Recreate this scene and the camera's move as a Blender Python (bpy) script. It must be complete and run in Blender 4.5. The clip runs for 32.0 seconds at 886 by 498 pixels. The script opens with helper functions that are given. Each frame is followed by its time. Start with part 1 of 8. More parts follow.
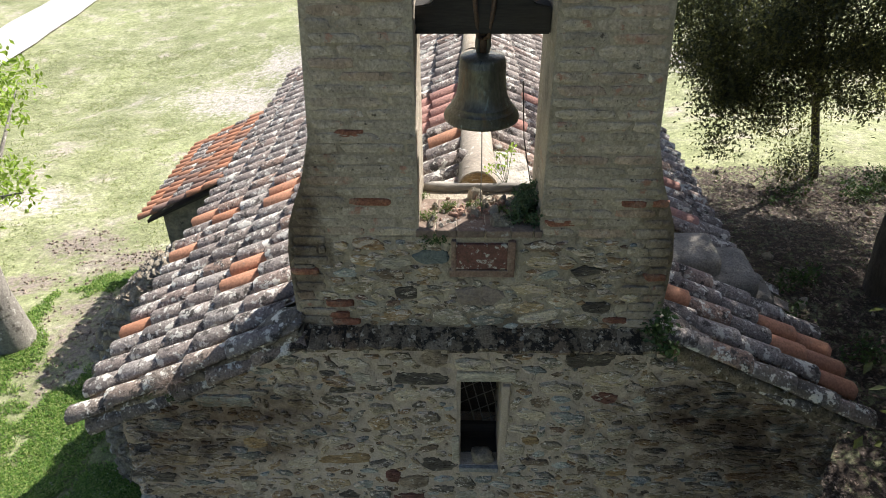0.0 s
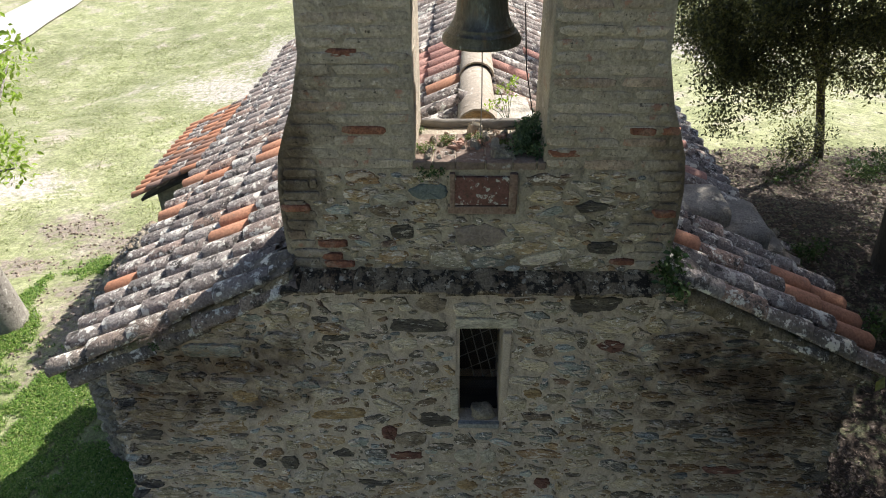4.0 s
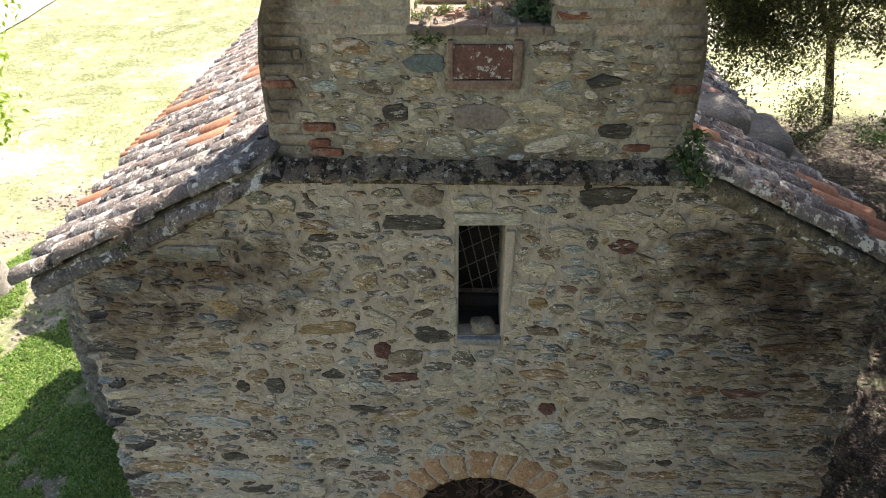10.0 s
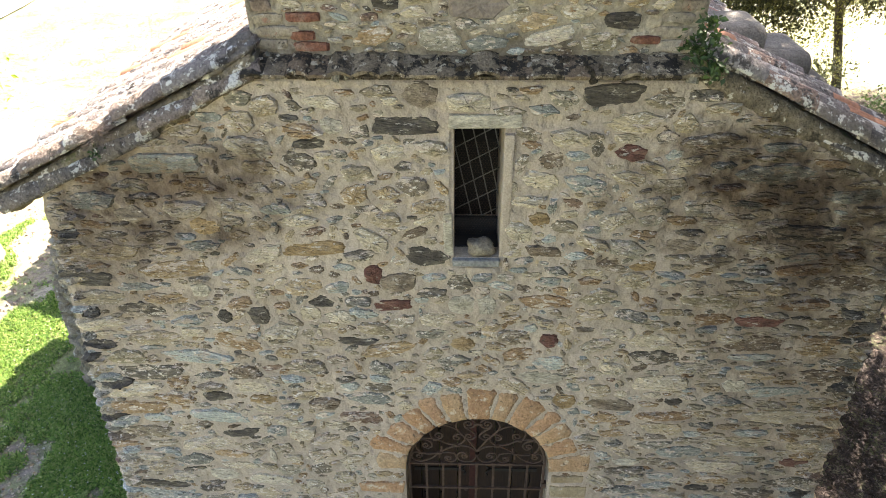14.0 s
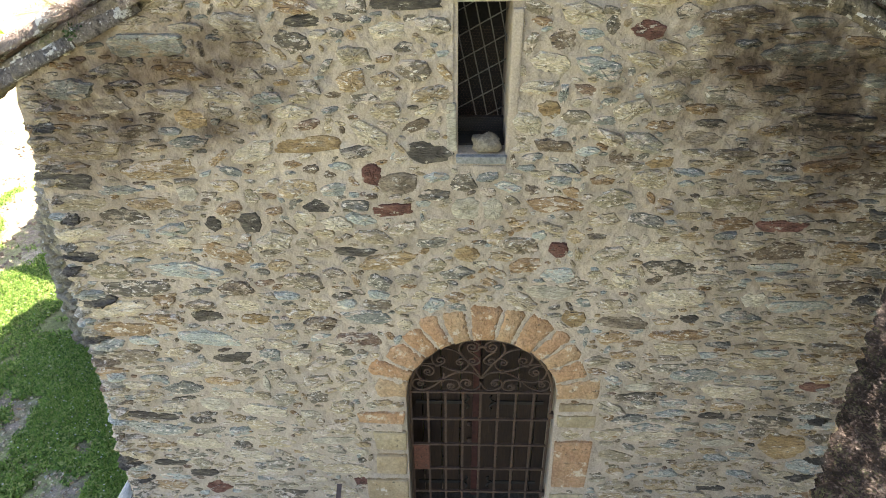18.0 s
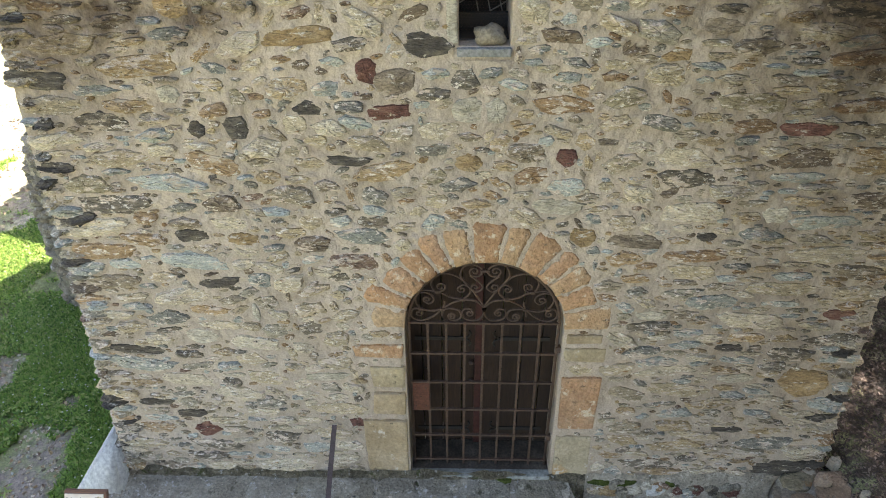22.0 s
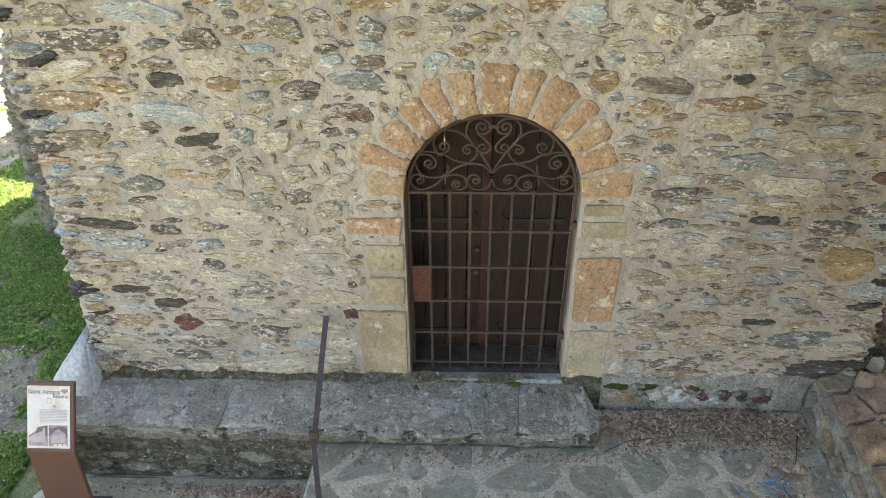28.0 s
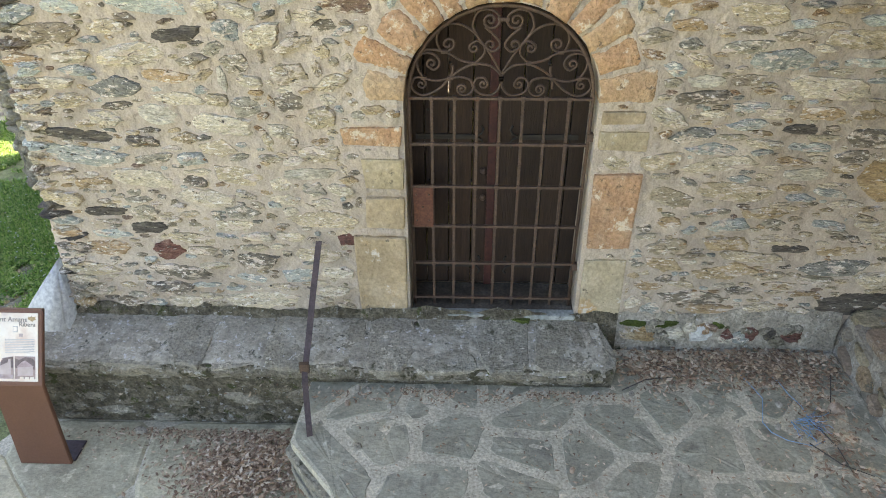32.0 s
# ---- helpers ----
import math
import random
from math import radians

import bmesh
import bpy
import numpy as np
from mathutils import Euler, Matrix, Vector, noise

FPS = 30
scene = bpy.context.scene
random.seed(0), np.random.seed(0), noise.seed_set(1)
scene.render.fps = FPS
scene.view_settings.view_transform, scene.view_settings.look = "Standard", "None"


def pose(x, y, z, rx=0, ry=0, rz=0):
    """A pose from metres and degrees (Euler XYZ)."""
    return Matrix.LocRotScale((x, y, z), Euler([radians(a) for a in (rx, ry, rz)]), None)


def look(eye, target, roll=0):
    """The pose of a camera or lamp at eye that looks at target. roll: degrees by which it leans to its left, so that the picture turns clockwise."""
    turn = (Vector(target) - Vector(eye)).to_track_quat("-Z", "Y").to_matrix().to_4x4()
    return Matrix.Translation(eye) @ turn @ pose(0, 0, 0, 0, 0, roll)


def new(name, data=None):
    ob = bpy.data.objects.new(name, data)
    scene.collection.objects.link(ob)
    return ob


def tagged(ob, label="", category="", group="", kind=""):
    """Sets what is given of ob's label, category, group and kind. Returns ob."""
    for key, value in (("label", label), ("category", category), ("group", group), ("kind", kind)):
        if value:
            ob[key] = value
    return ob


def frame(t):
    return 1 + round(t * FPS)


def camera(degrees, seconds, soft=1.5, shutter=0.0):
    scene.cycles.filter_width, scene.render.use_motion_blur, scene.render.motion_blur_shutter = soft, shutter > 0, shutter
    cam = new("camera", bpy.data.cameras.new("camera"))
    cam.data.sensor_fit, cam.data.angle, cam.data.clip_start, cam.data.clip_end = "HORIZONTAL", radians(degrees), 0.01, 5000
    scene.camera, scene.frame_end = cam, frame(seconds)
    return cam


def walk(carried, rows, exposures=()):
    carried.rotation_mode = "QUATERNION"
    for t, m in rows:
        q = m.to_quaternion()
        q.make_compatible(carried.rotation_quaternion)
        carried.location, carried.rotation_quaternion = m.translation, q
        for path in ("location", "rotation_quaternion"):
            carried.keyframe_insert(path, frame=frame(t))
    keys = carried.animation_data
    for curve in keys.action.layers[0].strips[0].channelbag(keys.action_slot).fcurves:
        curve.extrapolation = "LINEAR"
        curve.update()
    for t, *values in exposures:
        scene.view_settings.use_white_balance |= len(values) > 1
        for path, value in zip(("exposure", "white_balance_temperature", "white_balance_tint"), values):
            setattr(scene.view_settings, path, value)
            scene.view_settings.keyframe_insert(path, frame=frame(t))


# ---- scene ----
from collections import defaultdict

cam = camera(66.0, 32.0, 1.0)
# seconds, eye x y z, yaw, pitch, roll
PATH = [
    (0, -0.194, -3.551, 8.049, 1.79, -33.10, -0.47),
    (0.5, -0.190, -3.555, 7.992, 1.81, -33.12, -0.47),
    (1, -0.187, -3.556, 7.934, 1.80, -33.14, -0.47),
    (1.5, -0.185, -3.557, 7.874, 1.79, -33.15, -0.47),
    (2, -0.185, -3.560, 7.812, 1.78, -33.14, -0.47),
    (2.5, -0.185, -3.565, 7.753, 1.77, -33.12, -0.47),
    (3, -0.186, -3.569, 7.696, 1.76, -33.10, -0.47),
    (3.5, -0.188, -3.572, 7.643, 1.76, -33.10, -0.47),
    (5.5, -0.175, -3.593, 7.390, 1.79, -33.11, -0.37),
    (6, -0.179, -3.591, 7.320, 1.77, -33.07, -0.37),
    (6.5, -0.184, -3.586, 7.253, 1.76, -33.04, -0.37),
    (7, -0.192, -3.582, 7.190, 1.77, -33.03, -0.35),
    (7.5, -0.197, -3.581, 7.132, 1.77, -33.02, -0.30),
    (8, -0.198, -3.585, 7.075, 1.75, -33.02, -0.30),
    (8.5, -0.198, -3.591, 7.016, 1.74, -33.02, -0.32),
    (9, -0.195, -3.600, 6.950, 1.73, -33.01, -0.30),
    (9.5, -0.186, -3.611, 6.878, 1.73, -33.02, -0.30),
    (10, -0.175, -3.623, 6.801, 1.73, -33.05, -0.37),
    (10.5, -0.161, -3.633, 6.726, 1.76, -33.08, -0.44),
    (11, -0.146, -3.643, 6.651, 1.79, -33.10, -0.49),
    (11.5, -0.132, -3.651, 6.581, 1.82, -33.13, -0.54),
    (12, -0.119, -3.657, 6.512, 1.82, -33.12, -0.57),
    (12.5, -0.108, -3.660, 6.434, 1.83, -33.10, -0.57),
    (13, -0.107, -3.660, 6.350, 1.84, -33.07, -0.54),
    (13.5, -0.118, -3.660, 6.263, 1.87, -33.04, -0.50),
    (14, -0.134, -3.661, 6.177, 1.88, -33.01, -0.47),
    (14.5, -0.150, -3.668, 6.096, 1.80, -32.96, -0.47),
    (16.5, -0.175, -3.718, 5.792, 1.55, -33.13, -0.36),
    (17, -0.180, -3.731, 5.698, 1.56, -33.27, -0.39),
    (17.5, -0.179, -3.743, 5.607, 1.58, -33.34, -0.44),
    (18, -0.175, -3.753, 5.522, 1.56, -33.34, -0.46),
    (18.5, -0.173, -3.762, 5.442, 1.47, -33.30, -0.44),
    (19, -0.174, -3.770, 5.364, 1.38, -33.25, -0.39),
    (19.5, -0.175, -3.772, 5.285, 1.39, -33.23, -0.40),
    (20, -0.172, -3.768, 5.205, 1.54, -33.29, -0.47),
    (20.5, -0.166, -3.766, 5.127, 1.71, -33.43, -0.56),
    (21, -0.161, -3.770, 5.052, 1.80, -33.55, -0.63),
    (21.5, -0.159, -3.781, 4.981, 1.83, -33.59, -0.65),
    (22, -0.161, -3.795, 4.909, 1.85, -33.60, -0.63),
    (22.5, -0.171, -3.807, 4.838, 1.79, -33.64, -0.58),
    (23, -0.178, -3.817, 4.758, 1.77, -33.68, -0.58),
    (23.5, -0.176, -3.828, 4.665, 1.87, -33.64, -0.60),
    (24, -0.172, -3.839, 4.568, 1.96, -33.55, -0.58),
    (24.5, -0.174, -3.845, 4.480, 2.00, -33.50, -0.56),
    (25, -0.183, -3.848, 4.398, 2.01, -33.50, -0.56),
    (25.5, -0.193, -3.850, 4.321, 2.02, -33.52, -0.56),
    (27.5, -0.172, -3.875, 3.981, 2.02, -33.64, -0.46),
    (28, -0.175, -3.878, 3.893, 2.06, -33.60, -0.53),
    (28.5, -0.183, -3.878, 3.813, 2.10, -33.61, -0.55),
    (29, -0.194, -3.874, 3.736, 2.10, -33.64, -0.53),
    (29.5, -0.203, -3.867, 3.656, 2.07, -33.70, -0.48),
    (30, -0.205, -3.859, 3.569, 2.03, -33.72, -0.43),
    (30.5, -0.204, -3.855, 3.479, 2.00, -33.74, -0.38),
    (31, -0.203, -3.854, 3.391, 2.01, -33.71, -0.38),
    (31.5, -0.199, -3.848, 3.311, 2.06, -33.67, -0.40),
    (32, -0.201, -3.837, 3.244, 2.06, -33.62, -0.35),
]
EXPOSURE = [(0, 0.95, 6200, 13), (3.5, 0.93, 6200, 13), (6, 1.05, 6250, 13), (9, 1.49, 6450, 15), (12, 2.13, 6850, 16), (14, 2.70, 6950, 17), (19, 2.93, 7000, 17), (25, 2.99, 7100, 17), (32, 3.33, 7250, 17)]


def aim(x, y, z, yaw, tilt, roll):
    ahead = Vector((-math.sin(radians(yaw)) * math.cos(radians(tilt)), math.cos(radians(yaw)) * math.cos(radians(tilt)), math.sin(radians(tilt))))
    return look((x, y, z), Vector((x, y, z)) + 2 * ahead, roll)


walk(cam, [(t, aim(x, y, z, yaw, tilt, roll)) for t, x, y, z, yaw, tilt, roll in PATH], EXPOSURE)

# ---- daylight: sun behind the chapel and to its right, clear sky ----
SUN_ELEVATION, SUN_AZIMUTH = 43.0, 42.0  # degrees; azimuth from +y towards +x
world = bpy.data.worlds.new("sky")
scene.world = world
world.use_nodes = True
wn = world.node_tree.nodes
sky = wn.new("ShaderNodeTexSky")
sky.sky_type, sky.sun_disc = "NISHITA", False
sky.sun_elevation, sky.sun_rotation = radians(SUN_ELEVATION), radians(SUN_AZIMUTH)
sky.dust_density = 2.0
wn["Background"].inputs["Strength"].default_value = 0.073
world.node_tree.links.new(sky.outputs["Color"], wn["Background"].inputs["Color"])
sun = new("sun", bpy.data.lights.new("sun", "SUN"))
sun.data.energy, sun.data.angle, sun.data.color = 5.0, radians(0.5), (1.0, 0.95, 0.86)
el, az = radians(SUN_ELEVATION), radians(SUN_AZIMUTH)
sun_from = Vector((math.sin(az) * math.cos(el), math.cos(az) * math.cos(el), math.sin(el)))
sun.matrix_world = look(sun_from * 40, (0, 0, 0))

# ---- materials ----
def surface(name, cols, scale=5.0, rough=0.85, bump=0.3, bscale=45.0, vary="", vcols=(), vmix=0.8, spots=(), metal=0.0, stretch=(1, 1, 1), dist=0.006, grit=0.6, lump=0.0, lscale=8.0, dark_patches=()):
    """Two-scale noise colour, a tint for each piece, blotches with their own outline, and relief."""
    m = bpy.data.materials.new(name)
    m.use_nodes = True
    nt = m.node_tree
    n, l = nt.nodes, nt.links
    b = n["Principled BSDF"]
    b.inputs["Roughness"].default_value, b.inputs["Metallic"].default_value = rough, metal
    geo = n.new("ShaderNodeNewGeometry")
    mp = n.new("ShaderNodeMapping")
    mp.inputs["Scale"].default_value = stretch
    l.new(geo.outputs["Position"], mp.inputs["Vector"])
    vec = mp.outputs["Vector"]
    rnd = None
    if vary == "object":
        rnd = n.new("ShaderNodeObjectInfo").outputs["Random"]
    elif vary == "island":
        rnd = geo.outputs["Random Per Island"]
    if rnd is not None:
        off = n.new("ShaderNodeVectorMath")
        off.operation = "MULTIPLY_ADD"
        l.new(rnd, off.inputs[0])
        off.inputs[1].default_value = (17.3, 29.1, 11.7)
        l.new(vec, off.inputs[2])
        vec = off.outputs[0]

    def noise_at(s, detail=7.0, r=0.6):
        t = n.new("ShaderNodeTexNoise")
        t.inputs["Scale"].default_value, t.inputs["Detail"].default_value, t.inputs["Roughness"].default_value = s, detail, r
        l.new(vec, t.inputs["Vector"])
        return t.outputs["Fac"]

    def ramp(fac, stops, kind="LINEAR"):
        r = n.new("ShaderNodeValToRGB")
        r.color_ramp.interpolation = kind
        e = r.color_ramp.elements
        while len(e) < len(stops):
            e.new(0.5)
        for k, (p, c) in zip(e, stops):
            k.position, k.color = p, (*c, 1)
        l.new(fac, r.inputs["Fac"])
        return r.outputs["Color"]

    def mix(fac, a, c, blend="MIX"):
        x = n.new("ShaderNodeMix")
        x.data_type, x.blend_type = "RGBA", blend
        if isinstance(fac, float):
            x.inputs[0].default_value = fac
        else:
            l.new(fac, x.inputs[0])
        for k, v in ((6, a), (7, c)):
            if isinstance(v, tuple):
                x.inputs[k].default_value = (*v, 1)
            else:
                l.new(v, x.inputs[k])
        return x.outputs[2]

    def shade(value, full, none, amount):
        r = n.new("ShaderNodeMapRange")
        l.new(value, r.inputs["Value"])
        for key, v in (("From Min", full), ("From Max", none), ("To Min", amount), ("To Max", 0.0)):
            r.inputs[key].default_value = v
        return r.outputs["Result"]

    k = len(cols)
    col = ramp(noise_at(scale), [(0.28 + 0.44 * i / max(1, k - 1), c) for i, c in enumerate(cols)])
    if rnd is not None and vcols:
        col = mix(vmix, col, ramp(rnd, [(i / len(vcols), c) for i, c in enumerate(vcols)], "CONSTANT"))
    fine = noise_at(bscale, 6.0, 0.65)
    col = mix(grit, col, ramp(fine, [(0.3, (0.4, 0.4, 0.4)), (0.7, (1.45, 1.45, 1.45))]), "MULTIPLY")
    col = mix(0.5, col, ramp(noise_at(scale * 0.22, 3.0), [(0.3, (0.6, 0.6, 0.6)), (0.7, (1.3, 1.3, 1.3))]), "MULTIPLY")
    for c, s, lo, hi in spots:
        col = mix(ramp(noise_at(s, 5.0, 0.7), [(lo, (0, 0, 0)), (hi, (1, 1, 1))]), col, c)
    for cx, cz, rx, rz, amount in dark_patches:
        # a dark patch with a ragged outline, in x and z, for stains and painted shade
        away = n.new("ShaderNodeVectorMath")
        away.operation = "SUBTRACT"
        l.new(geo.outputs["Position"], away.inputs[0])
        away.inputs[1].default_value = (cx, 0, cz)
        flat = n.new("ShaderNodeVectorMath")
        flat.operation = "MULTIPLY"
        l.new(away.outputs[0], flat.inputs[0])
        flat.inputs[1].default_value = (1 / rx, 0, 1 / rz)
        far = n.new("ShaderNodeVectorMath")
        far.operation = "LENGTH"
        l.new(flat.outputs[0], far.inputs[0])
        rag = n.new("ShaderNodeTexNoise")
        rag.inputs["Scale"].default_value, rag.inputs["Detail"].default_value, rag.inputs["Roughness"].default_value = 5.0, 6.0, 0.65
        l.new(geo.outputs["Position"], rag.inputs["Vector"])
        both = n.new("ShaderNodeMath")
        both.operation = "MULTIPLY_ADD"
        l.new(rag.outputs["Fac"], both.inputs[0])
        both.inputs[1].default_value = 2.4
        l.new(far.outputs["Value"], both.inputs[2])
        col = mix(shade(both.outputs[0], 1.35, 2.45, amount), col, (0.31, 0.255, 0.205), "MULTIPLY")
    l.new(col, b.inputs["Base Color"])
    bp = n.new("ShaderNodeBump")
    bp.inputs["Strength"].default_value, bp.inputs["Distance"].default_value = bump, dist
    l.new(fine, bp.inputs["Height"])
    normal = bp.outputs["Normal"]
    if lump:
        wide = n.new("ShaderNodeBump")
        wide.inputs["Strength"].default_value, wide.inputs["Distance"].default_value = 1.0, lump
        l.new(noise_at(lscale, 4.0, 0.55), wide.inputs["Height"])
        l.new(normal, wide.inputs["Normal"])
        normal = wide.outputs["Normal"]
    l.new(normal, b.inputs["Normal"])
    return m


RUBBLE = [(0.79, 0.687, 0.495), (0.645, 0.525, 0.324), (0.52, 0.348, 0.162), (0.395, 0.217, 0.09), (0.322, 0.247, 0.153), (0.274, 0.301, 0.271), (0.208, 0.202, 0.162), (0.114, 0.096, 0.07), (0.582, 0.444, 0.243), (0.177, 0.116, 0.07), (0.728, 0.616, 0.423), (0.374, 0.313, 0.184), (0.372, 0.408, 0.368), (0.27, 0.207, 0.135), (0.624, 0.495, 0.293), (0.499, 0.313, 0.14), (0.666, 0.561, 0.378), (0.541, 0.429, 0.261), (0.25, 0.136, 0.09), (0.53, 0.581, 0.524), (0.437, 0.364, 0.239), (0.572, 0.414, 0.221), (0.312, 0.253, 0.162), (0.447, 0.273, 0.126), (0.77, 0.657, 0.45), (0.603, 0.48, 0.297), (0.558, 0.612, 0.552), (0.416, 0.374, 0.27)]
# black crust below the verges, and tree shade painted over the wall's right side
CRUST_AND_SHADE = [(-1.95, 4.25, 0.80, 0.42, 0.95), (-1.45, 4.30, 0.30, 0.40, 0.55), (-1.55, 3.85, 0.22, 0.30, 0.5), (-2.45, 3.92, 0.42, 0.34, 0.75), (1.75, 4.22, 0.85, 0.42, 0.95), (1.45, 4.52, 0.42, 0.22, 0.85), (2.25, 3.95, 0.60, 0.46, 0.75), (1.95, 3.65, 1.1, 1.0, 0.58), (2.25, 2.5, 0.7, 1.1, 0.42), (2.0, 1.1, 1.1, 1.0, 0.30), (-2.4, 3.6, 0.6, 0.6, 0.42)]
MORTAR = surface("lime_mortar", [(0.425, 0.345, 0.258), (0.515, 0.425, 0.325), (0.59, 0.495, 0.385)], 4.0, 0.95, 0.8, 90, spots=[((0.42, 0.33, 0.245), 1.3, 0.57, 0.78), ((0.63, 0.54, 0.43), 2.3, 0.62, 0.78), ((0.31, 0.25, 0.18), 60, 0.66, 0.72)], dist=0.005, grit=0.4, lump=0.022, lscale=20, dark_patches=CRUST_AND_SHADE)
ROCK = [(0.12, 0.098, 0.07), (0.32, 0.262, 0.185), (0.54, 0.445, 0.315), (0.78, 0.685, 0.53)]
SMEAR = [((0.64, 0.53, 0.41), 11, 0.555, 0.59), ((0.80, 0.73, 0.61), 34, 0.57, 0.60), ((0.075, 0.062, 0.048), 26, 0.62, 0.655), ((0.36, 0.20, 0.09), 13, 0.65, 0.70), ((0.52, 0.435, 0.325), 8, 0.60, 0.64)]
STONE = surface("rubble_stone", ROCK, 22, 0.9, 1.0, 95, "object", RUBBLE, 0.68, SMEAR, stretch=(0.6, 1, 1.5), dist=0.008, grit=0.75, lump=0.022, lscale=26, dark_patches=CRUST_AND_SHADE)
STONE_FILL = surface("rubble_fill", ROCK, 22, 0.9, 1.0, 95, "island", RUBBLE, 0.68, SMEAR, stretch=(0.6, 1, 1.5), dist=0.008, grit=0.75, lump=0.022, lscale=26, dark_patches=CRUST_AND_SHADE)
PALE_RUBBLE = [(0.79, 0.697, 0.504), (0.645, 0.525, 0.333), (0.52, 0.374, 0.189), (0.374, 0.303, 0.189), (0.728, 0.626, 0.441), (0.177, 0.194, 0.175), (0.582, 0.475, 0.288), (0.686, 0.586, 0.396), (0.458, 0.394, 0.261), (0.146, 0.121, 0.086), (0.77, 0.667, 0.468), (0.333, 0.303, 0.225), (0.456, 0.5, 0.451), (0.478, 0.313, 0.149), (0.707, 0.606, 0.414)]
STONE_LOW = surface("pale_rubble_stone", ROCK, 22, 0.9, 1.0, 95, "object", PALE_RUBBLE, 0.66, SMEAR, stretch=(0.6, 1, 1.5), dist=0.008, grit=0.75, lump=0.022, lscale=26, dark_patches=CRUST_AND_SHADE)
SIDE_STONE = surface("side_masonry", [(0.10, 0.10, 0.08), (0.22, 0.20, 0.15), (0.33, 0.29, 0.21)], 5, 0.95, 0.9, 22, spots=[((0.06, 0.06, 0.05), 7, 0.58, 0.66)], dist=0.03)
DARK_SLATE = surface("dark_slate", [(0.06, 0.052, 0.042), (0.12, 0.10, 0.076), (0.24, 0.205, 0.15)], 16, 0.85, 1.0, 70, stretch=(0.5, 1, 1.8), dist=0.014, grit=0.8, lump=0.02, lscale=22, spots=[((0.60, 0.54, 0.44), 17, 0.60, 0.64), SMEAR[2]])
MAROON = surface("maroon_stone", [(0.09, 0.04, 0.032), (0.19, 0.085, 0.06), (0.30, 0.17, 0.12)], 15, 0.88, 1.0, 70, stretch=(0.6, 1, 1.6), dist=0.014, grit=0.8, lump=0.02, lscale=22, spots=[((0.60, 0.54, 0.44), 17, 0.60, 0.64), SMEAR[2]])
PALE_STONE = surface("pale_stone", [(0.36, 0.315, 0.22), (0.56, 0.50, 0.38), (0.70, 0.64, 0.50)], 12, 0.9, 1.0, 60, stretch=(0.6, 1, 1.6), dist=0.012, grit=0.8, lump=0.02, lscale=18)
OCHRE_STONE = surface("ochre_stone", [(0.25, 0.16, 0.075), (0.40, 0.27, 0.13), (0.50, 0.38, 0.22)], 13, 0.9, 1.0, 60, stretch=(0.6, 1, 1.6), dist=0.012, grit=0.8, lump=0.02, lscale=18, spots=[((0.60, 0.54, 0.44), 17, 0.60, 0.64), SMEAR[2]])
VOUSSOIR = surface("orange_sandstone", [(0.367, 0.196, 0.099), (0.510, 0.314, 0.172), (0.571, 0.412, 0.258)], 7, 0.92, 0.9, 48, "object", [(0.490, 0.265, 0.129), (0.510, 0.343, 0.189), (0.469, 0.353, 0.206), (0.530, 0.304, 0.155), (0.510, 0.294, 0.163)], 0.5, [((0.673, 0.568, 0.413), 9, 0.57, 0.63), ((0.204, 0.137, 0.082), 19, 0.62, 0.66), ((0.612, 0.392, 0.120), 5, 0.68, 0.74)], dist=0.010, grit=0.6, lump=0.025, lscale=14)
JAMB = surface("yellow_jamb_stone", [(0.30, 0.235, 0.135), (0.44, 0.355, 0.22), (0.58, 0.49, 0.34)], 6, 0.92, 0.8, 40, "object", [(0.42, 0.33, 0.19), (0.48, 0.41, 0.28), (0.40, 0.35, 0.24), (0.46, 0.32, 0.18)], 0.4, [((0.50, 0.31, 0.13), 4, 0.57, 0.68), ((0.62, 0.57, 0.47), 8, 0.59, 0.66), ((0.17, 0.14, 0.09), 13, 0.63, 0.68)], dist=0.008, grit=0.45, lump=0.03, lscale=9)
SOOT = [(-1.22, 5.95, 0.26, 0.70, 0.85), (-1.20, 5.45, 0.20, 0.45, 0.6), (1.10, 5.80, 0.22, 0.65, 0.75), (-0.1, 5.05, 1.2, 0.14, 0.6), (0.9, 5.35, 0.35, 0.35, 0.4)]
BRICKS = [(0.487, 0.418, 0.316), (0.554, 0.469, 0.357), (0.444, 0.381, 0.292), (0.577, 0.495, 0.382), (0.510, 0.422, 0.316), (0.487, 0.332, 0.237), (0.465, 0.402, 0.307), (0.531, 0.457, 0.351), (0.510, 0.402, 0.297), (0.454, 0.381, 0.287), (0.564, 0.480, 0.366)]
BRICK = surface("weathered_brick", [(0.309, 0.256, 0.189), (0.464, 0.391, 0.294), (0.596, 0.510, 0.397)], 9, 0.93, 0.9, 50, "object", BRICKS, 0.5, [((0.166, 0.141, 0.105), 8, 0.62, 0.70), ((0.618, 0.542, 0.434), 13, 0.60, 0.66), ((0.427, 0.245, 0.172), 7, 0.60, 0.66), ((0.119, 0.098, 0.073), 30, 0.62, 0.66)], dist=0.010, grit=0.6, lump=0.02, lscale=16, dark_patches=SOOT)
GABLE_MORTAR = surface("gable_mortar", [(0.320, 0.270, 0.196), (0.425, 0.363, 0.270), (0.506, 0.438, 0.328)], 5, 0.95, 0.9, 60, spots=[((0.177, 0.148, 0.102), 2.2, 0.58, 0.74)], dist=0.008, grit=0.5, lump=0.03, lscale=12, dark_patches=SOOT)
RED_BRICK = surface("red_brick", [(0.20, 0.08, 0.05), (0.32, 0.135, 0.08), (0.38, 0.25, 0.18)], 12, 0.9, 1.0, 60, grit=0.8, dist=0.012, lump=0.02, lscale=20)
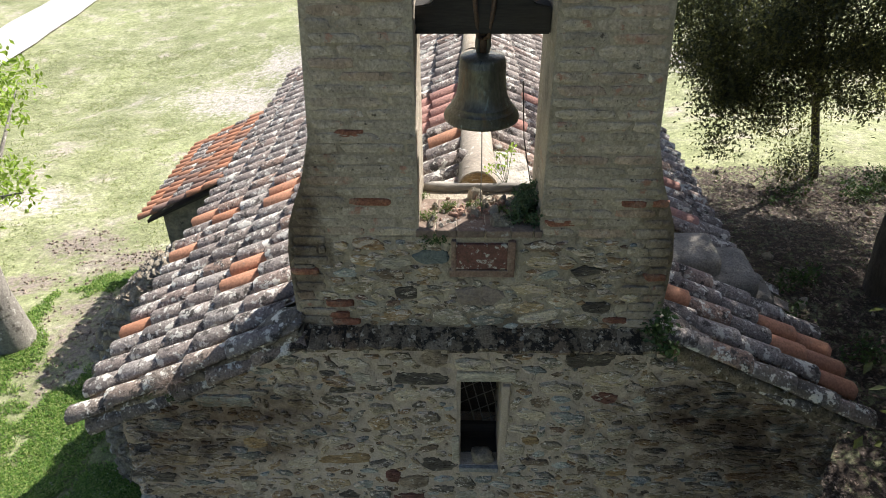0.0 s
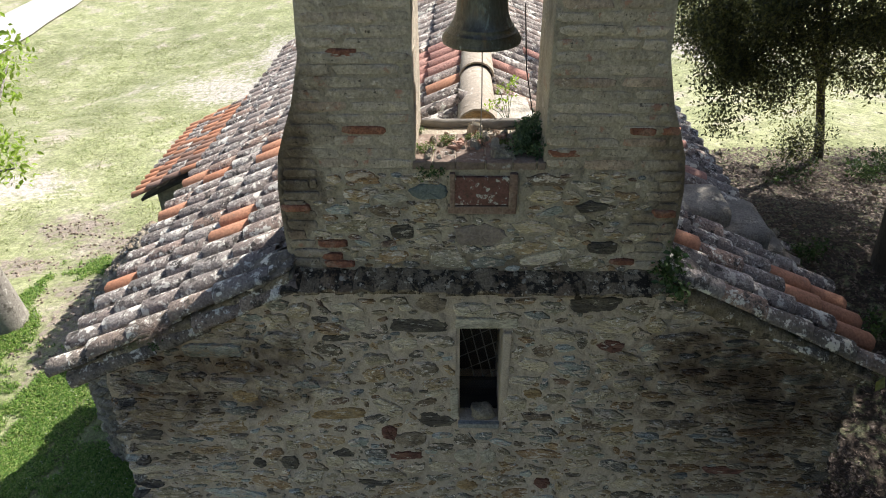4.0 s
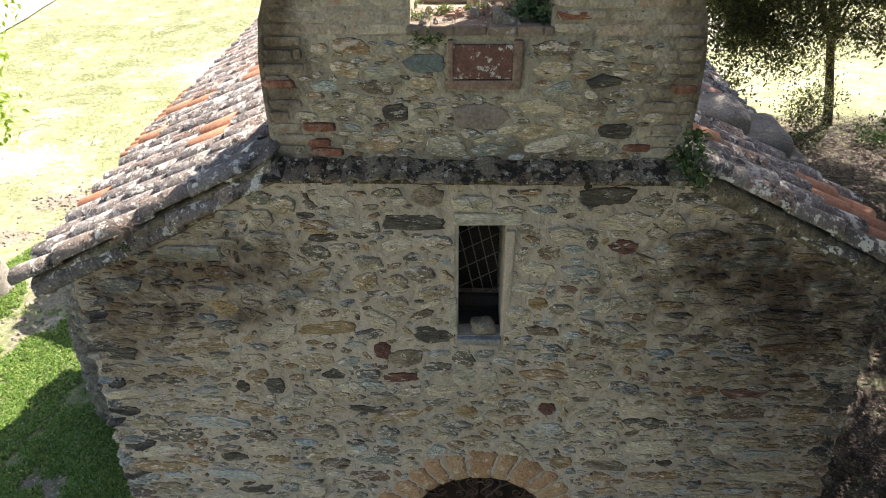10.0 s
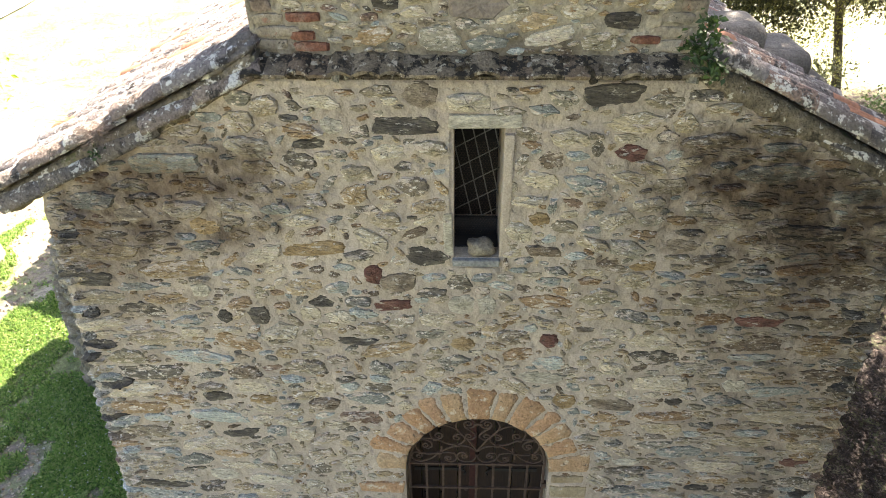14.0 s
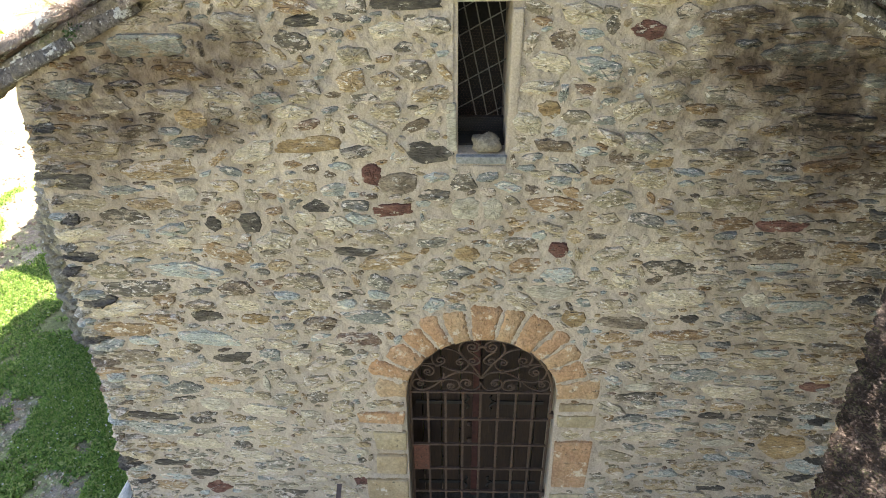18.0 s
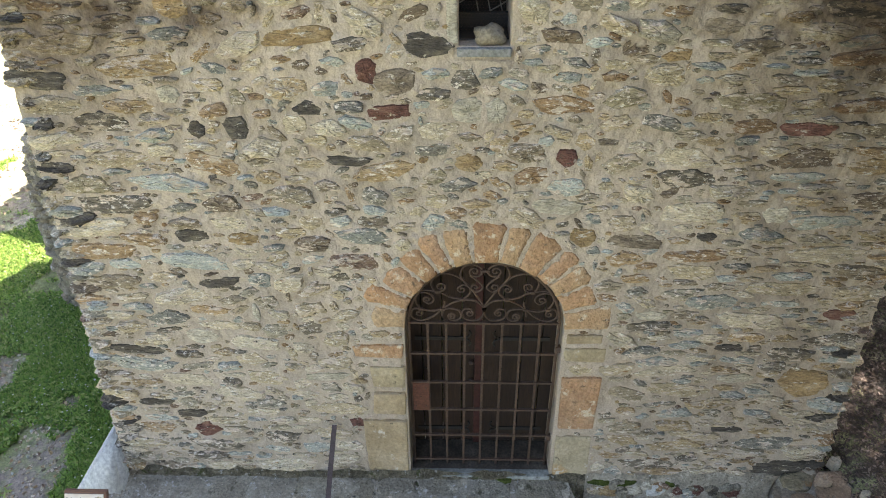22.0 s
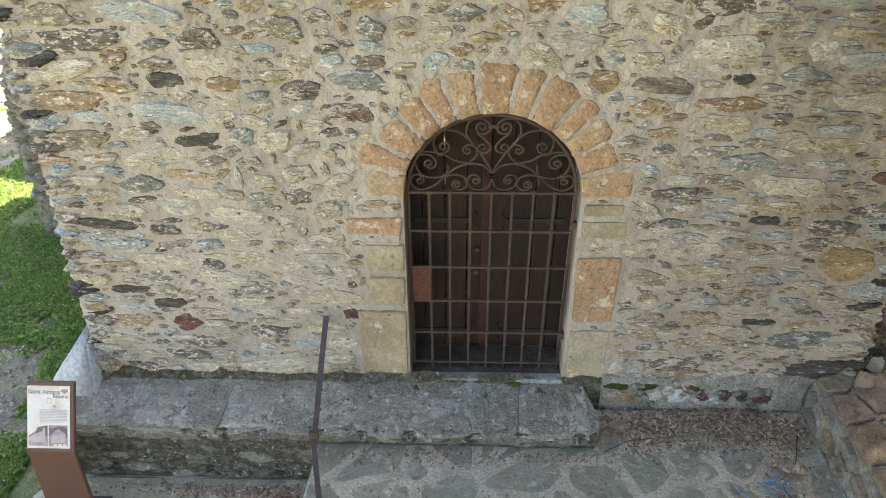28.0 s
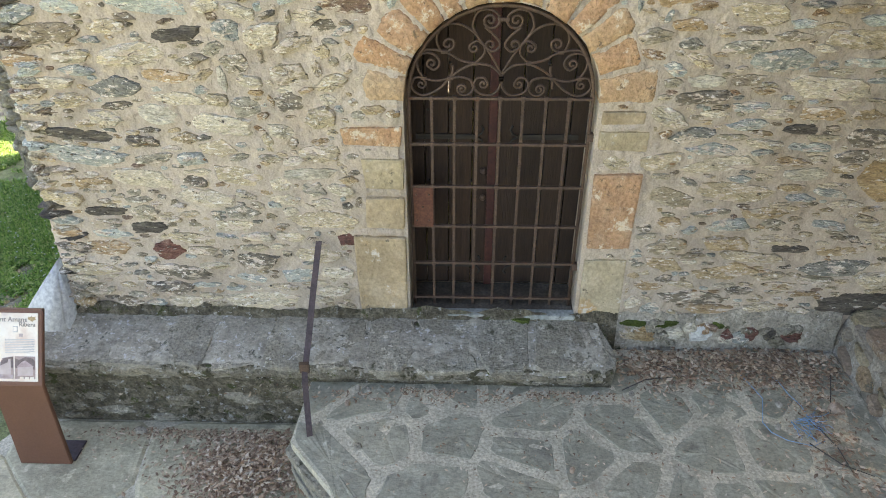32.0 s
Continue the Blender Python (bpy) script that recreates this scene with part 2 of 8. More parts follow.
TILES = [(0.294, 0.253, 0.222), (0.339, 0.297, 0.263), (0.243, 0.210, 0.185), (0.339, 0.246, 0.200), (0.316, 0.272, 0.240), (0.272, 0.225, 0.196), (0.346, 0.225, 0.163), (0.375, 0.337, 0.300), (0.294, 0.239, 0.207), (0.324, 0.257, 0.218), (0.243, 0.206, 0.181)]
TILE_SPOTS = [((0.07, 0.06, 0.05), 7, 0.555, 0.61), ((0.70, 0.665, 0.57), 9, 0.56, 0.59), ((0.62, 0.59, 0.51), 24, 0.585, 0.62)]
VERGE_TILE = surface("verge_tile", [(0.09, 0.076, 0.06), (0.23, 0.19, 0.15), (0.38, 0.30, 0.24)], 9, 0.95, 1.0, 55, "object", [(0.13, 0.112, 0.092), (0.24, 0.20, 0.16), (0.34, 0.25, 0.195)], 0.5, [((0.05, 0.042, 0.033), 6, 0.57, 0.64), ((0.76, 0.71, 0.60), 8, 0.54, 0.575), ((0.650, 0.610, 0.519), 27, 0.60, 0.64)], dist=0.015, grit=0.8, lump=0.02, lscale=20)
TILE = surface("roof_tile", [(0.204, 0.168, 0.136), (0.374, 0.307, 0.252)], 8, 0.92, 0.9, 55, "object", TILES, 0.7, TILE_SPOTS, dist=0.014, grit=0.9, lump=0.012, lscale=24)
TILE_FILL = surface("roof_tile_fill", [(0.204, 0.168, 0.136), (0.374, 0.307, 0.252)], 8, 0.92, 0.9, 50, "island", TILES, 0.7, TILE_SPOTS, dist=0.01, grit=0.75)
ORANGE_TILE = surface("new_orange_tile", [(0.40, 0.18, 0.10), (0.50, 0.26, 0.15)], 7, 0.85, 0.4, 50, "object", [(0.48, 0.20, 0.10), (0.40, 0.19, 0.11), (0.52, 0.25, 0.14)], 0.5, [((0.25, 0.20, 0.16), 9, 0.62, 0.72)])
CONCRETE = surface("grey_render", [(0.17, 0.152, 0.125), (0.24, 0.218, 0.18), (0.31, 0.285, 0.24)], 6, 0.95, 0.9, 60, spots=[((0.10, 0.09, 0.07), 3, 0.56, 0.70), ((0.07, 0.062, 0.048), 14, 0.62, 0.68)], dist=0.01, grit=0.6, lump=0.02, lscale=10)
LEDGE = surface("blackened_ledge", [(0.042, 0.032, 0.019), (0.116, 0.085, 0.050), (0.284, 0.218, 0.132)], 22, 0.97, 1.0, 70, "object", [(0.037, 0.029, 0.018), (0.074, 0.056, 0.034), (0.179, 0.136, 0.084)], 0.35, [((0.483, 0.417, 0.296), 19, 0.585, 0.63)], dist=0.03, grit=0.85, lump=0.05, lscale=25)
LEDGE_TILE = surface("ledge_tile", [(0.123, 0.092, 0.054), (0.265, 0.201, 0.122), (0.397, 0.314, 0.202)], 12, 0.95, 1.0, 60, "object", [(0.246, 0.192, 0.122), (0.161, 0.122, 0.079), (0.321, 0.262, 0.180), (0.208, 0.131, 0.079)], 0.5, [((0.033, 0.025, 0.015), 9, 0.50, 0.56), ((0.567, 0.489, 0.346), 15, 0.575, 0.62)], dist=0.015, grit=0.8)
GROUND = surface("meadow", [(0.22, 0.245, 0.10), (0.33, 0.345, 0.17), (0.44, 0.43, 0.27)], 0.9, 1.0, 0.6, 5, spots=[((0.44, 0.385, 0.30), 0.9, 0.57, 0.67), ((0.13, 0.165, 0.05), 2.3, 0.58, 0.70)], dist=0.05, grit=0.5)
BARK = surface("bark", [(0.05, 0.042, 0.034), (0.10, 0.085, 0.07)], 9, 0.95, 0.9, 30, stretch=(1, 1, 0.3), dist=0.02)
PALE_BARK = surface("pale_bark", [(0.20, 0.18, 0.15), (0.34, 0.31, 0.26)], 5, 0.95, 0.8, 25, spots=[((0.10, 0.088, 0.07), 5, 0.55, 0.62), ((0.52, 0.49, 0.43), 7, 0.60, 0.64)], dist=0.02)
WOOD_DARK = surface("old_dark_timber", [(0.022, 0.018, 0.014), (0.05, 0.042, 0.034)], 6, 0.85, 0.6, 40, stretch=(0.3, 1, 3))
DOOR_WOOD = surface("door_boards", [(0.022, 0.012, 0.006), (0.046, 0.024, 0.012)], 7, 0.8, 0.7, 40, "object", [(0.026, 0.014, 0.007), (0.048, 0.024, 0.012), (0.036, 0.019, 0.010)], 0.5, stretch=(3, 1, 0.25))
RED_WOOD = surface("red_painted_post", [(0.05, 0.014, 0.010), (0.085, 0.024, 0.016)], 8, 0.7, 0.3, 40)
IRON = surface("rusted_iron", [(0.076, 0.049, 0.035), (0.143, 0.088, 0.058)], 18, 0.62, 0.4, 80, metal=0.25, spots=[((0.133, 0.054, 0.026), 11, 0.6, 0.72)])
RUST = surface("rust_plate", [(0.12, 0.045, 0.028), (0.18, 0.075, 0.042)], 12, 0.8, 0.5, 70, metal=0.2)
CORTEN = surface("brown_steel", [(0.145, 0.065, 0.036), (0.181, 0.081, 0.046)], 3, 0.55, 0.1, 90, metal=0.2, grit=0.2)
BRONZE = surface("patinated_bronze", [(0.060, 0.062, 0.052), (0.115, 0.112, 0.090), (0.170, 0.175, 0.150)], 9, 0.45, 0.6, 60, metal=0.5, stretch=(1, 1, 0.3), spots=[((0.230, 0.265, 0.240), 16, 0.60, 0.68), ((0.150, 0.105, 0.060), 5, 0.55, 0.68), ((0.030, 0.032, 0.029), 9, 0.60, 0.70)])
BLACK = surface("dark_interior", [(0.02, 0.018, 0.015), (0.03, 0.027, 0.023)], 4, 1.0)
SLAB = surface("slate_slab", [(0.211, 0.188, 0.142), (0.311, 0.280, 0.211), (0.402, 0.358, 0.270)], 9, 0.92, 1.0, 55, "object", [(0.278, 0.252, 0.190), (0.334, 0.294, 0.223), (0.301, 0.258, 0.181)], 0.35, [((0.557, 0.499, 0.384), 14, 0.58, 0.64), ((0.084, 0.077, 0.044), 8, 0.58, 0.66)], dist=0.016, grit=0.8, lump=0.02, lscale=14)
FLAG = surface("slate_flagstone", [(0.246, 0.226, 0.161), (0.357, 0.332, 0.238), (0.453, 0.416, 0.297)], 6, 0.87, 1.0, 55, "object", [(0.305, 0.284, 0.204), (0.368, 0.341, 0.244), (0.392, 0.350, 0.241), (0.327, 0.310, 0.228)], 0.4, [((0.527, 0.486, 0.359), 9, 0.56, 0.68), ((0.196, 0.181, 0.133), 5, 0.57, 0.68)], stretch=(0.85, 1, 1), dist=0.006, grit=0.5, lump=0.01, lscale=6)
YARD = surface("yard_slab", [(0.318, 0.282, 0.184), (0.461, 0.413, 0.272), (0.586, 0.519, 0.341)], 6, 0.87, 1.0, 55, "object", [(0.395, 0.354, 0.234), (0.476, 0.424, 0.279), (0.509, 0.435, 0.276), (0.422, 0.385, 0.262)], 0.4, [((0.682, 0.606, 0.410), 9, 0.56, 0.68), ((0.254, 0.225, 0.153), 5, 0.57, 0.68)], stretch=(0.85, 1, 1), dist=0.006, grit=0.5, lump=0.01, lscale=6)
JOINT = surface("pale_joint_mortar", [(0.491, 0.441, 0.319), (0.647, 0.578, 0.424)], 7, 0.95, 0.9, 60, grit=0.75, lump=0.01, lscale=14, spots=[((0.308, 0.268, 0.192), 2.0, 0.55, 0.7)])
WHITEWASH = surface("white_lime", [(0.520, 0.510, 0.465), (0.660, 0.647, 0.586)], 6, 0.95, 0.5, 35, spots=[((0.360, 0.343, 0.288), 7, 0.6, 0.7)])
MOSSY = surface("mossy_footing", [(0.138, 0.117, 0.076), (0.282, 0.244, 0.172), (0.425, 0.374, 0.276)], 8, 0.95, 1.0, 55, spots=[((0.069, 0.062, 0.029), 7, 0.54, 0.61), ((0.086, 0.098, 0.025), 11, 0.60, 0.66), ((0.529, 0.506, 0.448), 17, 0.60, 0.65)], dist=0.03, grit=0.8, lump=0.03, lscale=20)


# ---- building blocks ----
def mesh_of(name, verts, faces, material, smooth=False):
    me = bpy.data.meshes.new(name)
    me.from_pydata([tuple(v) for v in verts], [], faces)
    me.update()
    if material:
        me.materials.append(material)
    if smooth:
        me.polygons.foreach_set("use_smooth", [True] * len(me.polygons))
    return me


def put(name, me, parent=None, m=None, label="", kind=""):
    ob = new(name, me)
    if parent is not None:
        ob.parent = parent
    if m is not None:
        ob.matrix_basis = m
    return tagged(ob, label, kind=kind)


def part(name, bm, material, parent=None, label="", kind="", smooth=False):
    me = bpy.data.meshes.new(name)
    bm.normal_update()
    bm.to_mesh(me)
    bm.free()
    me.materials.append(material)
    if smooth:
        me.polygons.foreach_set("use_smooth", [True] * len(me.polygons))
    return put(name, me, parent, label=label, kind=kind)


def group(name, at=(0, 0, 0), label="", category="", grp="", kind=""):
    ob = new(name)
    ob.location = at
    ob.empty_display_size = 0.1
    return tagged(ob, label, category, grp, kind)


def box(bm, x0, x1, y0, y1, z0, z1, bevel=0.0, jitter=0.0, rng=random):
    v = [bm.verts.new((x + rng.uniform(-jitter, jitter), y + rng.uniform(-jitter, jitter), z + rng.uniform(-jitter, jitter))) for x in (x0, x1) for y in (y0, y1) for z in (z0, z1)]
    f = [bm.faces.new([v[i] for i in q]) for q in ((0, 1, 3, 2), (4, 6, 7, 5), (0, 4, 5, 1), (2, 3, 7, 6), (0, 2, 6, 4), (1, 5, 7, 3))]
    if bevel:
        edges = {e for k in f for e in k.edges}
        bmesh.ops.bevel(bm, geom=list(edges), offset=bevel, segments=2, affect="EDGES", profile=0.6)
    return v


def tube(points, radius, sides=6, radii=None):
    """Vertices and faces of a round bar along the points."""
    P = [Vector(p) for p in points]
    verts, faces = [], []
    side = None
    for i, p in enumerate(P):
        d = (P[min(i + 1, len(P) - 1)] - P[max(i - 1, 0)]).normalized()
        if side is None:
            side = d.orthogonal().normalized()
        side = (side - d * side.dot(d)).normalized()
        up = d.cross(side)
        r = radii[i] if radii else radius
        for k in range(sides):
            a = 2 * math.pi * k / sides
            verts.append(p + (side * math.cos(a) + up * math.sin(a)) * r)
    for i in range(len(P) - 1):
        for k in range(sides):
            a, b = i * sides + k, i * sides + (k + 1) % sides
            faces.append((a, b, b + sides, a + sides))
    faces.append(tuple(reversed(range(sides))))
    faces.append(tuple(range((len(P) - 1) * sides, len(P) * sides)))
    return verts, faces


def gather(pieces):
    """Joins (verts, faces) pairs."""
    V, Fc = [], []
    for v, f in pieces:
        o = len(V)
        V.extend(v)
        Fc.extend(tuple(i + o for i in q) for q in f)
    return V, Fc


def lathe(bm, prof, sides=32, cx=0.0, cy=0.0):
    rings = [[bm.verts.new((cx + r * math.cos(2 * math.pi * k / sides), cy + r * math.sin(2 * math.pi * k / sides), z)) for k in range(sides)] for r, z in prof]
    for a, b in zip(rings, rings[1:]):
        for k in range(sides):
            bm.faces.new((a[k], a[(k + 1) % sides], b[(k + 1) % sides], b[k]))


def face_y(z):
    """The front wall's face, leaning in a little with height."""
    return -0.12 + 0.027 * z


# ---- ground ----
AX = -0.075  # the axis of gable and ridge
SPOT = [(-2.6, -0.7, -0.46), (-3.4, -1.3, -0.47), (-3.4, 1.5, -0.42), (-5.5, 0.5, -0.6), (-5.0, 4.0, -0.75), (-8, 4, -1.0), (-11, 11.3, -1.43), (-11, 14.6, -1.74), (-15.8, 23.5, -2.5), (-11.9, 21.6, -2.0),
        (7.7, 10.4, 0.94), (5.85, 5.5, 1.5), (4.0, 2.0, 0.95), (3.1, 0.6, 0.55), (2.9, -1.0, 0.42), (4.2, -2.5, 0.8), (0, -4.5, -0.45), (0, -9, -0.7), (0, 16, -0.4), (10, 22, 0.6), (-60, 60, -5), (60, 60, 3), (0, 120, -2), (-60, -40, -3), (60, -40, 4)]


def ground_z(x, y):
    s = w = 0.0
    for px, py, pz in SPOT:
        k = 1.0 / (0.15 + (x - px) ** 2 + (y - py) ** 2) ** 1.6
        s, w = s + k * pz, w + k
    z = s / w
    if x < 2.5 and y < 0.3:
        z = min(z, -0.46 + 0.02 * max(0.0, -x - 3.2) * -1)
    elif x < 2.93 and y < 0.1:
        z = min(z, 0.25)
    return z + 0.03 * noise.noise((x * 0.8, y * 0.8, 0)) * min(1.0, max(0.0, abs(x) - 3.0))


def steps(*runs):
    out = []
    for a, b, d in runs:
        k = max(1, round((b - a) / d))
        out += [a + (b - a) * i / k for i in range(k)]
    return out + [runs[-1][1]]


gx = steps((-700, -120, 145), (-120, -40, 10), (-40, -14, 2), (-14, -2.5, 0.3), (-2.5, 2.48, 0.6), (2.48, 2.52, 0.04), (2.52, 10, 0.25), (10, 40, 2), (40, 120, 10), (120, 700, 145))
gy = steps((-700, -100, 150), (-100, -20, 10), (-20, -4, 1.5), (-4, 14, 0.3), (14, 40, 1.5), (40, 120, 10), (120, 900, 130))
gv = [(x, y, ground_z(x, y)) for y in gy for x in gx]
gf = [(j * len(gx) + i, j * len(gx) + i + 1, (j + 1) * len(gx) + i + 1, (j + 1) * len(gx) + i) for j in range(len(gy) - 1) for i in range(len(gx) - 1)]
SHEET_X, SHEET_Y, SHEET_Z = np.array(gx), np.array(gy), np.array([v[2] for v in gv]).reshape(len(gy), len(gx))


def ground_at(x, y):
    """Height of the sheet itself between its grid lines."""
    i, j = int(np.searchsorted(SHEET_X, x)) - 1, int(np.searchsorted(SHEET_Y, y)) - 1
    u, v = (x - SHEET_X[i]) / (SHEET_X[i + 1] - SHEET_X[i]), (y - SHEET_Y[j]) / (SHEET_Y[j + 1] - SHEET_Y[j])
    return float((1 - v) * ((1 - u) * SHEET_Z[j, i] + u * SHEET_Z[j, i + 1]) + v * ((1 - u) * SHEET_Z[j + 1, i] + u * SHEET_Z[j + 1, i + 1]))


BARE = [(-9.5, 23.0, 4.0, 3.0), (-6.5, 27.0, 5.0, 3.5), (-12.8, 13.6, 2.2, 1.2), (8.5, 20.5, 3.5, 3.0)]
SOIL = [(-10.0, 11.2, 1.6, 1.1), (-8.4, 10.2, 1.2, 0.8), (-10.2, 9.2, 1.3, 0.7), (-8.2, 8.0, 1.6, 0.7), (-7.9, 6.4, 0.7, 1.6), (-4.3, 0.3, 0.5, 0.9), (-3.95, -1.75, 0.42, 0.75), (-5.6, 1.6, 0.5, 0.6), (-4.2, 1.3, 0.4, 0.22), (-4.45, 0.9, 0.25, 0.2), (-3.85, -0.05, 0.35, 0.2)]


def mask(x, y, spots):
    k = 0.0
    for cx, cy, rx, ry in spots:
        k = max(k, 1.25 - math.hypot((x - cx) / rx, (y - cy) / ry) + 0.45 * noise.noise((x * 0.9, y * 0.9, cx)) + 0.3 * noise.noise((x * 2.7, y * 2.7, cy)))
    return min(1.0, max(0.0, k * 1.1))


def lush_mask(x, y):
    return min(1.0, max(0.0, min((x + 8.2) * 0.8, (6.5 - y) * 0.5, (y + 6) * 0.5) + 0.5 * noise.noise((x * 0.8, y * 0.8, 2)))) if x < 0 else 0.0


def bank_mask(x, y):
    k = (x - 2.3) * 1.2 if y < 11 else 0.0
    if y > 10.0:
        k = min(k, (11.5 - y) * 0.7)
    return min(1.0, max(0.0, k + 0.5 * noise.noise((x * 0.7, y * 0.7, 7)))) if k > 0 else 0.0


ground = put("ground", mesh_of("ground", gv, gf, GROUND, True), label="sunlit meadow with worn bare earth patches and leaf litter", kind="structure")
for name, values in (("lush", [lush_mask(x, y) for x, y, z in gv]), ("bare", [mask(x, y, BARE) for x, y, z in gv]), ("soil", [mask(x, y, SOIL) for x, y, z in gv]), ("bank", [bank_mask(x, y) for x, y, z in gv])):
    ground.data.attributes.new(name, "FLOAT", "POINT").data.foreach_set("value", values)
nt = GROUND.node_tree
colour = nt.nodes["Principled BSDF"].inputs["Base Color"].links[0].from_socket
breakup = nt.nodes.new("ShaderNodeTexNoise")
breakup.inputs["Scale"].default_value, breakup.inputs["Detail"].default_value, breakup.inputs["Roughness"].default_value = 5.0, 10.0, 0.72
nt.links.new(nt.nodes["Mapping"].outputs["Vector"], breakup.inputs["Vector"])
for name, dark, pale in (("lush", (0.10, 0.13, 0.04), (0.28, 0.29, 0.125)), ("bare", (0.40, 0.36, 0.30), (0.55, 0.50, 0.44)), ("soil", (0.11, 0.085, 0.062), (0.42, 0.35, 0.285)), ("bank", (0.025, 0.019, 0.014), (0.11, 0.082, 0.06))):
    at = nt.nodes.new("ShaderNodeAttribute")
    at.attribute_name = name
    two = nt.nodes.new("ShaderNodeMix")
    two.data_type = "RGBA"
    two.inputs[6].default_value, two.inputs[7].default_value = (*dark, 1), (*pale, 1)
    nt.links.new(breakup.outputs["Fac"], two.inputs[0])
    ragged = nt.nodes.new("ShaderNodeMath")
    ragged.operation, ragged.use_clamp = "MULTIPLY_ADD", True
    nt.links.new(at.outputs["Fac"], ragged.inputs[0])
    ragged.inputs[1].default_value = 1.9
    shift = nt.nodes.new("ShaderNodeMath")
    shift.operation = "MULTIPLY_ADD"
    nt.links.new(breakup.outputs["Fac"], shift.inputs[0])
    shift.inputs[1].default_value, shift.inputs[2].default_value = 7.0, -4.5
    nt.links.new(shift.outputs[0], ragged.inputs[2])
    over = nt.nodes.new("ShaderNodeMix")
    over.data_type = "RGBA"
    nt.links.new(ragged.outputs[0], over.inputs[0])
    nt.links.new(colour, over.inputs[6])
    nt.links.new(two.outputs[2], over.inputs[7])
    colour = over.outputs[2]
for size, low, high in ((70.0, 0.35, 1.5), (11.0, 0.6, 1.35)):
    grain = nt.nodes.new("ShaderNodeTexNoise")
    grain.inputs["Scale"].default_value, grain.inputs["Detail"].default_value, grain.inputs["Roughness"].default_value = size, 5.0, 0.7
    nt.links.new(nt.nodes["Mapping"].outputs["Vector"], grain.inputs["Vector"])
    spread = nt.nodes.new("ShaderNodeMapRange")
    nt.links.new(grain.outputs["Fac"], spread.inputs["Value"])
    for key, v in (("From Min", 0.32), ("From Max", 0.68), ("To Min", low), ("To Max", high)):
        spread.inputs[key].default_value = v
    times = nt.nodes.new("ShaderNodeVectorMath")
    times.operation = "MULTIPLY"
    nt.links.new(colour, times.inputs[0])
    nt.links.new(spread.outputs["Result"], times.inputs[1])
    colour = times.outputs[0]
nt.links.new(colour, nt.nodes["Principled BSDF"].inputs["Base Color"])


# ---- masonry ----
def prism(outline, holes, front, depth, material, name, parent=None, label="", kind="", inner=None):
    """A wall from an outline in x and z with openings cut through; front(z) is the face, depth its thickness."""
    bm = bmesh.new()
    edges, loops = [], []
    for loop in [outline, *holes]:
        vs = [bm.verts.new((x, front(z), z)) for x, z in loop]
        loops.append(vs)
        edges += [bm.edges.new((a, b)) for a, b in zip(vs, vs[1:] + vs[:1])]
    made = bmesh.ops.triangle_fill(bm, use_beauty=True, edges=edges, normal=(0, -1, 0))
    faces = [g for g in made["geom"] if isinstance(g, bmesh.types.BMFace)]
    copies = {v: bm.verts.new((v.co.x, v.co.y + depth, v.co.z)) for vs in loops for v in vs}
    for f in faces:
        bm.faces.new([copies[v] for v in reversed(f.verts)])
    for vs in loops:
        for a, b in zip(vs, vs[1:] + vs[:1]):
            bm.faces.new((a, copies[a], copies[b], b))
    bmesh.ops.recalc_face_normals(bm, faces=bm.faces)
    return part(name, bm, material, parent, label, kind)


def arch_points(cx, half, foot, spring, rise, n=20):
    """An arched opening, anticlockwise from its lower right corner."""
    return [(cx + half, foot)] + [(cx + half * math.cos(math.pi * i / n), spring + rise * math.sin(math.pi * i / n)) for i in range(n + 1)] + [(cx - half, foot)]


def wall_left(z):
    return -2.96 + 0.052 * z


def wall_right(z):
    return 2.75 - 0.037 * z


def wall_top(x):
    return 4.92 - 0.53 * max(0.0, abs(x - AX) - 1.28)


DOOR_X, DOOR_HALF, SPRING, RISE, SILL = 0.003, 0.567, 1.765, 0.56, 0.23
WIN = (-0.187, 0.103, 3.75, 4.63)
rng = random.Random(4)
outline = [(wall_left(-1.0), -1.0)] + [(wall_right(-1.0), -1.0)] + [(wall_right(z) + rng.uniform(-0.012, 0.012), z) for z in np.arange(0.0, 4.1, 0.17)]
outline += [(x, wall_top(x)) for x in np.linspace(wall_right(4.16) - 0.02, wall_left(4.1) + 0.02, 40)]
outline += [(wall_left(z) + rng.uniform(-0.012, 0.012), z) for z in np.arange(4.05, -0.6, -0.17)]
door_hole = arch_points(DOOR_X, DOOR_HALF, SILL, SPRING, RISE)
win_hole = [(WIN[1], WIN[2]), (WIN[1] + 0.004, WIN[3]), (WIN[0], WIN[3]), (WIN[0] + 0.002, WIN[2])]
wall_front = prism(outline, [door_hole, win_hole], face_y, 0.55, MORTAR, "wall_front", label="chapel front of rubble stone set in beige lime mortar", kind="structure")


def side_wall(name, xs, y0, y1, z0, z1, label):
    """A side wall that leans in with height."""
    bm = bmesh.new()
    (a0, a1), (b0, b1) = xs
    v = [bm.verts.new(p) for p in ((a0, y0, z0), (a0, y1, z0), (b0, y1, z0), (b0, y0, z0), (a1, y0, z1), (a1, y1, z1), (b1, y1, z1), (b1, y0, z1))]
    for q in ((0, 1, 2, 3), (4, 7, 6, 5), (0, 4, 5, 1), (1, 5, 6, 2), (2, 6, 7, 3), (3, 7, 4, 0)):
        bm.faces.new([v[i] for i in q])
    bmesh.ops.recalc_face_normals(bm, faces=bm.faces)
    return part(name, bm, SIDE_STONE, None, label, "structure")


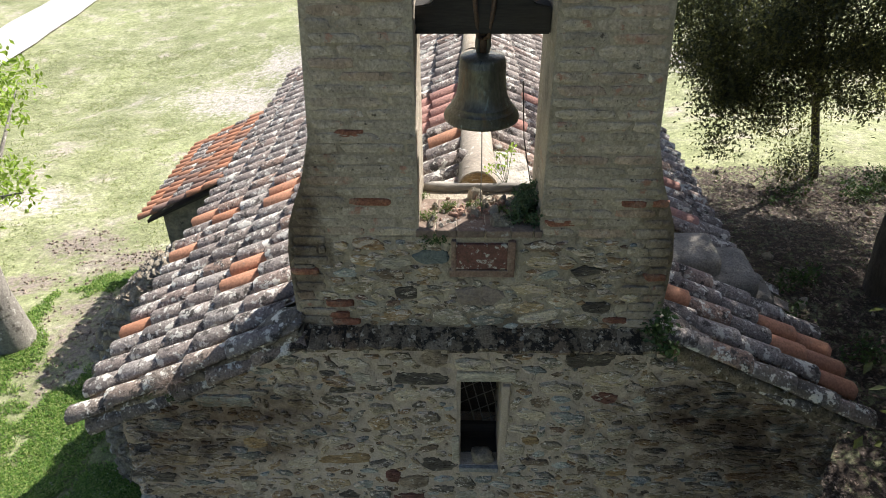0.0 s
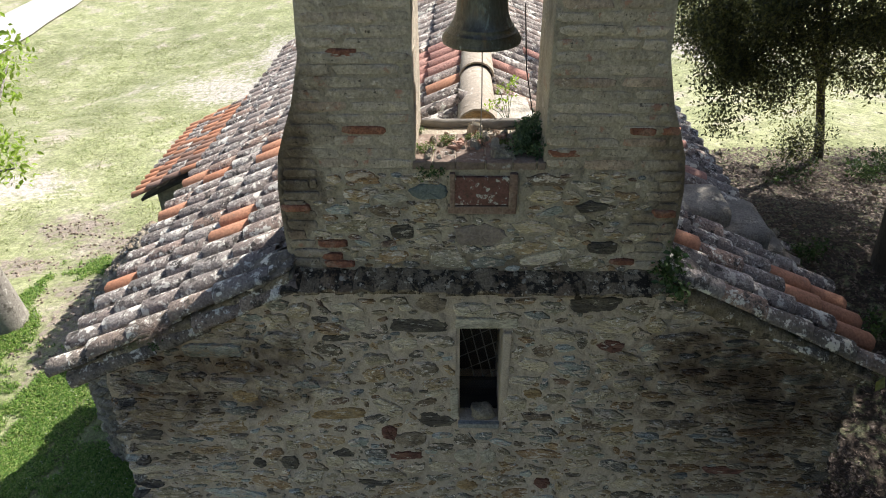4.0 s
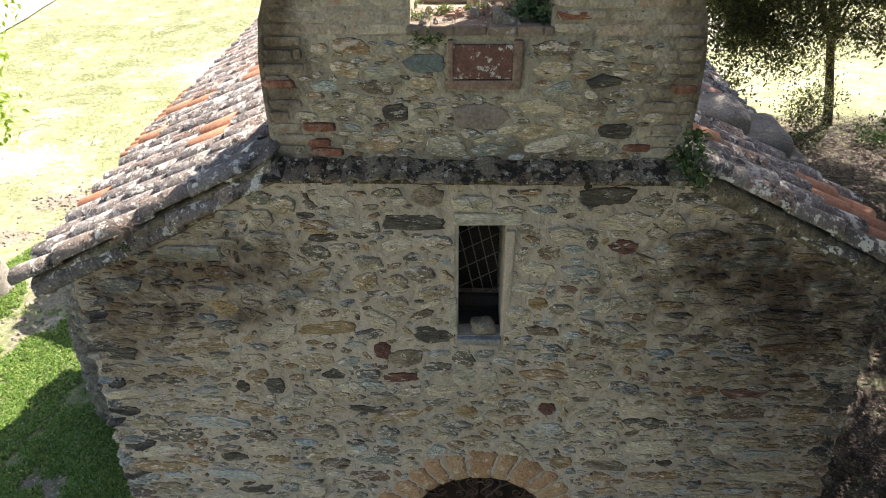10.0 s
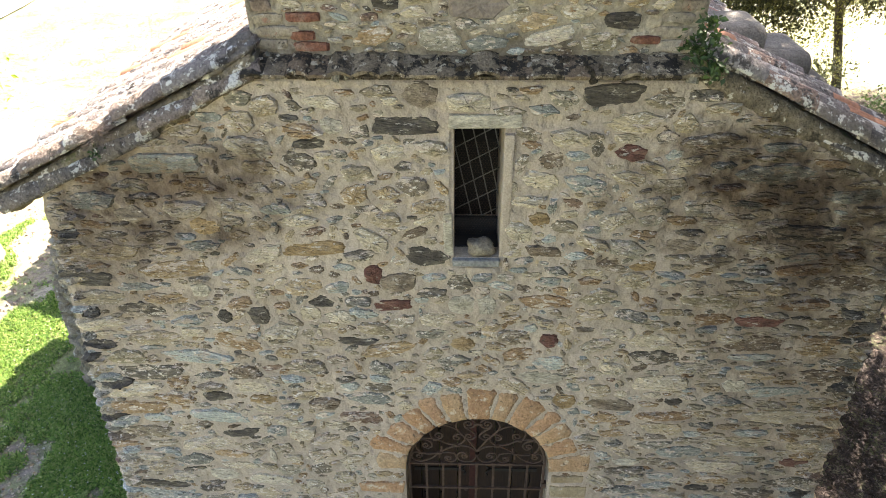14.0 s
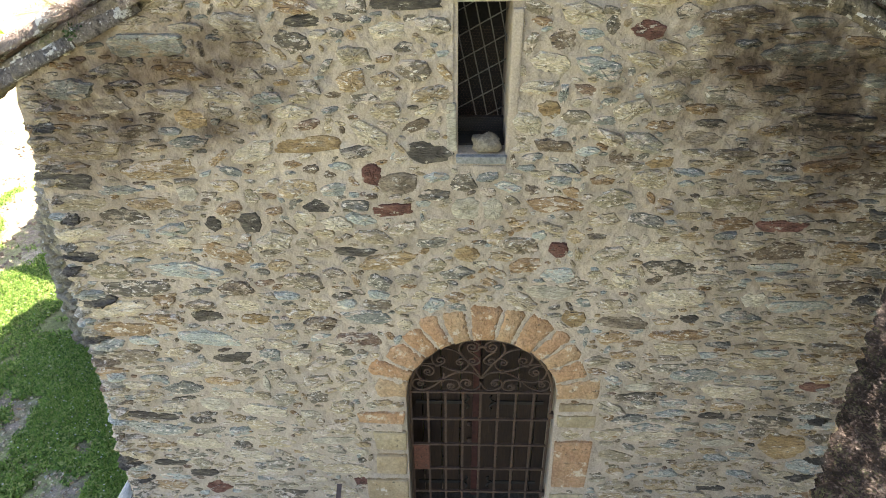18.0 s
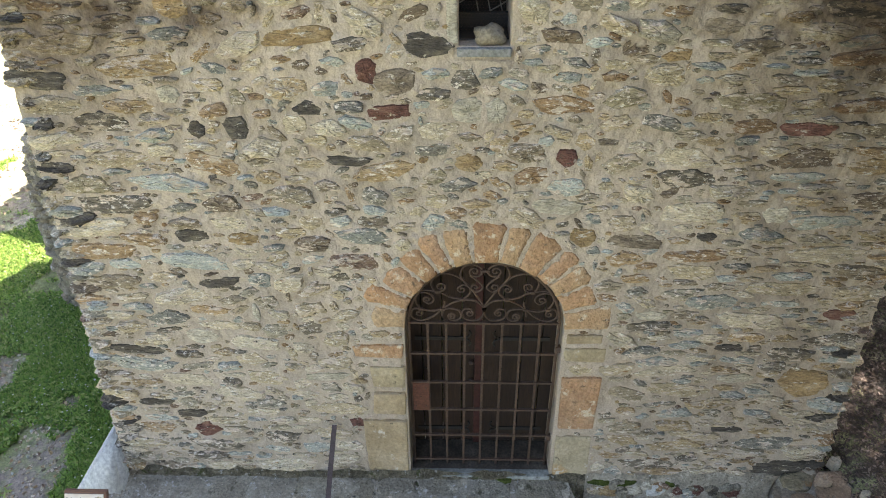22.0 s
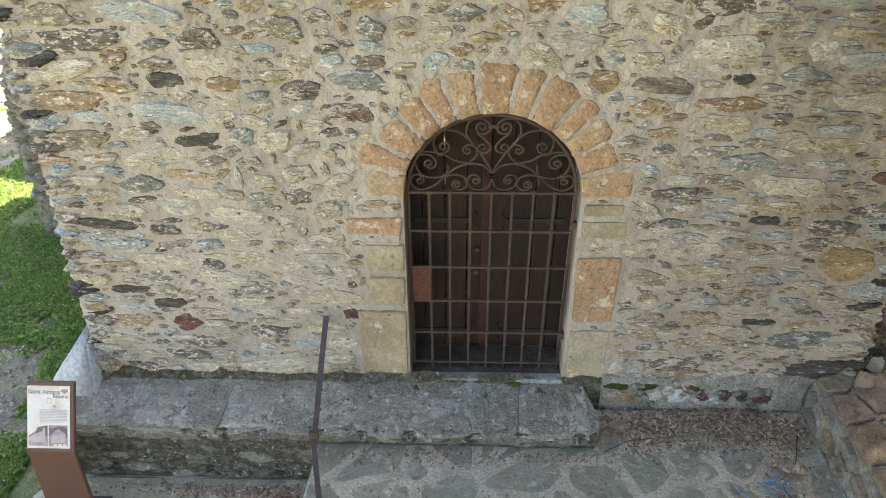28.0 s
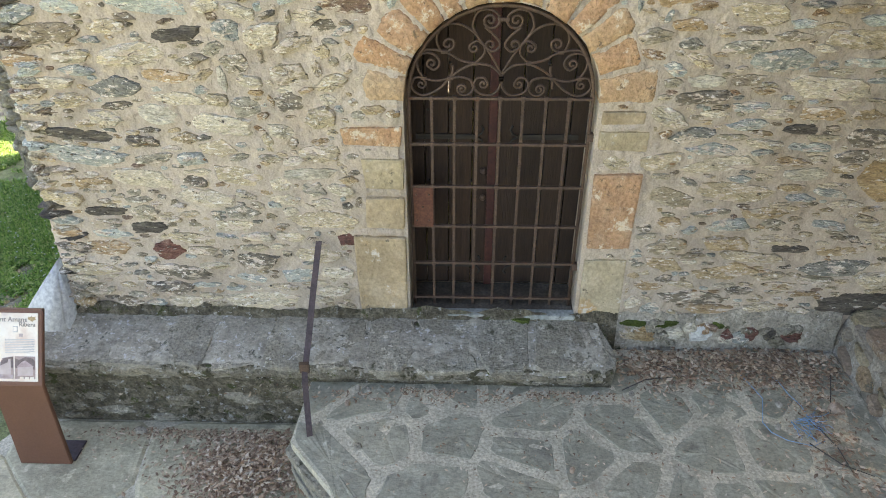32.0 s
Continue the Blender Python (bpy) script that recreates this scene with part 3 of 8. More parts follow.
NAVE_END = 8.3
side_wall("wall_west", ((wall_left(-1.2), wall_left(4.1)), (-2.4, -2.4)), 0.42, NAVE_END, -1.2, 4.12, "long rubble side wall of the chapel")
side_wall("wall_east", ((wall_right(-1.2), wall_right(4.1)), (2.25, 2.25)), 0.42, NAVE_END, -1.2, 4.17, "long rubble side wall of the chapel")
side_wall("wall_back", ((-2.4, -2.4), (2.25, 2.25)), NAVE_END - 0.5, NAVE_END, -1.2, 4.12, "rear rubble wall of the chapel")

# ---- bell gable ----
def gable_half(z):
    prof = [(4.9, 1.235), (5.4, 1.245), (5.62, 1.24), (5.83, 1.21), (6.0, 1.15), (6.15, 1.09), (6.43, 1.02), (7.2, 0.985), (9.0, 0.96)]
    for (a, u), (b, v) in zip(prof, prof[1:]):
        if a <= z <= b:
            return u + (v - u) * (z - a) / (b - a)
    return prof[0][1] if z < prof[0][0] else prof[-1][1]


GABLE_Y, GABLE_DEPTH = 0.12, 0.62
OPEN_L, OPEN_R, OPEN_SILL, OPEN_SPRING = -0.462, 0.303, 5.80, 7.35
zs = [4.86, 4.92, 5.4, 5.62, 5.83, 6.0, 6.15, 6.43, 7.2, 8.2]
g_out = [(AX - gable_half(z), z) for z in reversed(zs)] + [(AX + gable_half(z), z) for z in zs] + [(AX + 0.6, 8.55), (AX, 8.72), (AX - 0.6, 8.55)]
g_hole = arch_points((OPEN_L + OPEN_R) / 2, (OPEN_R - OPEN_L) / 2, OPEN_SILL, OPEN_SPRING, 0.38)
bell_gable = group("bell_gable", (AX, GABLE_Y, 4.9), "brick bell gable with an arched opening on a rubble base", "bell gable", kind="structure")
core = prism(g_out, [g_hole], lambda z: GABLE_Y, GABLE_DEPTH, GABLE_MORTAR, "core", bell_gable)
core.location = (-AX, -GABLE_Y, -4.9)

# ---- roofs ----
PITCH = math.atan(0.515)
CP, SP = math.cos(PITCH), math.sin(PITCH)
ROW, EXPOSED = 0.232, 0.375


def roof_z(x):
    return 5.66 - 0.515 * abs(x - AX)


def tile_data(length=0.43, low=0.098, high=0.076, thick=0.014, n=12):
    """A barrel tile along +x, its wide end at 0, its crown up."""
    V, Q = [], []
    for r0, r1 in ((low, high), (low - thick, high - thick)):
        for x, r in ((0, r0), (length, r1)):
            for k in range(n + 1):
                a = math.pi * (0.03 + 0.94 * k / n)
                V.append((x, -r * math.cos(a) * 1.02, r * math.sin(a) * 0.95))
    m = n + 1
    V += V[:m] + V[2 * m : 3 * m]
    for k in range(n):
        Q.append((k, k + 1, m + k + 1, m + k))
        Q.append((2 * m + k + 1, 2 * m + k, 3 * m + k, 3 * m + k + 1))
        Q.append((4 * m + k + 1, 4 * m + k, 5 * m + k, 5 * m + k + 1))
        Q.append((m + k, m + k + 1, 3 * m + k + 1, 3 * m + k))
    Q += [(0, m, 3 * m, 2 * m), (n + m, n, 2 * m + n, 3 * m + n)]
    return V, Q


TV, TQ = tile_data()


def worn_tile(seed):
    """A barrel tile with chipped ends and an uneven back."""
    V = []
    for x, y, z in TV:
        k = 1 + 0.035 * noise.noise((y * 14, seed * 3.1, x * 5))
        V.append((x + (0.012 * noise.noise((y * 30, z * 30, seed * 1.7)) if x < 0.1 else 0), y * k, z * k))
    return V


tile_mesh = {k: [mesh_of("tile", worn_tile(10 * j + i), TQ, m, True) for i in range(4)] for j, (k, m) in enumerate((("old", TILE), ("new", ORANGE_TILE), ("verge", VERGE_TILE), ("faded", surface("faded_red_tile", [(0.34, 0.175, 0.135), (0.46, 0.255, 0.20)], 8, 0.92, 0.8, 50, "object", [(0.42, 0.215, 0.165), (0.37, 0.185, 0.14), (0.45, 0.265, 0.21)], 0.5, [((0.5, 0.42, 0.35), 16, 0.68, 0.74)], dist=0.01, grit=0.6))))}


def slope_pose(side, d, y, lift=0.0, yaw=0.0, roll=0.0, tilt=0.03):
    """A tile's place on the slope: side -1 is the left one, d the distance of its lower end from the ridge in plan."""
    u = Vector((-side * CP, 0, SP))
    nrm = Vector((side * SP, 0, CP))
    w = nrm.cross(u)
    base = Vector((AX + side * d, y, roof_z(AX + side * d))) + nrm * lift
    m = Matrix(((u.x, w.x, nrm.x, base.x), (u.y, w.y, nrm.y, base.y), (u.z, w.z, nrm.z, base.z), (0, 0, 0, 1)))
    return m @ Euler((roll, tilt, yaw)).to_matrix().to_4x4()


def roof(side, front, narrow, rows, name, label):
    """One slope: its eave lies front metres from the ridge at the chapel front and narrow metres behind it."""
    eave = front
    bm = bmesh.new()
    x0, x1 = AX, AX + side * (eave - 0.08)
    inner = AX + side * 1.2
    x2 = AX + side * (narrow - 0.08)
    for a, b, y0, y1 in ((inner, x1, 0.0, GABLE_Y + 0.3), (x0, x1, GABLE_Y + 0.3, 1.7), (x0, x2, 1.7, NAVE_END)):
        q = [(a, y0, roof_z(a)), (b, y0, roof_z(b)), (b, y1, roof_z(b)), (a, y1, roof_z(a))]
        top = [bm.verts.new((x, y, z + 0.005)) for x, y, z in q]
        low = [bm.verts.new((x, y, z - 0.085)) for x, y, z in q]
        bm.faces.new(top), bm.faces.new(low[::-1])
        for i in range(4):
            bm.faces.new((top[i], low[i], low[(i + 1) % 4], top[(i + 1) % 4]))
    bmesh.ops.recalc_face_normals(bm, faces=bm.faces)
    body = part(name, bm, SIDE_STONE, None, label, "structure")
    rnd = random.Random(9 + side)
    rest, gutters = [], []
    for r in range(rows):
        y = 0.09 + ROW * r if r else 0.055
        eave = front if y < 1.7 else narrow
        count = int((eave - 0.05) / (EXPOSED * CP)) + 1
        shift = rnd.uniform(-0.03, 0.03)
        for k in range(count):
            d = eave + shift * 0.5 - k * EXPOSED * CP + rnd.uniform(-0.012, 0.012)
            if d < 0.2 or (y < GABLE_Y + GABLE_DEPTH + 0.05 and d < (1.38 if r == 0 else 1.45)):
                continue
            if side > 0 and 1.08 < y < 1.72 and 1.25 < d < 2.95:
                continue
            m = slope_pose(side, d, y + rnd.uniform(-0.008, 0.008), 0.040 + rnd.uniform(0, 0.012), rnd.uniform(-0.02, 0.02), rnd.uniform(-0.06, 0.06), 0.035 + rnd.uniform(-0.012, 0.012))
            if r == 0 and d < 1.62:
                m = m @ Matrix.Diagonal(((d - 1.22) / (0.43 * CP), 1, 1, 1))
            fresh = rnd.random() < (0.035 if side < 0 else 0.015)
            if side > 0 and 1 <= r <= 3 and k < (0, 1, 2, 2)[r]:
                fresh = True
            if side < 0 and r in (4, 9, 10, 11) and k in (0, 3, 4):
                fresh = fresh or rnd.random() < 0.35
            worn_red = (side < 0 and d < 1.15 and 10 <= r <= 13) or rnd.random() < 0.025
            if r < 15:
                put("tile", rnd.choice(tile_mesh["faded" if worn_red else "new" if fresh else ("verge" if r == 0 and rnd.random() < 0.5 else "old")]), body, m)
            else:
                rest.append(([m @ Vector(v) for v in TV], TQ))
        if r == 0:
            for k in range(count):
                d = eave - 0.10 - k * EXPOSED * CP
                if d > 1.50 and rnd.random() < 0.6:
                    put("verge_tile", rnd.choice(tile_mesh["verge"]), body, slope_pose(side, d + rnd.uniform(-0.04, 0.04), 0.035 + rnd.uniform(-0.014, 0.014), -0.075 + rnd.uniform(-0.012, 0.012), rnd.uniform(-0.05, 0.05), 0.25 + rnd.uniform(-0.15, 0.15), 0.045))
        yg = y + ROW / 2
        a = slope_pose(side, eave - 0.02, yg, 0.0, tilt=0.0)
        L = (eave - (1.3 if yg < 0.8 else 0.12)) / CP
        V, Q = [], []
        for x in (0.0, L):
            for k in range(6):
                t = math.pi * (0.1 + 0.8 * k / 5)
                V.append(a @ Vector((x, -0.085 * math.cos(t), 0.062 - 0.055 * math.sin(t))))
        for k in range(5):
            Q.append((k, k + 1, 6 + k + 1, 6 + k))
        gutters.append((V, Q))
    eave = front
    V, Q = [], []
    m = 140
    for i in range(m + 1):
        x = AX + side * (1.22 + (eave - 1.36) * i / m)
        low = 0.125 + 0.035 * noise.noise((x * 5, 1, 0)) + 0.02 * noise.noise((x * 15, 4, 0))
        for j, (y, z) in enumerate(((0.10, 0.03), (0.0, 0.02), (-0.022, -0.015), (-0.024, -low * 0.7), (-0.008, -low), (0.10, -low - 0.01))):
            V.append((x, y - (0.014 * noise.noise((x * 7, j, 2)) + 0.010 * noise.noise((x * 23, j, 6))) * (0 < j < 5), roof_z(x) + z + 0.01 * noise.noise((x * 17, j, 9))))
    for i in range(m):
        for j in range(5):
            Q.append((6 * i + j, 6 * i + j + 1, 6 * i + 7 + j, 6 * i + 6 + j))
    put("verge_mortar", mesh_of("verge_mortar", V, Q, surface("verge_mortar", [(0.12, 0.095, 0.06), (0.24, 0.19, 0.125), (0.36, 0.29, 0.20)], 9, 0.95, 1.0, 60, spots=[((0.06, 0.05, 0.035), 5, 0.54, 0.63), ((0.66, 0.61, 0.51), 13, 0.585, 0.625), ((0.12, 0.125, 0.045), 4, 0.60, 0.68)], dist=0.015, grit=0.75, lump=0.03, lscale=18), True), body, None, "stained mortar verge spotted with lichen")
    # mortar fillet where the slope meets the gable
    bm = bmesh.new()
    bmesh.ops.create_icosphere(bm, subdivisions=4, radius=1.0)
    fx = AX + side * 1.38
    for v in bm.verts:
        p = v.co * (1 + 0.25 * noise.noise(v.co * 2.1 + Vector((side, 0, 3))) + 0.08 * noise.noise(v.co * 7))
        v.co = (fx + 0.20 * p.x, 0.13 + 0.14 * p.y, roof_z(fx) + 0.05 + 0.085 * p.z - 0.515 * side * 0.20 * p.x)
    part("fillet", bm, VERGE_TILE, body, "lichen-spotted mortar fillet", smooth=True)
    V, Q = gather(rest)
    put("tiles", mesh_of("tiles", V, Q, TILE_FILL, True), body, kind="stuff")
    V, Q = gather(gutters)
    put("channel_tiles", mesh_of("channel_tiles", V, Q, TILE_FILL, True), body, kind="stuff")
    return body


roof_west = roof(-1, 3.04, 3.04, 35, "roof_west", "old clay barrel tile roof slope crusted with grey lichen")
roof_east = roof(1, 2.86, 2.44, 35, "roof_east", "old clay barrel tile roof slope with some new orange tiles")


# ---- rubble stones of the front ----
class Room:
    """Keeps pieces from lying over one another: a raster of one-centimetre cells in x and z."""

    def __init__(self, x0, x1, z0, z1):
        self.x0, self.z0 = x0, z0
        self.full = np.zeros((int((z1 - z0) * 100) + 2, int((x1 - x0) * 100) + 2), bool)

    def cells(self, x, z, w, h):
        return slice(max(0, int((z - h / 2 - self.z0) * 100)), max(0, int((z + h / 2 - self.z0) * 100) + 1)), slice(max(0, int((x - w / 2 - self.x0) * 100)), max(0, int((x + w / 2 - self.x0) * 100) + 1))

    def free(self, x, z, w, h):
        return not self.full[self.cells(x, z, w, h)].any()

    def take(self, x, z, w, h):
        self.full[self.cells(x, z, w, h)] = True

    def under(self, ring):
        """The cells that lie inside a closed ring of points."""
        px, pz = np.array([p[0] for p in ring]), np.array([p[1] for p in ring])
        i0, i1 = max(0, int((px.min() - self.x0) * 100)), int((px.max() - self.x0) * 100) + 2
        j0, j1 = max(0, int((pz.min() - self.z0) * 100)), int((pz.max() - self.z0) * 100) + 2
        part_of = self.full[j0:j1, i0:i1]
        gz, gxx = np.mgrid[j0 : j0 + part_of.shape[0], i0 : i0 + part_of.shape[1]] * 0.01 + 0.005
        gz, gxx = gz + self.z0, gxx + self.x0
        inside = np.zeros(part_of.shape, bool)
        for ax, az, bx, bz in zip(px, pz, np.roll(px, -1), np.roll(pz, -1)):
            if az != bz:
                inside ^= ((az > gz) != (bz > gz)) & (gxx < ax + (bx - ax) * (gz - az) / (bz - az))
        return part_of, inside

    def place(self, ring, room=1.0):
        """Takes the ring's cells if they are free, with the ring swollen by room for the test."""
        cx, cz = sum(p[0] for p in ring) / len(ring), sum(p[1] for p in ring) / len(ring)
        full, inside = self.under([(cx + (x - cx) * room, cz + (z - cz) * room) for x, z in ring])
        if (full & inside).any():
            return False
        full, inside = self.under(ring)
        full |= inside
        return True


def blurred(grid, r, times=1):
    n = 2 * r + 1
    for _ in range(times):
        pad = np.pad(grid, r, mode="edge")
        grid = sum(pad[i : i + grid.shape[0], r : r + grid.shape[1]] for i in range(n)) / n
        pad = np.pad(grid, r, mode="edge")
        grid = sum(pad[r : r + grid.shape[0], i : i + grid.shape[1]] for i in range(n)) / n
    return grid


def relief(name, room, x0, x1, z0, z1, face, inside, parent, off, step=0.0125, high=0.013, mat=MORTAR):
    """The mortar's own surface: it swells up to the stones, laps over their edges and sinks behind their faces."""
    taken = room.full.astype(float)
    swell = blurred(taken, 3, 2)
    dip = np.clip((blurred(taken, 2) - 0.72) / 0.28, 0, 1)
    grid = high * swell - 0.020 * dip
    xs, zs = np.arange(x0, x1, step), np.arange(z0, z1, step)
    V, keep = [], []
    for z in zs:
        for x in xs:
            r, c = min(grid.shape[0] - 1, int((z - room.z0) * 100)), min(grid.shape[1] - 1, int((x - room.x0) * 100))
            lump = 0.010 * noise.noise((x * 9, z * 11, 1)) + 0.011 * noise.noise((x * 24, z * 30, 4)) + 0.006 * noise.noise((x * 60, z * 60, 7))
            V.append((x + 0.004 * noise.noise((x * 31, z * 31, 9)), face(z) - (0.006 if z < 4.96 else 0.006 * min(1.0, max(0.0, (5.76 - z) * 12))) - grid[r, c] - lump, z))
            keep.append(inside(x, z))
    w = len(xs)
    Q = []
    for j in range(len(zs) - 1):
        for i in range(w - 1):
            q = (j * w + i, j * w + i + 1, (j + 1) * w + i + 1, (j + 1) * w + i)
            if keep[q[0]] and keep[q[1]] and keep[q[2]] and keep[q[3]]:
                Q.append(q)
    put(name, mesh_of(name, V, Q, mat, True), parent, off)


def in_front(x, z):
    """Whether a place of the front is wall, clear of its edges and openings."""
    if not (wall_left(z) + 0.015 < x < wall_right(z) - 0.015 and z < wall_top(x) - 0.01):
        return False
    if WIN[0] - 0.02 < x < WIN[1] + 0.02 and WIN[2] - 0.07 < z < WIN[3] + 0.02:
        return False
    d = abs(x - DOOR_X)
    if d < DOOR_HALF + 0.025 and z < SPRING:
        return False
    return not (z >= SPRING and (d / (DOOR_HALF + 0.03)) ** 2 + ((z - SPRING) / (RISE + 0.03)) ** 2 < 1)


def stone_shape(seed, square=3.0, rough=0.10, n=11, skew=0.22):
    """A broken lump one unit wide and high in x and z, bulging towards -y by about 1."""
    r = random.Random(seed)
    sk = r.uniform(-skew, skew)
    V, Q = [], []
    outline = []
    for (ax, az), (bx, bz) in zip(((-1, -1), (1, -1), (1, 1), (-1, 1)), ((1, -1), (1, 1), (-1, 1), (-1, -1))):
        long = az == bz
        for t in ((0.10, 0.38, 0.68, 0.92) if long else (0.3, 0.75)):
            t += r.uniform(-0.07, 0.07)
            cut = 1 - r.uniform(0, rough * 1.6)
            x, z = ax + (bx - ax) * t, az + (bz - az) * t
            edge = abs(x) if long else abs(z)
            cut *= 1 - 0.34 * max(0.0, edge - 0.62) / 0.38 * r.uniform(0.2, 1.0)
            outline.append((x * (1 if long else cut), z * (cut if long else 1)))
    n = len(outline)
    angles = [math.atan2(z, x) for x, z in outline]
    rads = [math.hypot(x, z) for x, z in outline]
    tip = r.uniform(-0.5, 0.5), r.uniform(-0.4, 0.4)
    for k, (sc, y) in enumerate(((1.05, 1.6), (0.98, -0.05), (0.88, -0.75), (0.5, -0.95))):
        for i in range(n):
            g = sc * (1 + r.uniform(-0.07, 0.07) * (k > 0))
            x, z = 0.5 * rads[i] * g * math.cos(angles[i]), 0.5 * rads[i] * g * math.sin(angles[i])
            V.append((x + sk * z, y + (r.uniform(-0.45, 0.35) if k > 1 else 0) + 0.25 * tip[0] * x * k + 0.25 * tip[1] * z * k, z))
    V.append((0, -0.95 + r.uniform(-0.3, 0.3), 0))
    for k in range(3):
        for i in range(n):
            a, b = k * n + i, k * n + (i + 1) % n
            Q.append((a, b, b + n, a + n))
    for i in range(n):
        Q.append((3 * n + i, 3 * n + (i + 1) % n, 4 * n))
    return V, Q


def rubble_shape(seed, kind):
    """A broken building stone of unit size in x and z: a lump, a slab or a splinter with pointed ends. Returns its mesh and its outline."""
    r = random.Random(seed)
    ring = []
    if kind == "slab":
        power, corners = r.uniform(3.5, 7.0), 9
    elif kind == "splinter":
        power, corners = r.uniform(1.15, 1.5), 7
    else:
        power, corners = r.uniform(1.9, 3.0), r.choice((5, 6, 7, 8))
    turn = r.uniform(0, 6.28)
    marks = []
    for i in range(corners):
        a = turn + 2 * math.pi * (i + r.uniform(-0.32, 0.32)) / corners
        k = (abs(math.cos(a)) ** power + abs(math.sin(a)) ** power) ** (-1 / power) * r.uniform(0.80, 1.05)
        marks.append((k * math.cos(a), k * math.sin(a)))
    for (ax, az), (bx, bz) in zip(marks, marks[1:] + marks[:1]):
        for t in (0.05, 0.36, 0.64, 0.95) if corners < 8 else (0.08, 0.42, 0.8):
            j = 1 + r.uniform(-0.055, 0.055)
            ring.append(((ax + (bx - ax) * t) * j, (az + (bz - az) * t) * j))
    x0, x1, z0, z1 = min(p[0] for p in ring), max(p[0] for p in ring), min(p[1] for p in ring), max(p[1] for p in ring)
    ring = [((x - (x0 + x1) / 2) / (x1 - x0), (z - (z0 + z1) / 2) / (z1 - z0)) for x, z in ring]
    n = len(ring)
    tx, tz = r.uniform(-0.9, 0.9), r.uniform(-0.7, 0.7)
    V = []
    for k, (sc, y) in enumerate(((1.04, 2.2), (1.0, 0.15), (0.91, -0.62), (0.60, -0.85), (0.28, -0.95))):
        for x, z in ring:
            g = sc * (1 + r.uniform(-0.05, 0.05) * (k > 1))
            V.append((x * g, y + (tx * x + tz * z + r.uniform(-0.22, 0.22)) * (k > 1), z * g))
    V.append((0, -0.95 + r.uniform(-0.2, 0.2), 0))
    Q = [(k * n + i, k * n + (i + 1) % n, (k + 1) * n + (i + 1) % n, (k + 1) * n + i) for k in range(4) for i in range(n)]
    Q += [(4 * n + i, 4 * n + (i + 1) % n, 5 * n) for i in range(n)]
    return V, Q, ring


KINDS = {"lump": range(0, 18), "slab": range(18, 32), "splinter": range(32, 40)}
RINGS, SHAPES = [], []
for kind, span in KINDS.items():
    for i in span:
        V, Q, ring = rubble_shape(900 + i, kind)
        SHAPES.append((V, Q)), RINGS.append(ring)
STONE_MESH = {}


def stone_mesh(i, mat):
    if (i, mat.name) not in STONE_MESH:
        STONE_MESH[i, mat.name] = mesh_of("stone", *SHAPES[i], mat)
    return STONE_MESH[i, mat.name]


def stone_pose(x, z, w, h, y, bulge, rot):
    return Matrix.Translation((x, y, z)) @ Matrix.Rotation(rot, 4, "Y") @ Matrix.Diagonal((w, bulge, h, 1))


def ring_at(i, x, z, w, h, rot):
    """The outline of stone i as it lies in the wall."""
    c, s = math.cos(rot), math.sin(rot)
    return [(x + w * u * c + h * v * s, z - w * u * s + h * v * c) for u, v in RINGS[i]]


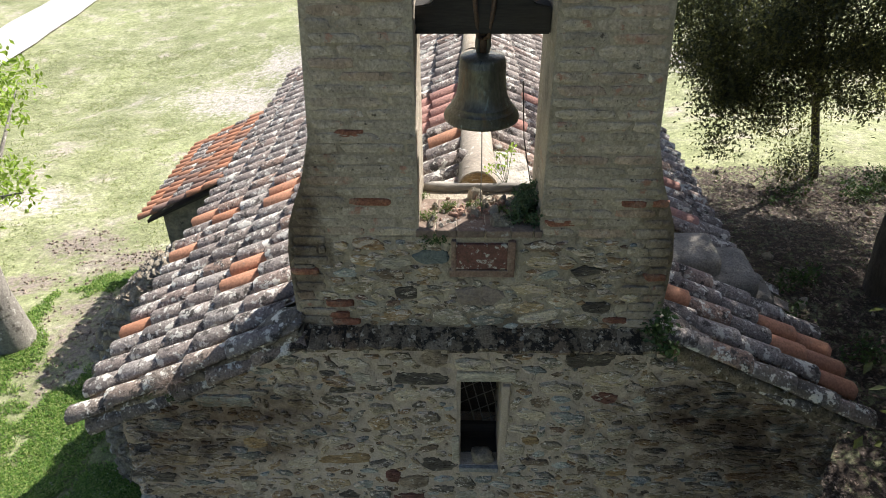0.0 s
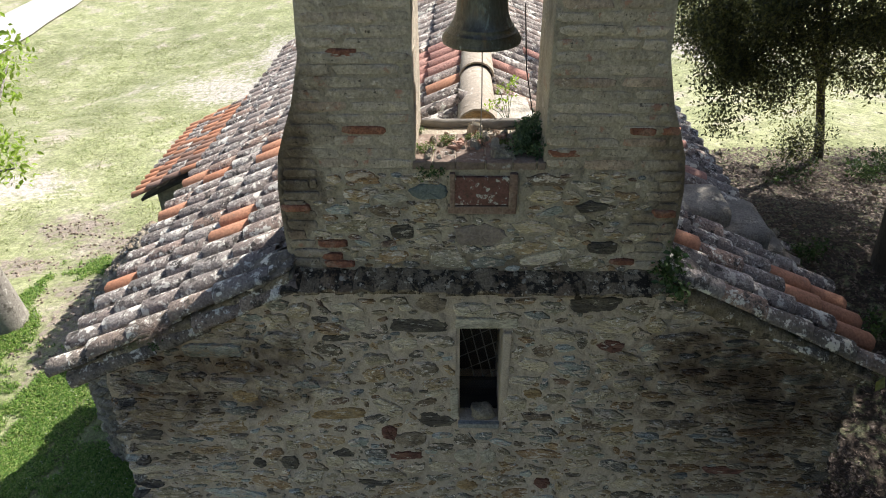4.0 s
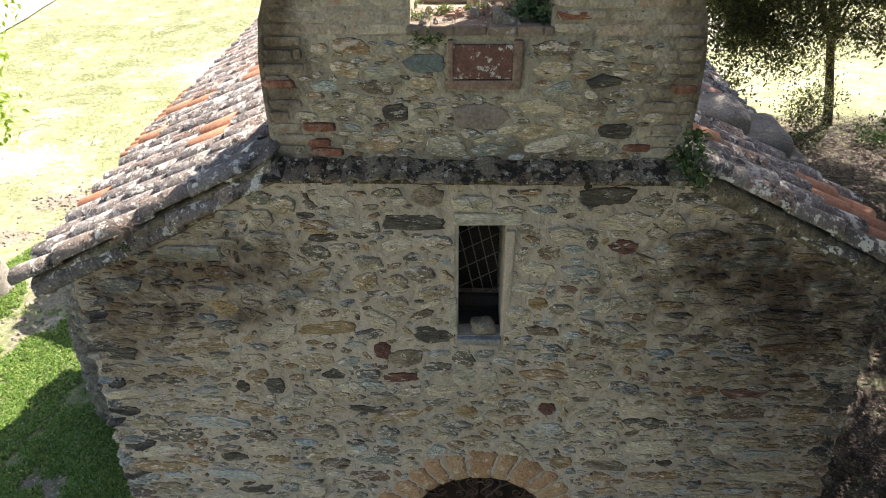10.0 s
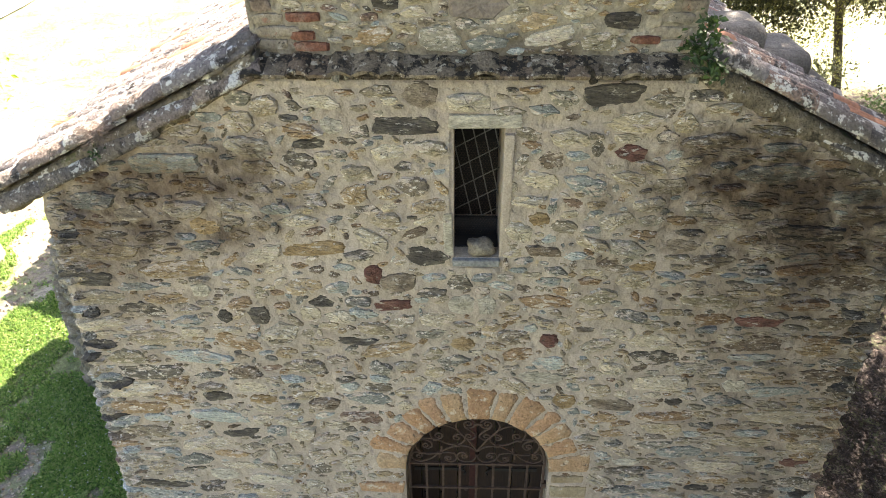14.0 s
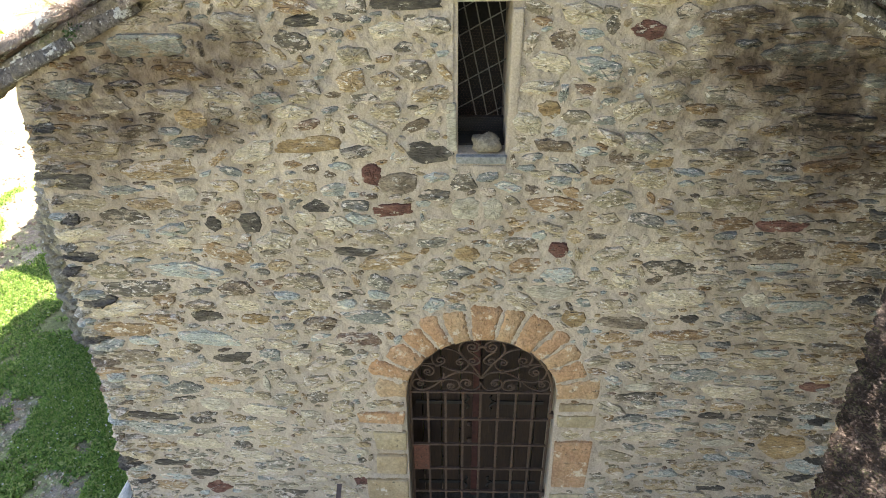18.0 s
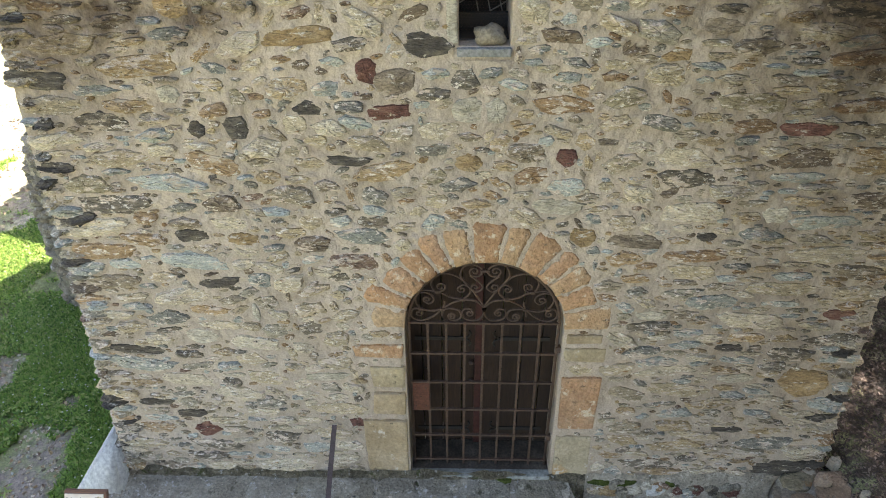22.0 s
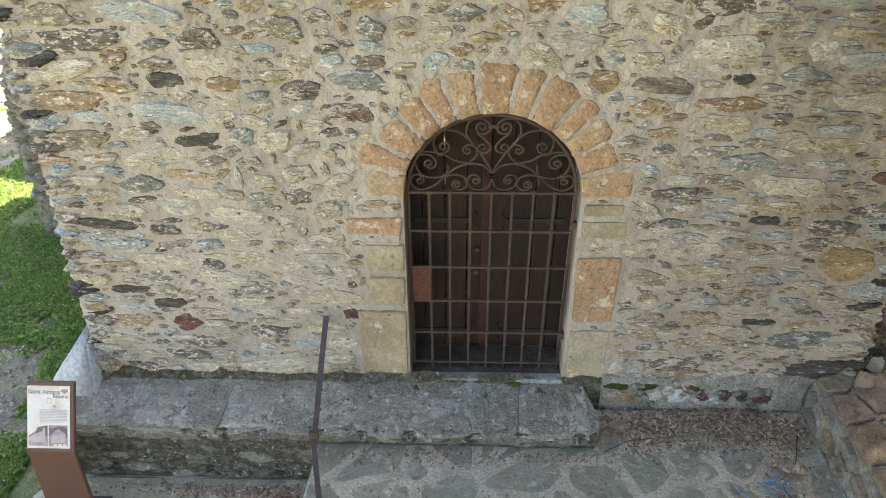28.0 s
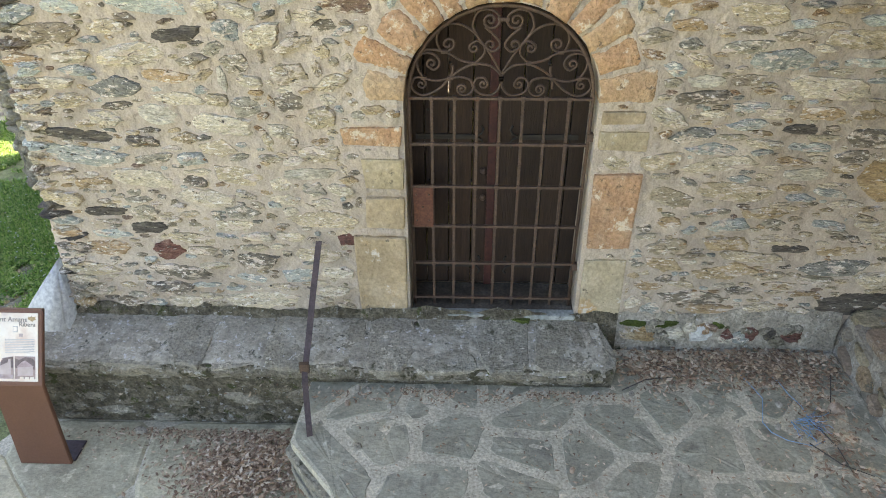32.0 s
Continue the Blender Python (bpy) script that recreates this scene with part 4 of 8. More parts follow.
front = Room(-3.2, 3.0, -0.6, 5.1)
PROUD = 0.013
front.take(DOOR_X, 0.9, 2 * DOOR_HALF + 0.02, 2.2)
for i in range(12):
    z = SPRING + RISE * i / 12
    front.take(DOOR_X, z, 2 * DOOR_HALF * math.sqrt(1 - (i / 12) ** 2), 0.06)
front.take((WIN[0] + WIN[1]) / 2, (WIN[2] + WIN[3]) / 2 - 0.02, WIN[1] - WIN[0] + 0.03, WIN[3] - WIN[2] + 0.12)
SPECIAL = (
    (DARK_SLATE, [(-0.47, 4.64, 0.36, 0.1), (-0.35, 3.76, 0.26, 0.13), (-2.63, 3.56, 0.33, 0.1), (-1.75, 3.26, 0.1, 0.1), (-1.51, 3.27, 0.14, 0.13), (0.7, 4.83, 0.32, 0.12), (-1.03, 4.53, 0.2, 0.06), (1.41, 2.54, 0.12, 0.06), (-1.07, 3.4, 0.16, 0.08), (-1.81, 2.15, 0.27, 0.08), (-2.66, 3.01, 0.21, 0.06)]),
    (DARK_SLATE, [(-1.92, 2.52, 0.22, 0.09), (-2.56, 1.55, 0.46, 0.07), (-2.51, 1.02, 0.27, 0.06), (-2.25, 0.9, 0.22, 0.08), (2.42, 0.37, 0.42, 0.16), (-0.85, 3.06, 0.27, 0.06), (1.9, 0.8, 0.22, 0.05), (1.75, 1.62, 0.2, 0.06)]),
    (MAROON, [(1.86, 3.27, 0.3, 0.08), (-0.71, 3.61, 0.11, 0.13), (0.47, 3.08, 0.12, 0.11), (0.84, 4.48, 0.17, 0.1), (-0.59, 3.37, 0.23, 0.08), (-2.16, 0.73, 0.2, 0.14), (2.45, 1.92, 0.23, 0.09), (-0.95, 0.83, 0.13, 0.08)]),
    (surface("brown_stone", [(0.14, 0.105, 0.072), (0.27, 0.21, 0.145), (0.42, 0.34, 0.24)], 18, 0.9, 1.0, 90, stretch=(0.6, 1, 1.5), dist=0.008, grit=0.8, lump=0.022, lscale=26, spots=[((0.60, 0.54, 0.44), 17, 0.60, 0.64), SMEAR[2]]), [(-0.38, 4.82, 0.19, 0.14), (-0.55, 3.55, 0.22, 0.14), (0.96, 2.5, 0.32, 0.09), (1.25, 3.86, 0.2, 0.09), (-2.2, 4.05, 0.2, 0.12)]),
    (PALE_STONE, [(-0.89, 4.64, 0.12, 0.09), (-0.13, 3.38, 0.17, 0.15), (0.04, 3.38, 0.12, 0.14), (0.45, 2.75, 0.31, 0.1), (-1.6, 1.89, 0.05, 0.14), (-1.87, 3.48, 0.12, 0.1), (1.81, 2.7, 0.16, 0.1), (-2.02, 1.68, 0.21, 0.12), (1.85, 1.33, 0.25, 0.08), (-1.15, 1.3, 0.32, 0.07), (1.15, 1.9, 0.2, 0.07)]),
    (OCHRE_STONE, [(-1.75, 3.97, 0.17, 0.11), (0.34, 4.03, 0.12, 0.1), (-1.08, 3.81, 0.37, 0.09), (0.62, 2.52, 0.16, 0.13), (-0.12, 3.05, 0.16, 0.11), (-1.59, 2.5, 0.19, 0.09), (1.02, 3.71, 0.15, 0.07), (2.35, 1.28, 0.35, 0.25)]),
)
rng = random.Random(21)
for mat, rows in SPECIAL:
    for x, z, w, h in rows:
        i, rot = rng.choice(KINDS["slab" if w > 2.4 * h else "lump"]), rng.uniform(-0.10, 0.10)
        put("stone", stone_mesh(i, mat), wall_front, stone_pose(x, z, w * 1.12, h * 1.15, face_y(z) - PROUD, 0.013, rot))
        front.place(ring_at(i, x, z, w * 1.12, h * 1.15, rot), 0.1)
# squared jamb stones beside the door
for mat, x, z, w, h in ((JAMB, -0.745, 0.555, 0.34, 0.62), (JAMB, -0.70, 1.30, 0.25, 0.22), (JAMB, -0.70, 1.03, 0.25, 0.25), (VOUSSOIR, -0.76, 1.55, 0.36, 0.14), (VOUSSOIR, 0.735, 1.05, 0.29, 0.56), (JAMB, 0.735, 0.47, 0.27, 0.46), (JAMB, 0.74, 1.53, 0.30, 0.13), (JAMB, 0.72, 1.68, 0.26, 0.10)):
    bm = bmesh.new()
    box(bm, x - w / 2, x + w / 2, face_y(z) - 0.021, face_y(z) + 0.12, z - h / 2 + 0.008, z + h / 2 - 0.008, 0.014, 0.010, rng)
    part("jamb_stone", bm, mat, wall_front)
    front.take(x, z, w + 0.01, h + 0.01)
# voussoirs of the arch
cuts = [math.pi * (k + (rng.uniform(-0.18, 0.18) if 0 < k < 13 else 0)) / 13 for k in range(14)]
for a, b in zip(cuts, cuts[1:]):
    a, b = a + 0.010 + rng.uniform(0, 0.012), b - 0.010 - rng.uniform(0, 0.012)
    r0, r1 = 1.0, 1.0 + (0.27 + rng.uniform(-0.05, 0.06)) / 0.565
    path = [(r0, a), (r0, (a + b) / 2), (r0, b), (r0 + (r1 - r0) * 0.35, b), (r0 + (r1 - r0) * 0.7, b), (r1 - 0.05, b), (r1, b - 0.03), (r1 + 0.015, (a + b) / 2), (r1, a + 0.03), (r1 - 0.05, a), (r0 + (r1 - r0) * 0.7, a), (r0 + (r1 - r0) * 0.35, a)]
    n = len(path)
    wob = [(rng.uniform(-0.009, 0.009), rng.uniform(-0.009, 0.009)) for _ in path]
    cr, ct = (r0 + r1) / 2, (a + b) / 2
    mx, mz = DOOR_X + DOOR_HALF * cr * math.cos(ct), SPRING + RISE * cr * math.sin(ct)
    V = []
    for y, k in ((0.2, 1.0), (-0.010, 1.0), (-0.020, 0.93), (-0.024, 0.6)):
        for (r, t), (wx, wz) in zip(path, wob):
            x, z = DOOR_X + DOOR_HALF * r * math.cos(t) + wx, SPRING + RISE * r * math.sin(t) + wz
            V.append((mx + (x - mx) * k, face_y(z) + y + (rng.uniform(-0.005, 0.005) if y < 0 else 0), mz + (z - mz) * k))
    V.append((mx, face_y(mz) - 0.025, mz))
    Q = [(k * n + (i + 1) % n, k * n + i, (k + 1) * n + i, (k + 1) * n + (i + 1) % n) for k in range(3) for i in range(n)] + [(3 * n + (i + 1) % n, 3 * n + i, 4 * n) for i in range(n)]
    front.place([(V[n + i][0], V[n + i][2]) for i in range(n)], 0.1)
    put("voussoir", mesh_of("voussoir", V, Q, VOUSSOIR, True), wall_front)

near, rest = [], []
for w0, w1, gap, tries in ((0.24, 0.44, 1.08, 420), (0.15, 0.27, 1.08, 3000), (0.10, 0.17, 1.10, 6500), (0.06, 0.11, 1.12, 8000), (0.035, 0.065, 1.2, 3500)):
    for _ in range(tries):
        z = rng.uniform(0.28, 4.95)
        x = rng.uniform(wall_left(z) + 0.02, wall_right(z) - 0.02)
        layered = x > 1.2 + 0.25 * noise.noise((x, z, 3)) or x < -1.75 or (z < 1.0 and x < 0)
        w = rng.uniform(w0, w1) * (1.25 if layered and w0 > 0.08 else 1)
        if layered:
            kind = rng.choice(("slab", "slab", "splinter", "lump"))
            h = w / (rng.uniform(1.9, 3.9) if x < 0 else rng.uniform(2.3, 4.8))
        else:
            if w0 > 0.2 and rng.random() < 0.6:
                continue
            kind = rng.choice(("lump", "lump", "lump", "slab", "splinter"))
            h = w / rng.uniform(1.1, 2.9)
        h = max(0.026, min(0.135, h))
        rot = rng.gauss(0, 0.07) if layered else rng.gauss(0, 0.20)
        if not layered and w < 0.15 and rng.random() < 0.22:
            rot = rng.uniform(0.6, 2.4)
        x = min(max(x, wall_left(z) + w / 2 - 0.006), wall_right(z) - w / 2 + 0.006)
        i = rng.choice(KINDS[kind])
        if z + max(h, w * abs(math.sin(rot))) / 2 > wall_top(x) - 0.03 or not front.place(ring_at(i, x, z, w, h, rot), gap):
            continue
        m = stone_pose(x, z, w, h, face_y(z) + rng.uniform(-0.007, 0.007) - PROUD, 0.006 + 0.085 * min(w, 0.2) * rng.uniform(0.4, 1.7), rot)
        (near if w > 0.10 and 0.3 < z < 2.7 and abs(x) < 2.3 else rest).append((i, m))
near.sort(key=lambda q: -q[1].to_scale().x)
for i, m in near[:250]:
    put("stone", stone_mesh(i, STONE_LOW if m.translation.z < 1.9 else STONE), wall_front, m)
V, Q = gather([([m @ Vector(v) for v in SHAPES[i][0]], SHAPES[i][1]) for i, m in rest + near[250:]])
put("stones", mesh_of("stones", V, Q, STONE_FILL), wall_front, kind="stuff")
# rough stones that make the two corners of the front
for side in (-1, 1):
    z = 0.2
    while z < 4.02:
        h = rng.uniform(0.05, 0.12)
        w = rng.uniform(0.14, 0.34)
        x = (wall_left(z) + w / 2 - rng.uniform(0.012, 0.04)) if side < 0 else (wall_right(z) - w / 2 + rng.uniform(0.012, 0.035))
        put("corner_stone", stone_mesh(rng.randrange(40), rng.choice((STONE, STONE, STONE, DARK_SLATE))), wall_front, stone_pose(x, z + h / 2, w, h * 0.95, face_y(z) + 0.04, 0.08, rng.uniform(-0.05, 0.05)))
        put("corner_stone", stone_mesh(rng.randrange(40), STONE), wall_front, Matrix.Translation((x + side * (w / 2 - 0.03), face_y(z) + 0.26, z + h / 2)) @ Matrix.Rotation(side * math.pi / 2, 4, "Z") @ Matrix.Diagonal((0.36, 0.03, h * 0.9, 1)))
        z += h + rng.uniform(0.005, 0.03)
relief("mortar_face", front, -3.0, 2.8, 0.1, 4.95, face_y, in_front, wall_front, None)

# ---- bricks and stones of the bell gable ----
BV = [(-0.5, 1, -0.5), (0.5, 1, -0.5), (0.5, 1, 0.5), (-0.5, 1, 0.5), (-0.5, -0.55, -0.5), (0.5, -0.55, -0.5), (0.5, -0.55, 0.5), (-0.5, -0.55, 0.5), (-0.475, -1, -0.38), (0.475, -1, -0.38), (0.475, -1, 0.38), (-0.475, -1, 0.38)]
BQ = [(0, 1, 5, 4), (1, 2, 6, 5), (2, 3, 7, 6), (3, 0, 4, 7), (4, 5, 9, 8), (5, 6, 10, 9), (6, 7, 11, 10), (7, 4, 8, 11), (8, 9, 10, 11)]
brick_mesh, red_mesh = ([mesh_of("brick", *stone_shape(300 + i, rough=0.055, skew=0.05), m, True) for i in range(10)] for m in (BRICK, RED_BRICK))
up = Matrix.Translation((-AX, -GABLE_Y, -4.9))
COURSE = 0.0715


def brick(x, y, z, length, height, side="front", red=False):
    turn = {"front": 0, "left": -math.pi / 2, "right": math.pi / 2}[side]
    m = Matrix.Translation((x, y, z)) @ Matrix.Rotation(turn + rng.uniform(-0.012, 0.012), 4, "Z") @ Matrix.Rotation(rng.uniform(-0.012, 0.012), 4, "Y") @ Matrix.Diagonal((length, 0.012 + rng.uniform(-0.004, 0.004), height * 1.06, 1))
    put("brick", rng.choice(red_mesh if red else brick_mesh), bell_gable, up @ m)


gable = Room(-1.6, 1.5, 4.8, 9.0)
k = 0
z = 5.0
while z < 7.9:
    runs = []
    lo, hi = AX - gable_half(z), AX + gable_half(z)
    if z > OPEN_SILL - 0.05:
        runs = [(lo + 0.012, OPEN_L), (OPEN_R, hi - 0.012)]
    else:
        runs = [(lo + 0.01, lo + rng.uniform(0.14, 0.30)), (hi - rng.uniform(0.14, 0.36), hi - 0.01)]
    for a, b in runs:
        x = a + rng.uniform(0.0, 0.02)
        first = True
        while x < b - 0.05:
            w = min(rng.uniform(0.26, 0.42) * (0.55 if first and k % 2 else 1), b - x - 0.004)
            if w > 0.04:
                brick(x + w / 2, GABLE_Y + (0.002 if z > 5.76 else -0.006), z + rng.uniform(-0.006, 0.006), w - 0.004, rng.uniform(0.052, 0.063), "front", rng.random() < 0.008)
                gable.take(x + w / 2, z, w, 0.07)
            x += w
            first = False
    if z > OPEN_SILL and z < 7.35:
        for y0 in (0.0, 0.31):
            for x, s in ((OPEN_R + 0.014, "left"), (OPEN_L - 0.014, "right")):
                brick(x, GABLE_Y + y0 + 0.155 + (0.04 if k % 2 else 0), z, 0.28, 0.05, s)
    z += COURSE
    k += 1
for x, z, w, h in ((-1.22, 5.48, 0.18, 0.05), (-1.01, 5.22, 0.2, 0.05), (-1.02, 5.12, 0.14, 0.05), (-0.98, 5.06, 0.2, 0.05), (0.86, 5.1, 0.17, 0.045), (1.07, 5.46, 0.15, 0.05), (0.86, 6.0, 0.17, 0.05), (1.02, 6.0, 0.12, 0.05), (0.42, 5.86, 0.2, 0.045), (-0.85, 6.45, 0.18, 0.05)):
    brick(x, GABLE_Y - (0.004 if z > 5.76 else 0.018), z, w, h, red=True)
    gable.take(x, z, w, h)
gable.take(-0.06, 5.58, 0.46, 0.30)
upper = []
for x, z, w, h, mat in ((-0.56, 5.31, 0.14, 0.10, DARK_SLATE), (0.62, 5.5, 0.19, 0.08, DARK_SLATE), (-0.39, 5.60, 0.22, 0.10, surface("blue_grey_stone", [(0.12, 0.14, 0.13), (0.18, 0.2, 0.18)], 9, 0.9, 0.5, 60)), (-0.06, 5.29, 0.32, 0.15, surface("pinkish_boulder", [(0.24, 0.19, 0.15), (0.33, 0.27, 0.22)], 9, 0.9, 0.6, 50)), (-0.62, 5.55, 0.2, 0.08, PALE_STONE), (0.72, 5.2, 0.18, 0.09, DARK_SLATE)):
    i = rng.choice(KINDS["lump"])
    put("stone", stone_mesh(i, mat), bell_gable, up @ stone_pose(x, z, w * 1.1, h * 1.1, GABLE_Y - 0.012, 0.013, 0.0))
    gable.place(ring_at(i, x, z, w * 1.1, h * 1.1, 0.0), 0.1)
for w0, w1, tries in ((0.16, 0.30, 500), (0.09, 0.18, 2200), (0.05, 0.1, 2500)):
    for _ in range(tries):
        z = rng.uniform(5.03, 5.72)
        x, w = rng.uniform(AX - 1.2, AX + 1.2), rng.uniform(w0, w1)
        h = w / rng.uniform(1.4, 3.2)
        i, rot = rng.choice(KINDS[rng.choice(("lump", "lump", "slab", "splinter"))]), rng.gauss(0, 0.15)
        if z + h / 2 > 5.76 or not gable.place(ring_at(i, x, z, w, h, rot), 1.15):
            continue
        upper.append((i, stone_pose(x, z, w, h, GABLE_Y - 0.011, 0.012, rot)))
for i, m in upper:
    put("stone", stone_mesh(i, STONE), bell_gable, up @ m)
relief("mortar_face", gable, AX - 1.22, AX + 1.22, 5.0, 5.76, lambda z: GABLE_Y + 0.004, lambda x, z: True, bell_gable, up, high=0.011, mat=GABLE_MORTAR)
# inscribed plaque, its frame, the sill of the opening
bm = bmesh.new()
box(bm, -0.225, 0.105, GABLE_Y - 0.024, GABLE_Y + 0.05, 5.515, 5.705, 0.004)
plaque = part("plaque", bm, surface("lichened_plaque", [(0.14, 0.065, 0.05), (0.21, 0.10, 0.075)], 12, 0.9, 0.6, 60, spots=[((0.52, 0.49, 0.42), 26, 0.565, 0.60), ((0.10, 0.06, 0.045), 22, 0.60, 0.66)]), bell_gable, "red stone plaque spotted with white lichen")
plaque.matrix_basis = up
for a in ((-0.255, -0.225, 5.50, 5.73), (0.105, 0.155, 5.50, 5.73), (-0.27, 0.155, 5.455, 5.51)):
    bm = bmesh.new()
    box(bm, a[0], a[1], GABLE_Y - 0.032, GABLE_Y + 0.03, a[2], a[3], 0.006, 0.004, rng)
    part("frame", bm, surface("plaque_frame", [(0.16, 0.085, 0.06), (0.25, 0.165, 0.12), (0.34, 0.27, 0.20)], 9, 0.95, 0.9, 60, grit=0.7), bell_gable).matrix_basis = up
x = OPEN_L - 0.015
while x < OPEN_R:
    w = min(rng.uniform(0.12, 0.22), OPEN_R + 0.02 - x)
    bm = bmesh.new()
    box(bm, x, x + w - 0.006, GABLE_Y - 0.022, GABLE_Y + 0.40, OPEN_SILL - 0.045, OPEN_SILL + 0.004, 0.008, 0.004, rng)
    part("sill", bm, surface("sill_slab", [(0.16, 0.115, 0.085), (0.30, 0.22, 0.165)], 8, 0.92, 0.6, 50, spots=[((0.4, 0.38, 0.33), 12, 0.6, 0.66)]), bell_gable).matrix_basis = up
    x += w

# ---- ledge of old tiles below the gable ----
ledge = group("ledge", (AX, 0.0, 4.93), "projecting ledge of blackened tiles and slabs", kind="structure")
bm = bmesh.new()
v = [bm.verts.new(p) for x in (-1.25, 1.27) for p in ((x, -0.03, -0.01), (x, -0.03, 0.008), (x, 0.14, 0.06), (x, 0.14, -0.01))]
for q in ((0, 1, 5, 4), (1, 2, 6, 5), (2, 3, 7, 6), (3, 0, 4, 7), (0, 3, 2, 1), (4, 5, 6, 7)):
    bm.faces.new([v[i] for i in q])
bmesh.ops.recalc_face_normals(bm, faces=bm.faces)
part("bed", bm, LEDGE, ledge)
x = -1.27
while x < 1.25:
    w = rng.uniform(0.10, 0.2)
    V, Q = [], []
    n = 5
    lift, out = rng.uniform(0.0, 0.012), rng.uniform(0.0, 0.025)
    arch = rng.choice((0.0, 0.005, 0.012, 0.024))
    for y, zz in ((-0.055 - out, 0.0), (0.125, 0.062)):
        for t in (0.0, 0.018):
            for i in range(n):
                u = i / (n - 1)
                V.append((x + w * u + rng.uniform(-0.004, 0.004), y + rng.uniform(-0.006, 0.006), zz + lift + t + arch * math.sin(math.pi * u) + rng.uniform(-0.003, 0.003)))
    for i in range(n - 1):
        Q += [(n + i, n + i + 1, 3 * n + i + 1, 3 * n + i), (i + 1, i, 2 * n + i, 2 * n + i + 1), (i, i + 1, n + i + 1, n + i)]
    Q += [(0, n, 3 * n, 2 * n), (2 * n - 1, n - 1, 3 * n - 1, 4 * n - 1)]
    put("ledge_tile", mesh_of("ledge_tile", V, Q, LEDGE_TILE), ledge)
    x += w * 0.98
for _ in range(90):
    s = rng.uniform(0.010, 0.034)
    u = rng.uniform(0, 1)
    put("rubble", stone_mesh(rng.randrange(40), rng.choice((LEDGE, LEDGE, SLAB))), ledge, Matrix.Translation((rng.uniform(-1.2, 1.2), -0.03 + 0.15 * u, 0.024 + 0.05 * u)) @ Matrix.Rotation(rng.uniform(0, 6), 4, "Z") @ Matrix.Rotation(-1.2, 4, "X") @ Matrix.Diagonal((s * 2, s * 0.7, s * 1.4, 1)))


# ---- iron grille and door ----
GY = face_y(1.2) + 0.075
grille = group("door_grille", (DOOR_X, GY, SILL), "closed wrought-iron grille with scrollwork in an arched doorway", "door grille")
back = Matrix.Translation((-DOOR_X, -GY, -SILL))
HW = DOOR_HALF - 0.028


def bar(name, a, b, w, d, parent, off, mat=IRON, label=""):
    """A flat bar from a to b in x and z."""
    a, b = Vector((a[0], a[1], a[2])), Vector((b[0], b[1], b[2]))
    bm = bmesh.new()
    L = (b - a).length
    box(bm, -w / 2, w / 2, -d / 2, d / 2, 0, L, 0.002)
    m = Matrix.Translation(a) @ (b - a).to_track_quat("Z", "Y").to_matrix().to_4x4()
    bmesh.ops.transform(bm, matrix=m, verts=bm.verts)
    return tagged_at(part(name, bm, mat, parent, label), off)


def tagged_at(ob, off):
    ob.matrix_basis = off
    return ob


def swept(name, pts, radius, parent, off, mat=IRON, sides=6, label=""):
    V, Q = tube(pts, radius, sides)
    return put(name, mesh_of(name, V, Q, mat, True), parent, off, label)


# frame round the arch
pts = [(DOOR_X - HW, GY, 0.20)] + [(DOOR_X - HW * math.cos(math.pi * i / 24), GY, SPRING + (RISE - 0.028) * math.sin(math.pi * i / 24)) for i in range(25)] + [(DOOR_X + HW, GY, 0.16)]
swept("frame", pts, 0.014, grille, back, sides=4)
for i in range(1, 8):
    x = DOOR_X - HW + 2 * HW * i / 8
    bar("upright", (x, GY, SILL - 0.015), (x, GY, SPRING), 0.017, 0.017, grille, back)
rails = [0.30 + (SPRING - 0.30) * i / 5 for i in range(6)]
for z in rails:
    bar("rail", (DOOR_X - HW, GY - 0.004, z), (DOOR_X + HW, GY - 0.004, z), 0.022, 0.016, grille, back)
    for i in range(1, 8):
        x = DOOR_X - HW + 2 * HW * i / 8
        bm = bmesh.new()
        box(bm, x - 0.013, x + 0.013, GY - 0.017, GY + 0.01, z - 0.014, z + 0.014, 0.004)
        tagged_at(part("collar", bm, IRON, grille), back)
bm = bmesh.new()
box(bm, DOOR_X - HW + 0.01, DOOR_X - HW + 0.137, GY - 0.02, GY + 0.02, rails[2] + 0.0, rails[3] - 0.005, 0.004)
plate = tagged_at(part("lock_plate", bm, RUST, grille, "rust-red sheet lock plate"), back)
for x, z in ((0.03, 0.05), (0.11, 0.05), (0.03, 0.24), (0.11, 0.24), (0.07, 0.15)):
    bm = bmesh.new()
    bmesh.ops.create_icosphere(bm, subdivisions=1, radius=0.007, matrix=Matrix.Translation((DOOR_X - HW + x, GY - 0.021, rails[2] + z)))
    part("rivet", bm, IRON, plate)


def scroll(pts, centre, radius, turns, sense):
    """A curve through pts that ends in a spiral round centre."""
    P = [Vector(p) for p in pts]
    out = []
    for i in range(len(P) - 1):
        p0, p1, p2, p3 = P[max(i - 1, 0)], P[i], P[i + 1], P[min(i + 2, len(P) - 1)]
        for s in range(6):
            t = s / 6
            out.append(0.5 * (2 * p1 + (p2 - p0) * t + (2 * p0 - 5 * p1 + 4 * p2 - p3) * t * t + (3 * p1 - p0 - 3 * p2 + p3) * t**3))
    c = Vector(centre)
    a0 = math.atan2(P[-1].y - c.y, P[-1].x - c.x)
    r0 = (P[-1] - c).length
    n = int(14 * turns)
    for i in range(n + 1):
        t = i / n
        r = r0 + (radius * 0.28 - r0) * t
        a = a0 + sense * 2 * math.pi * turns * t
        out.append(c + Vector((r * math.cos(a), r * math.sin(a))))
    return out


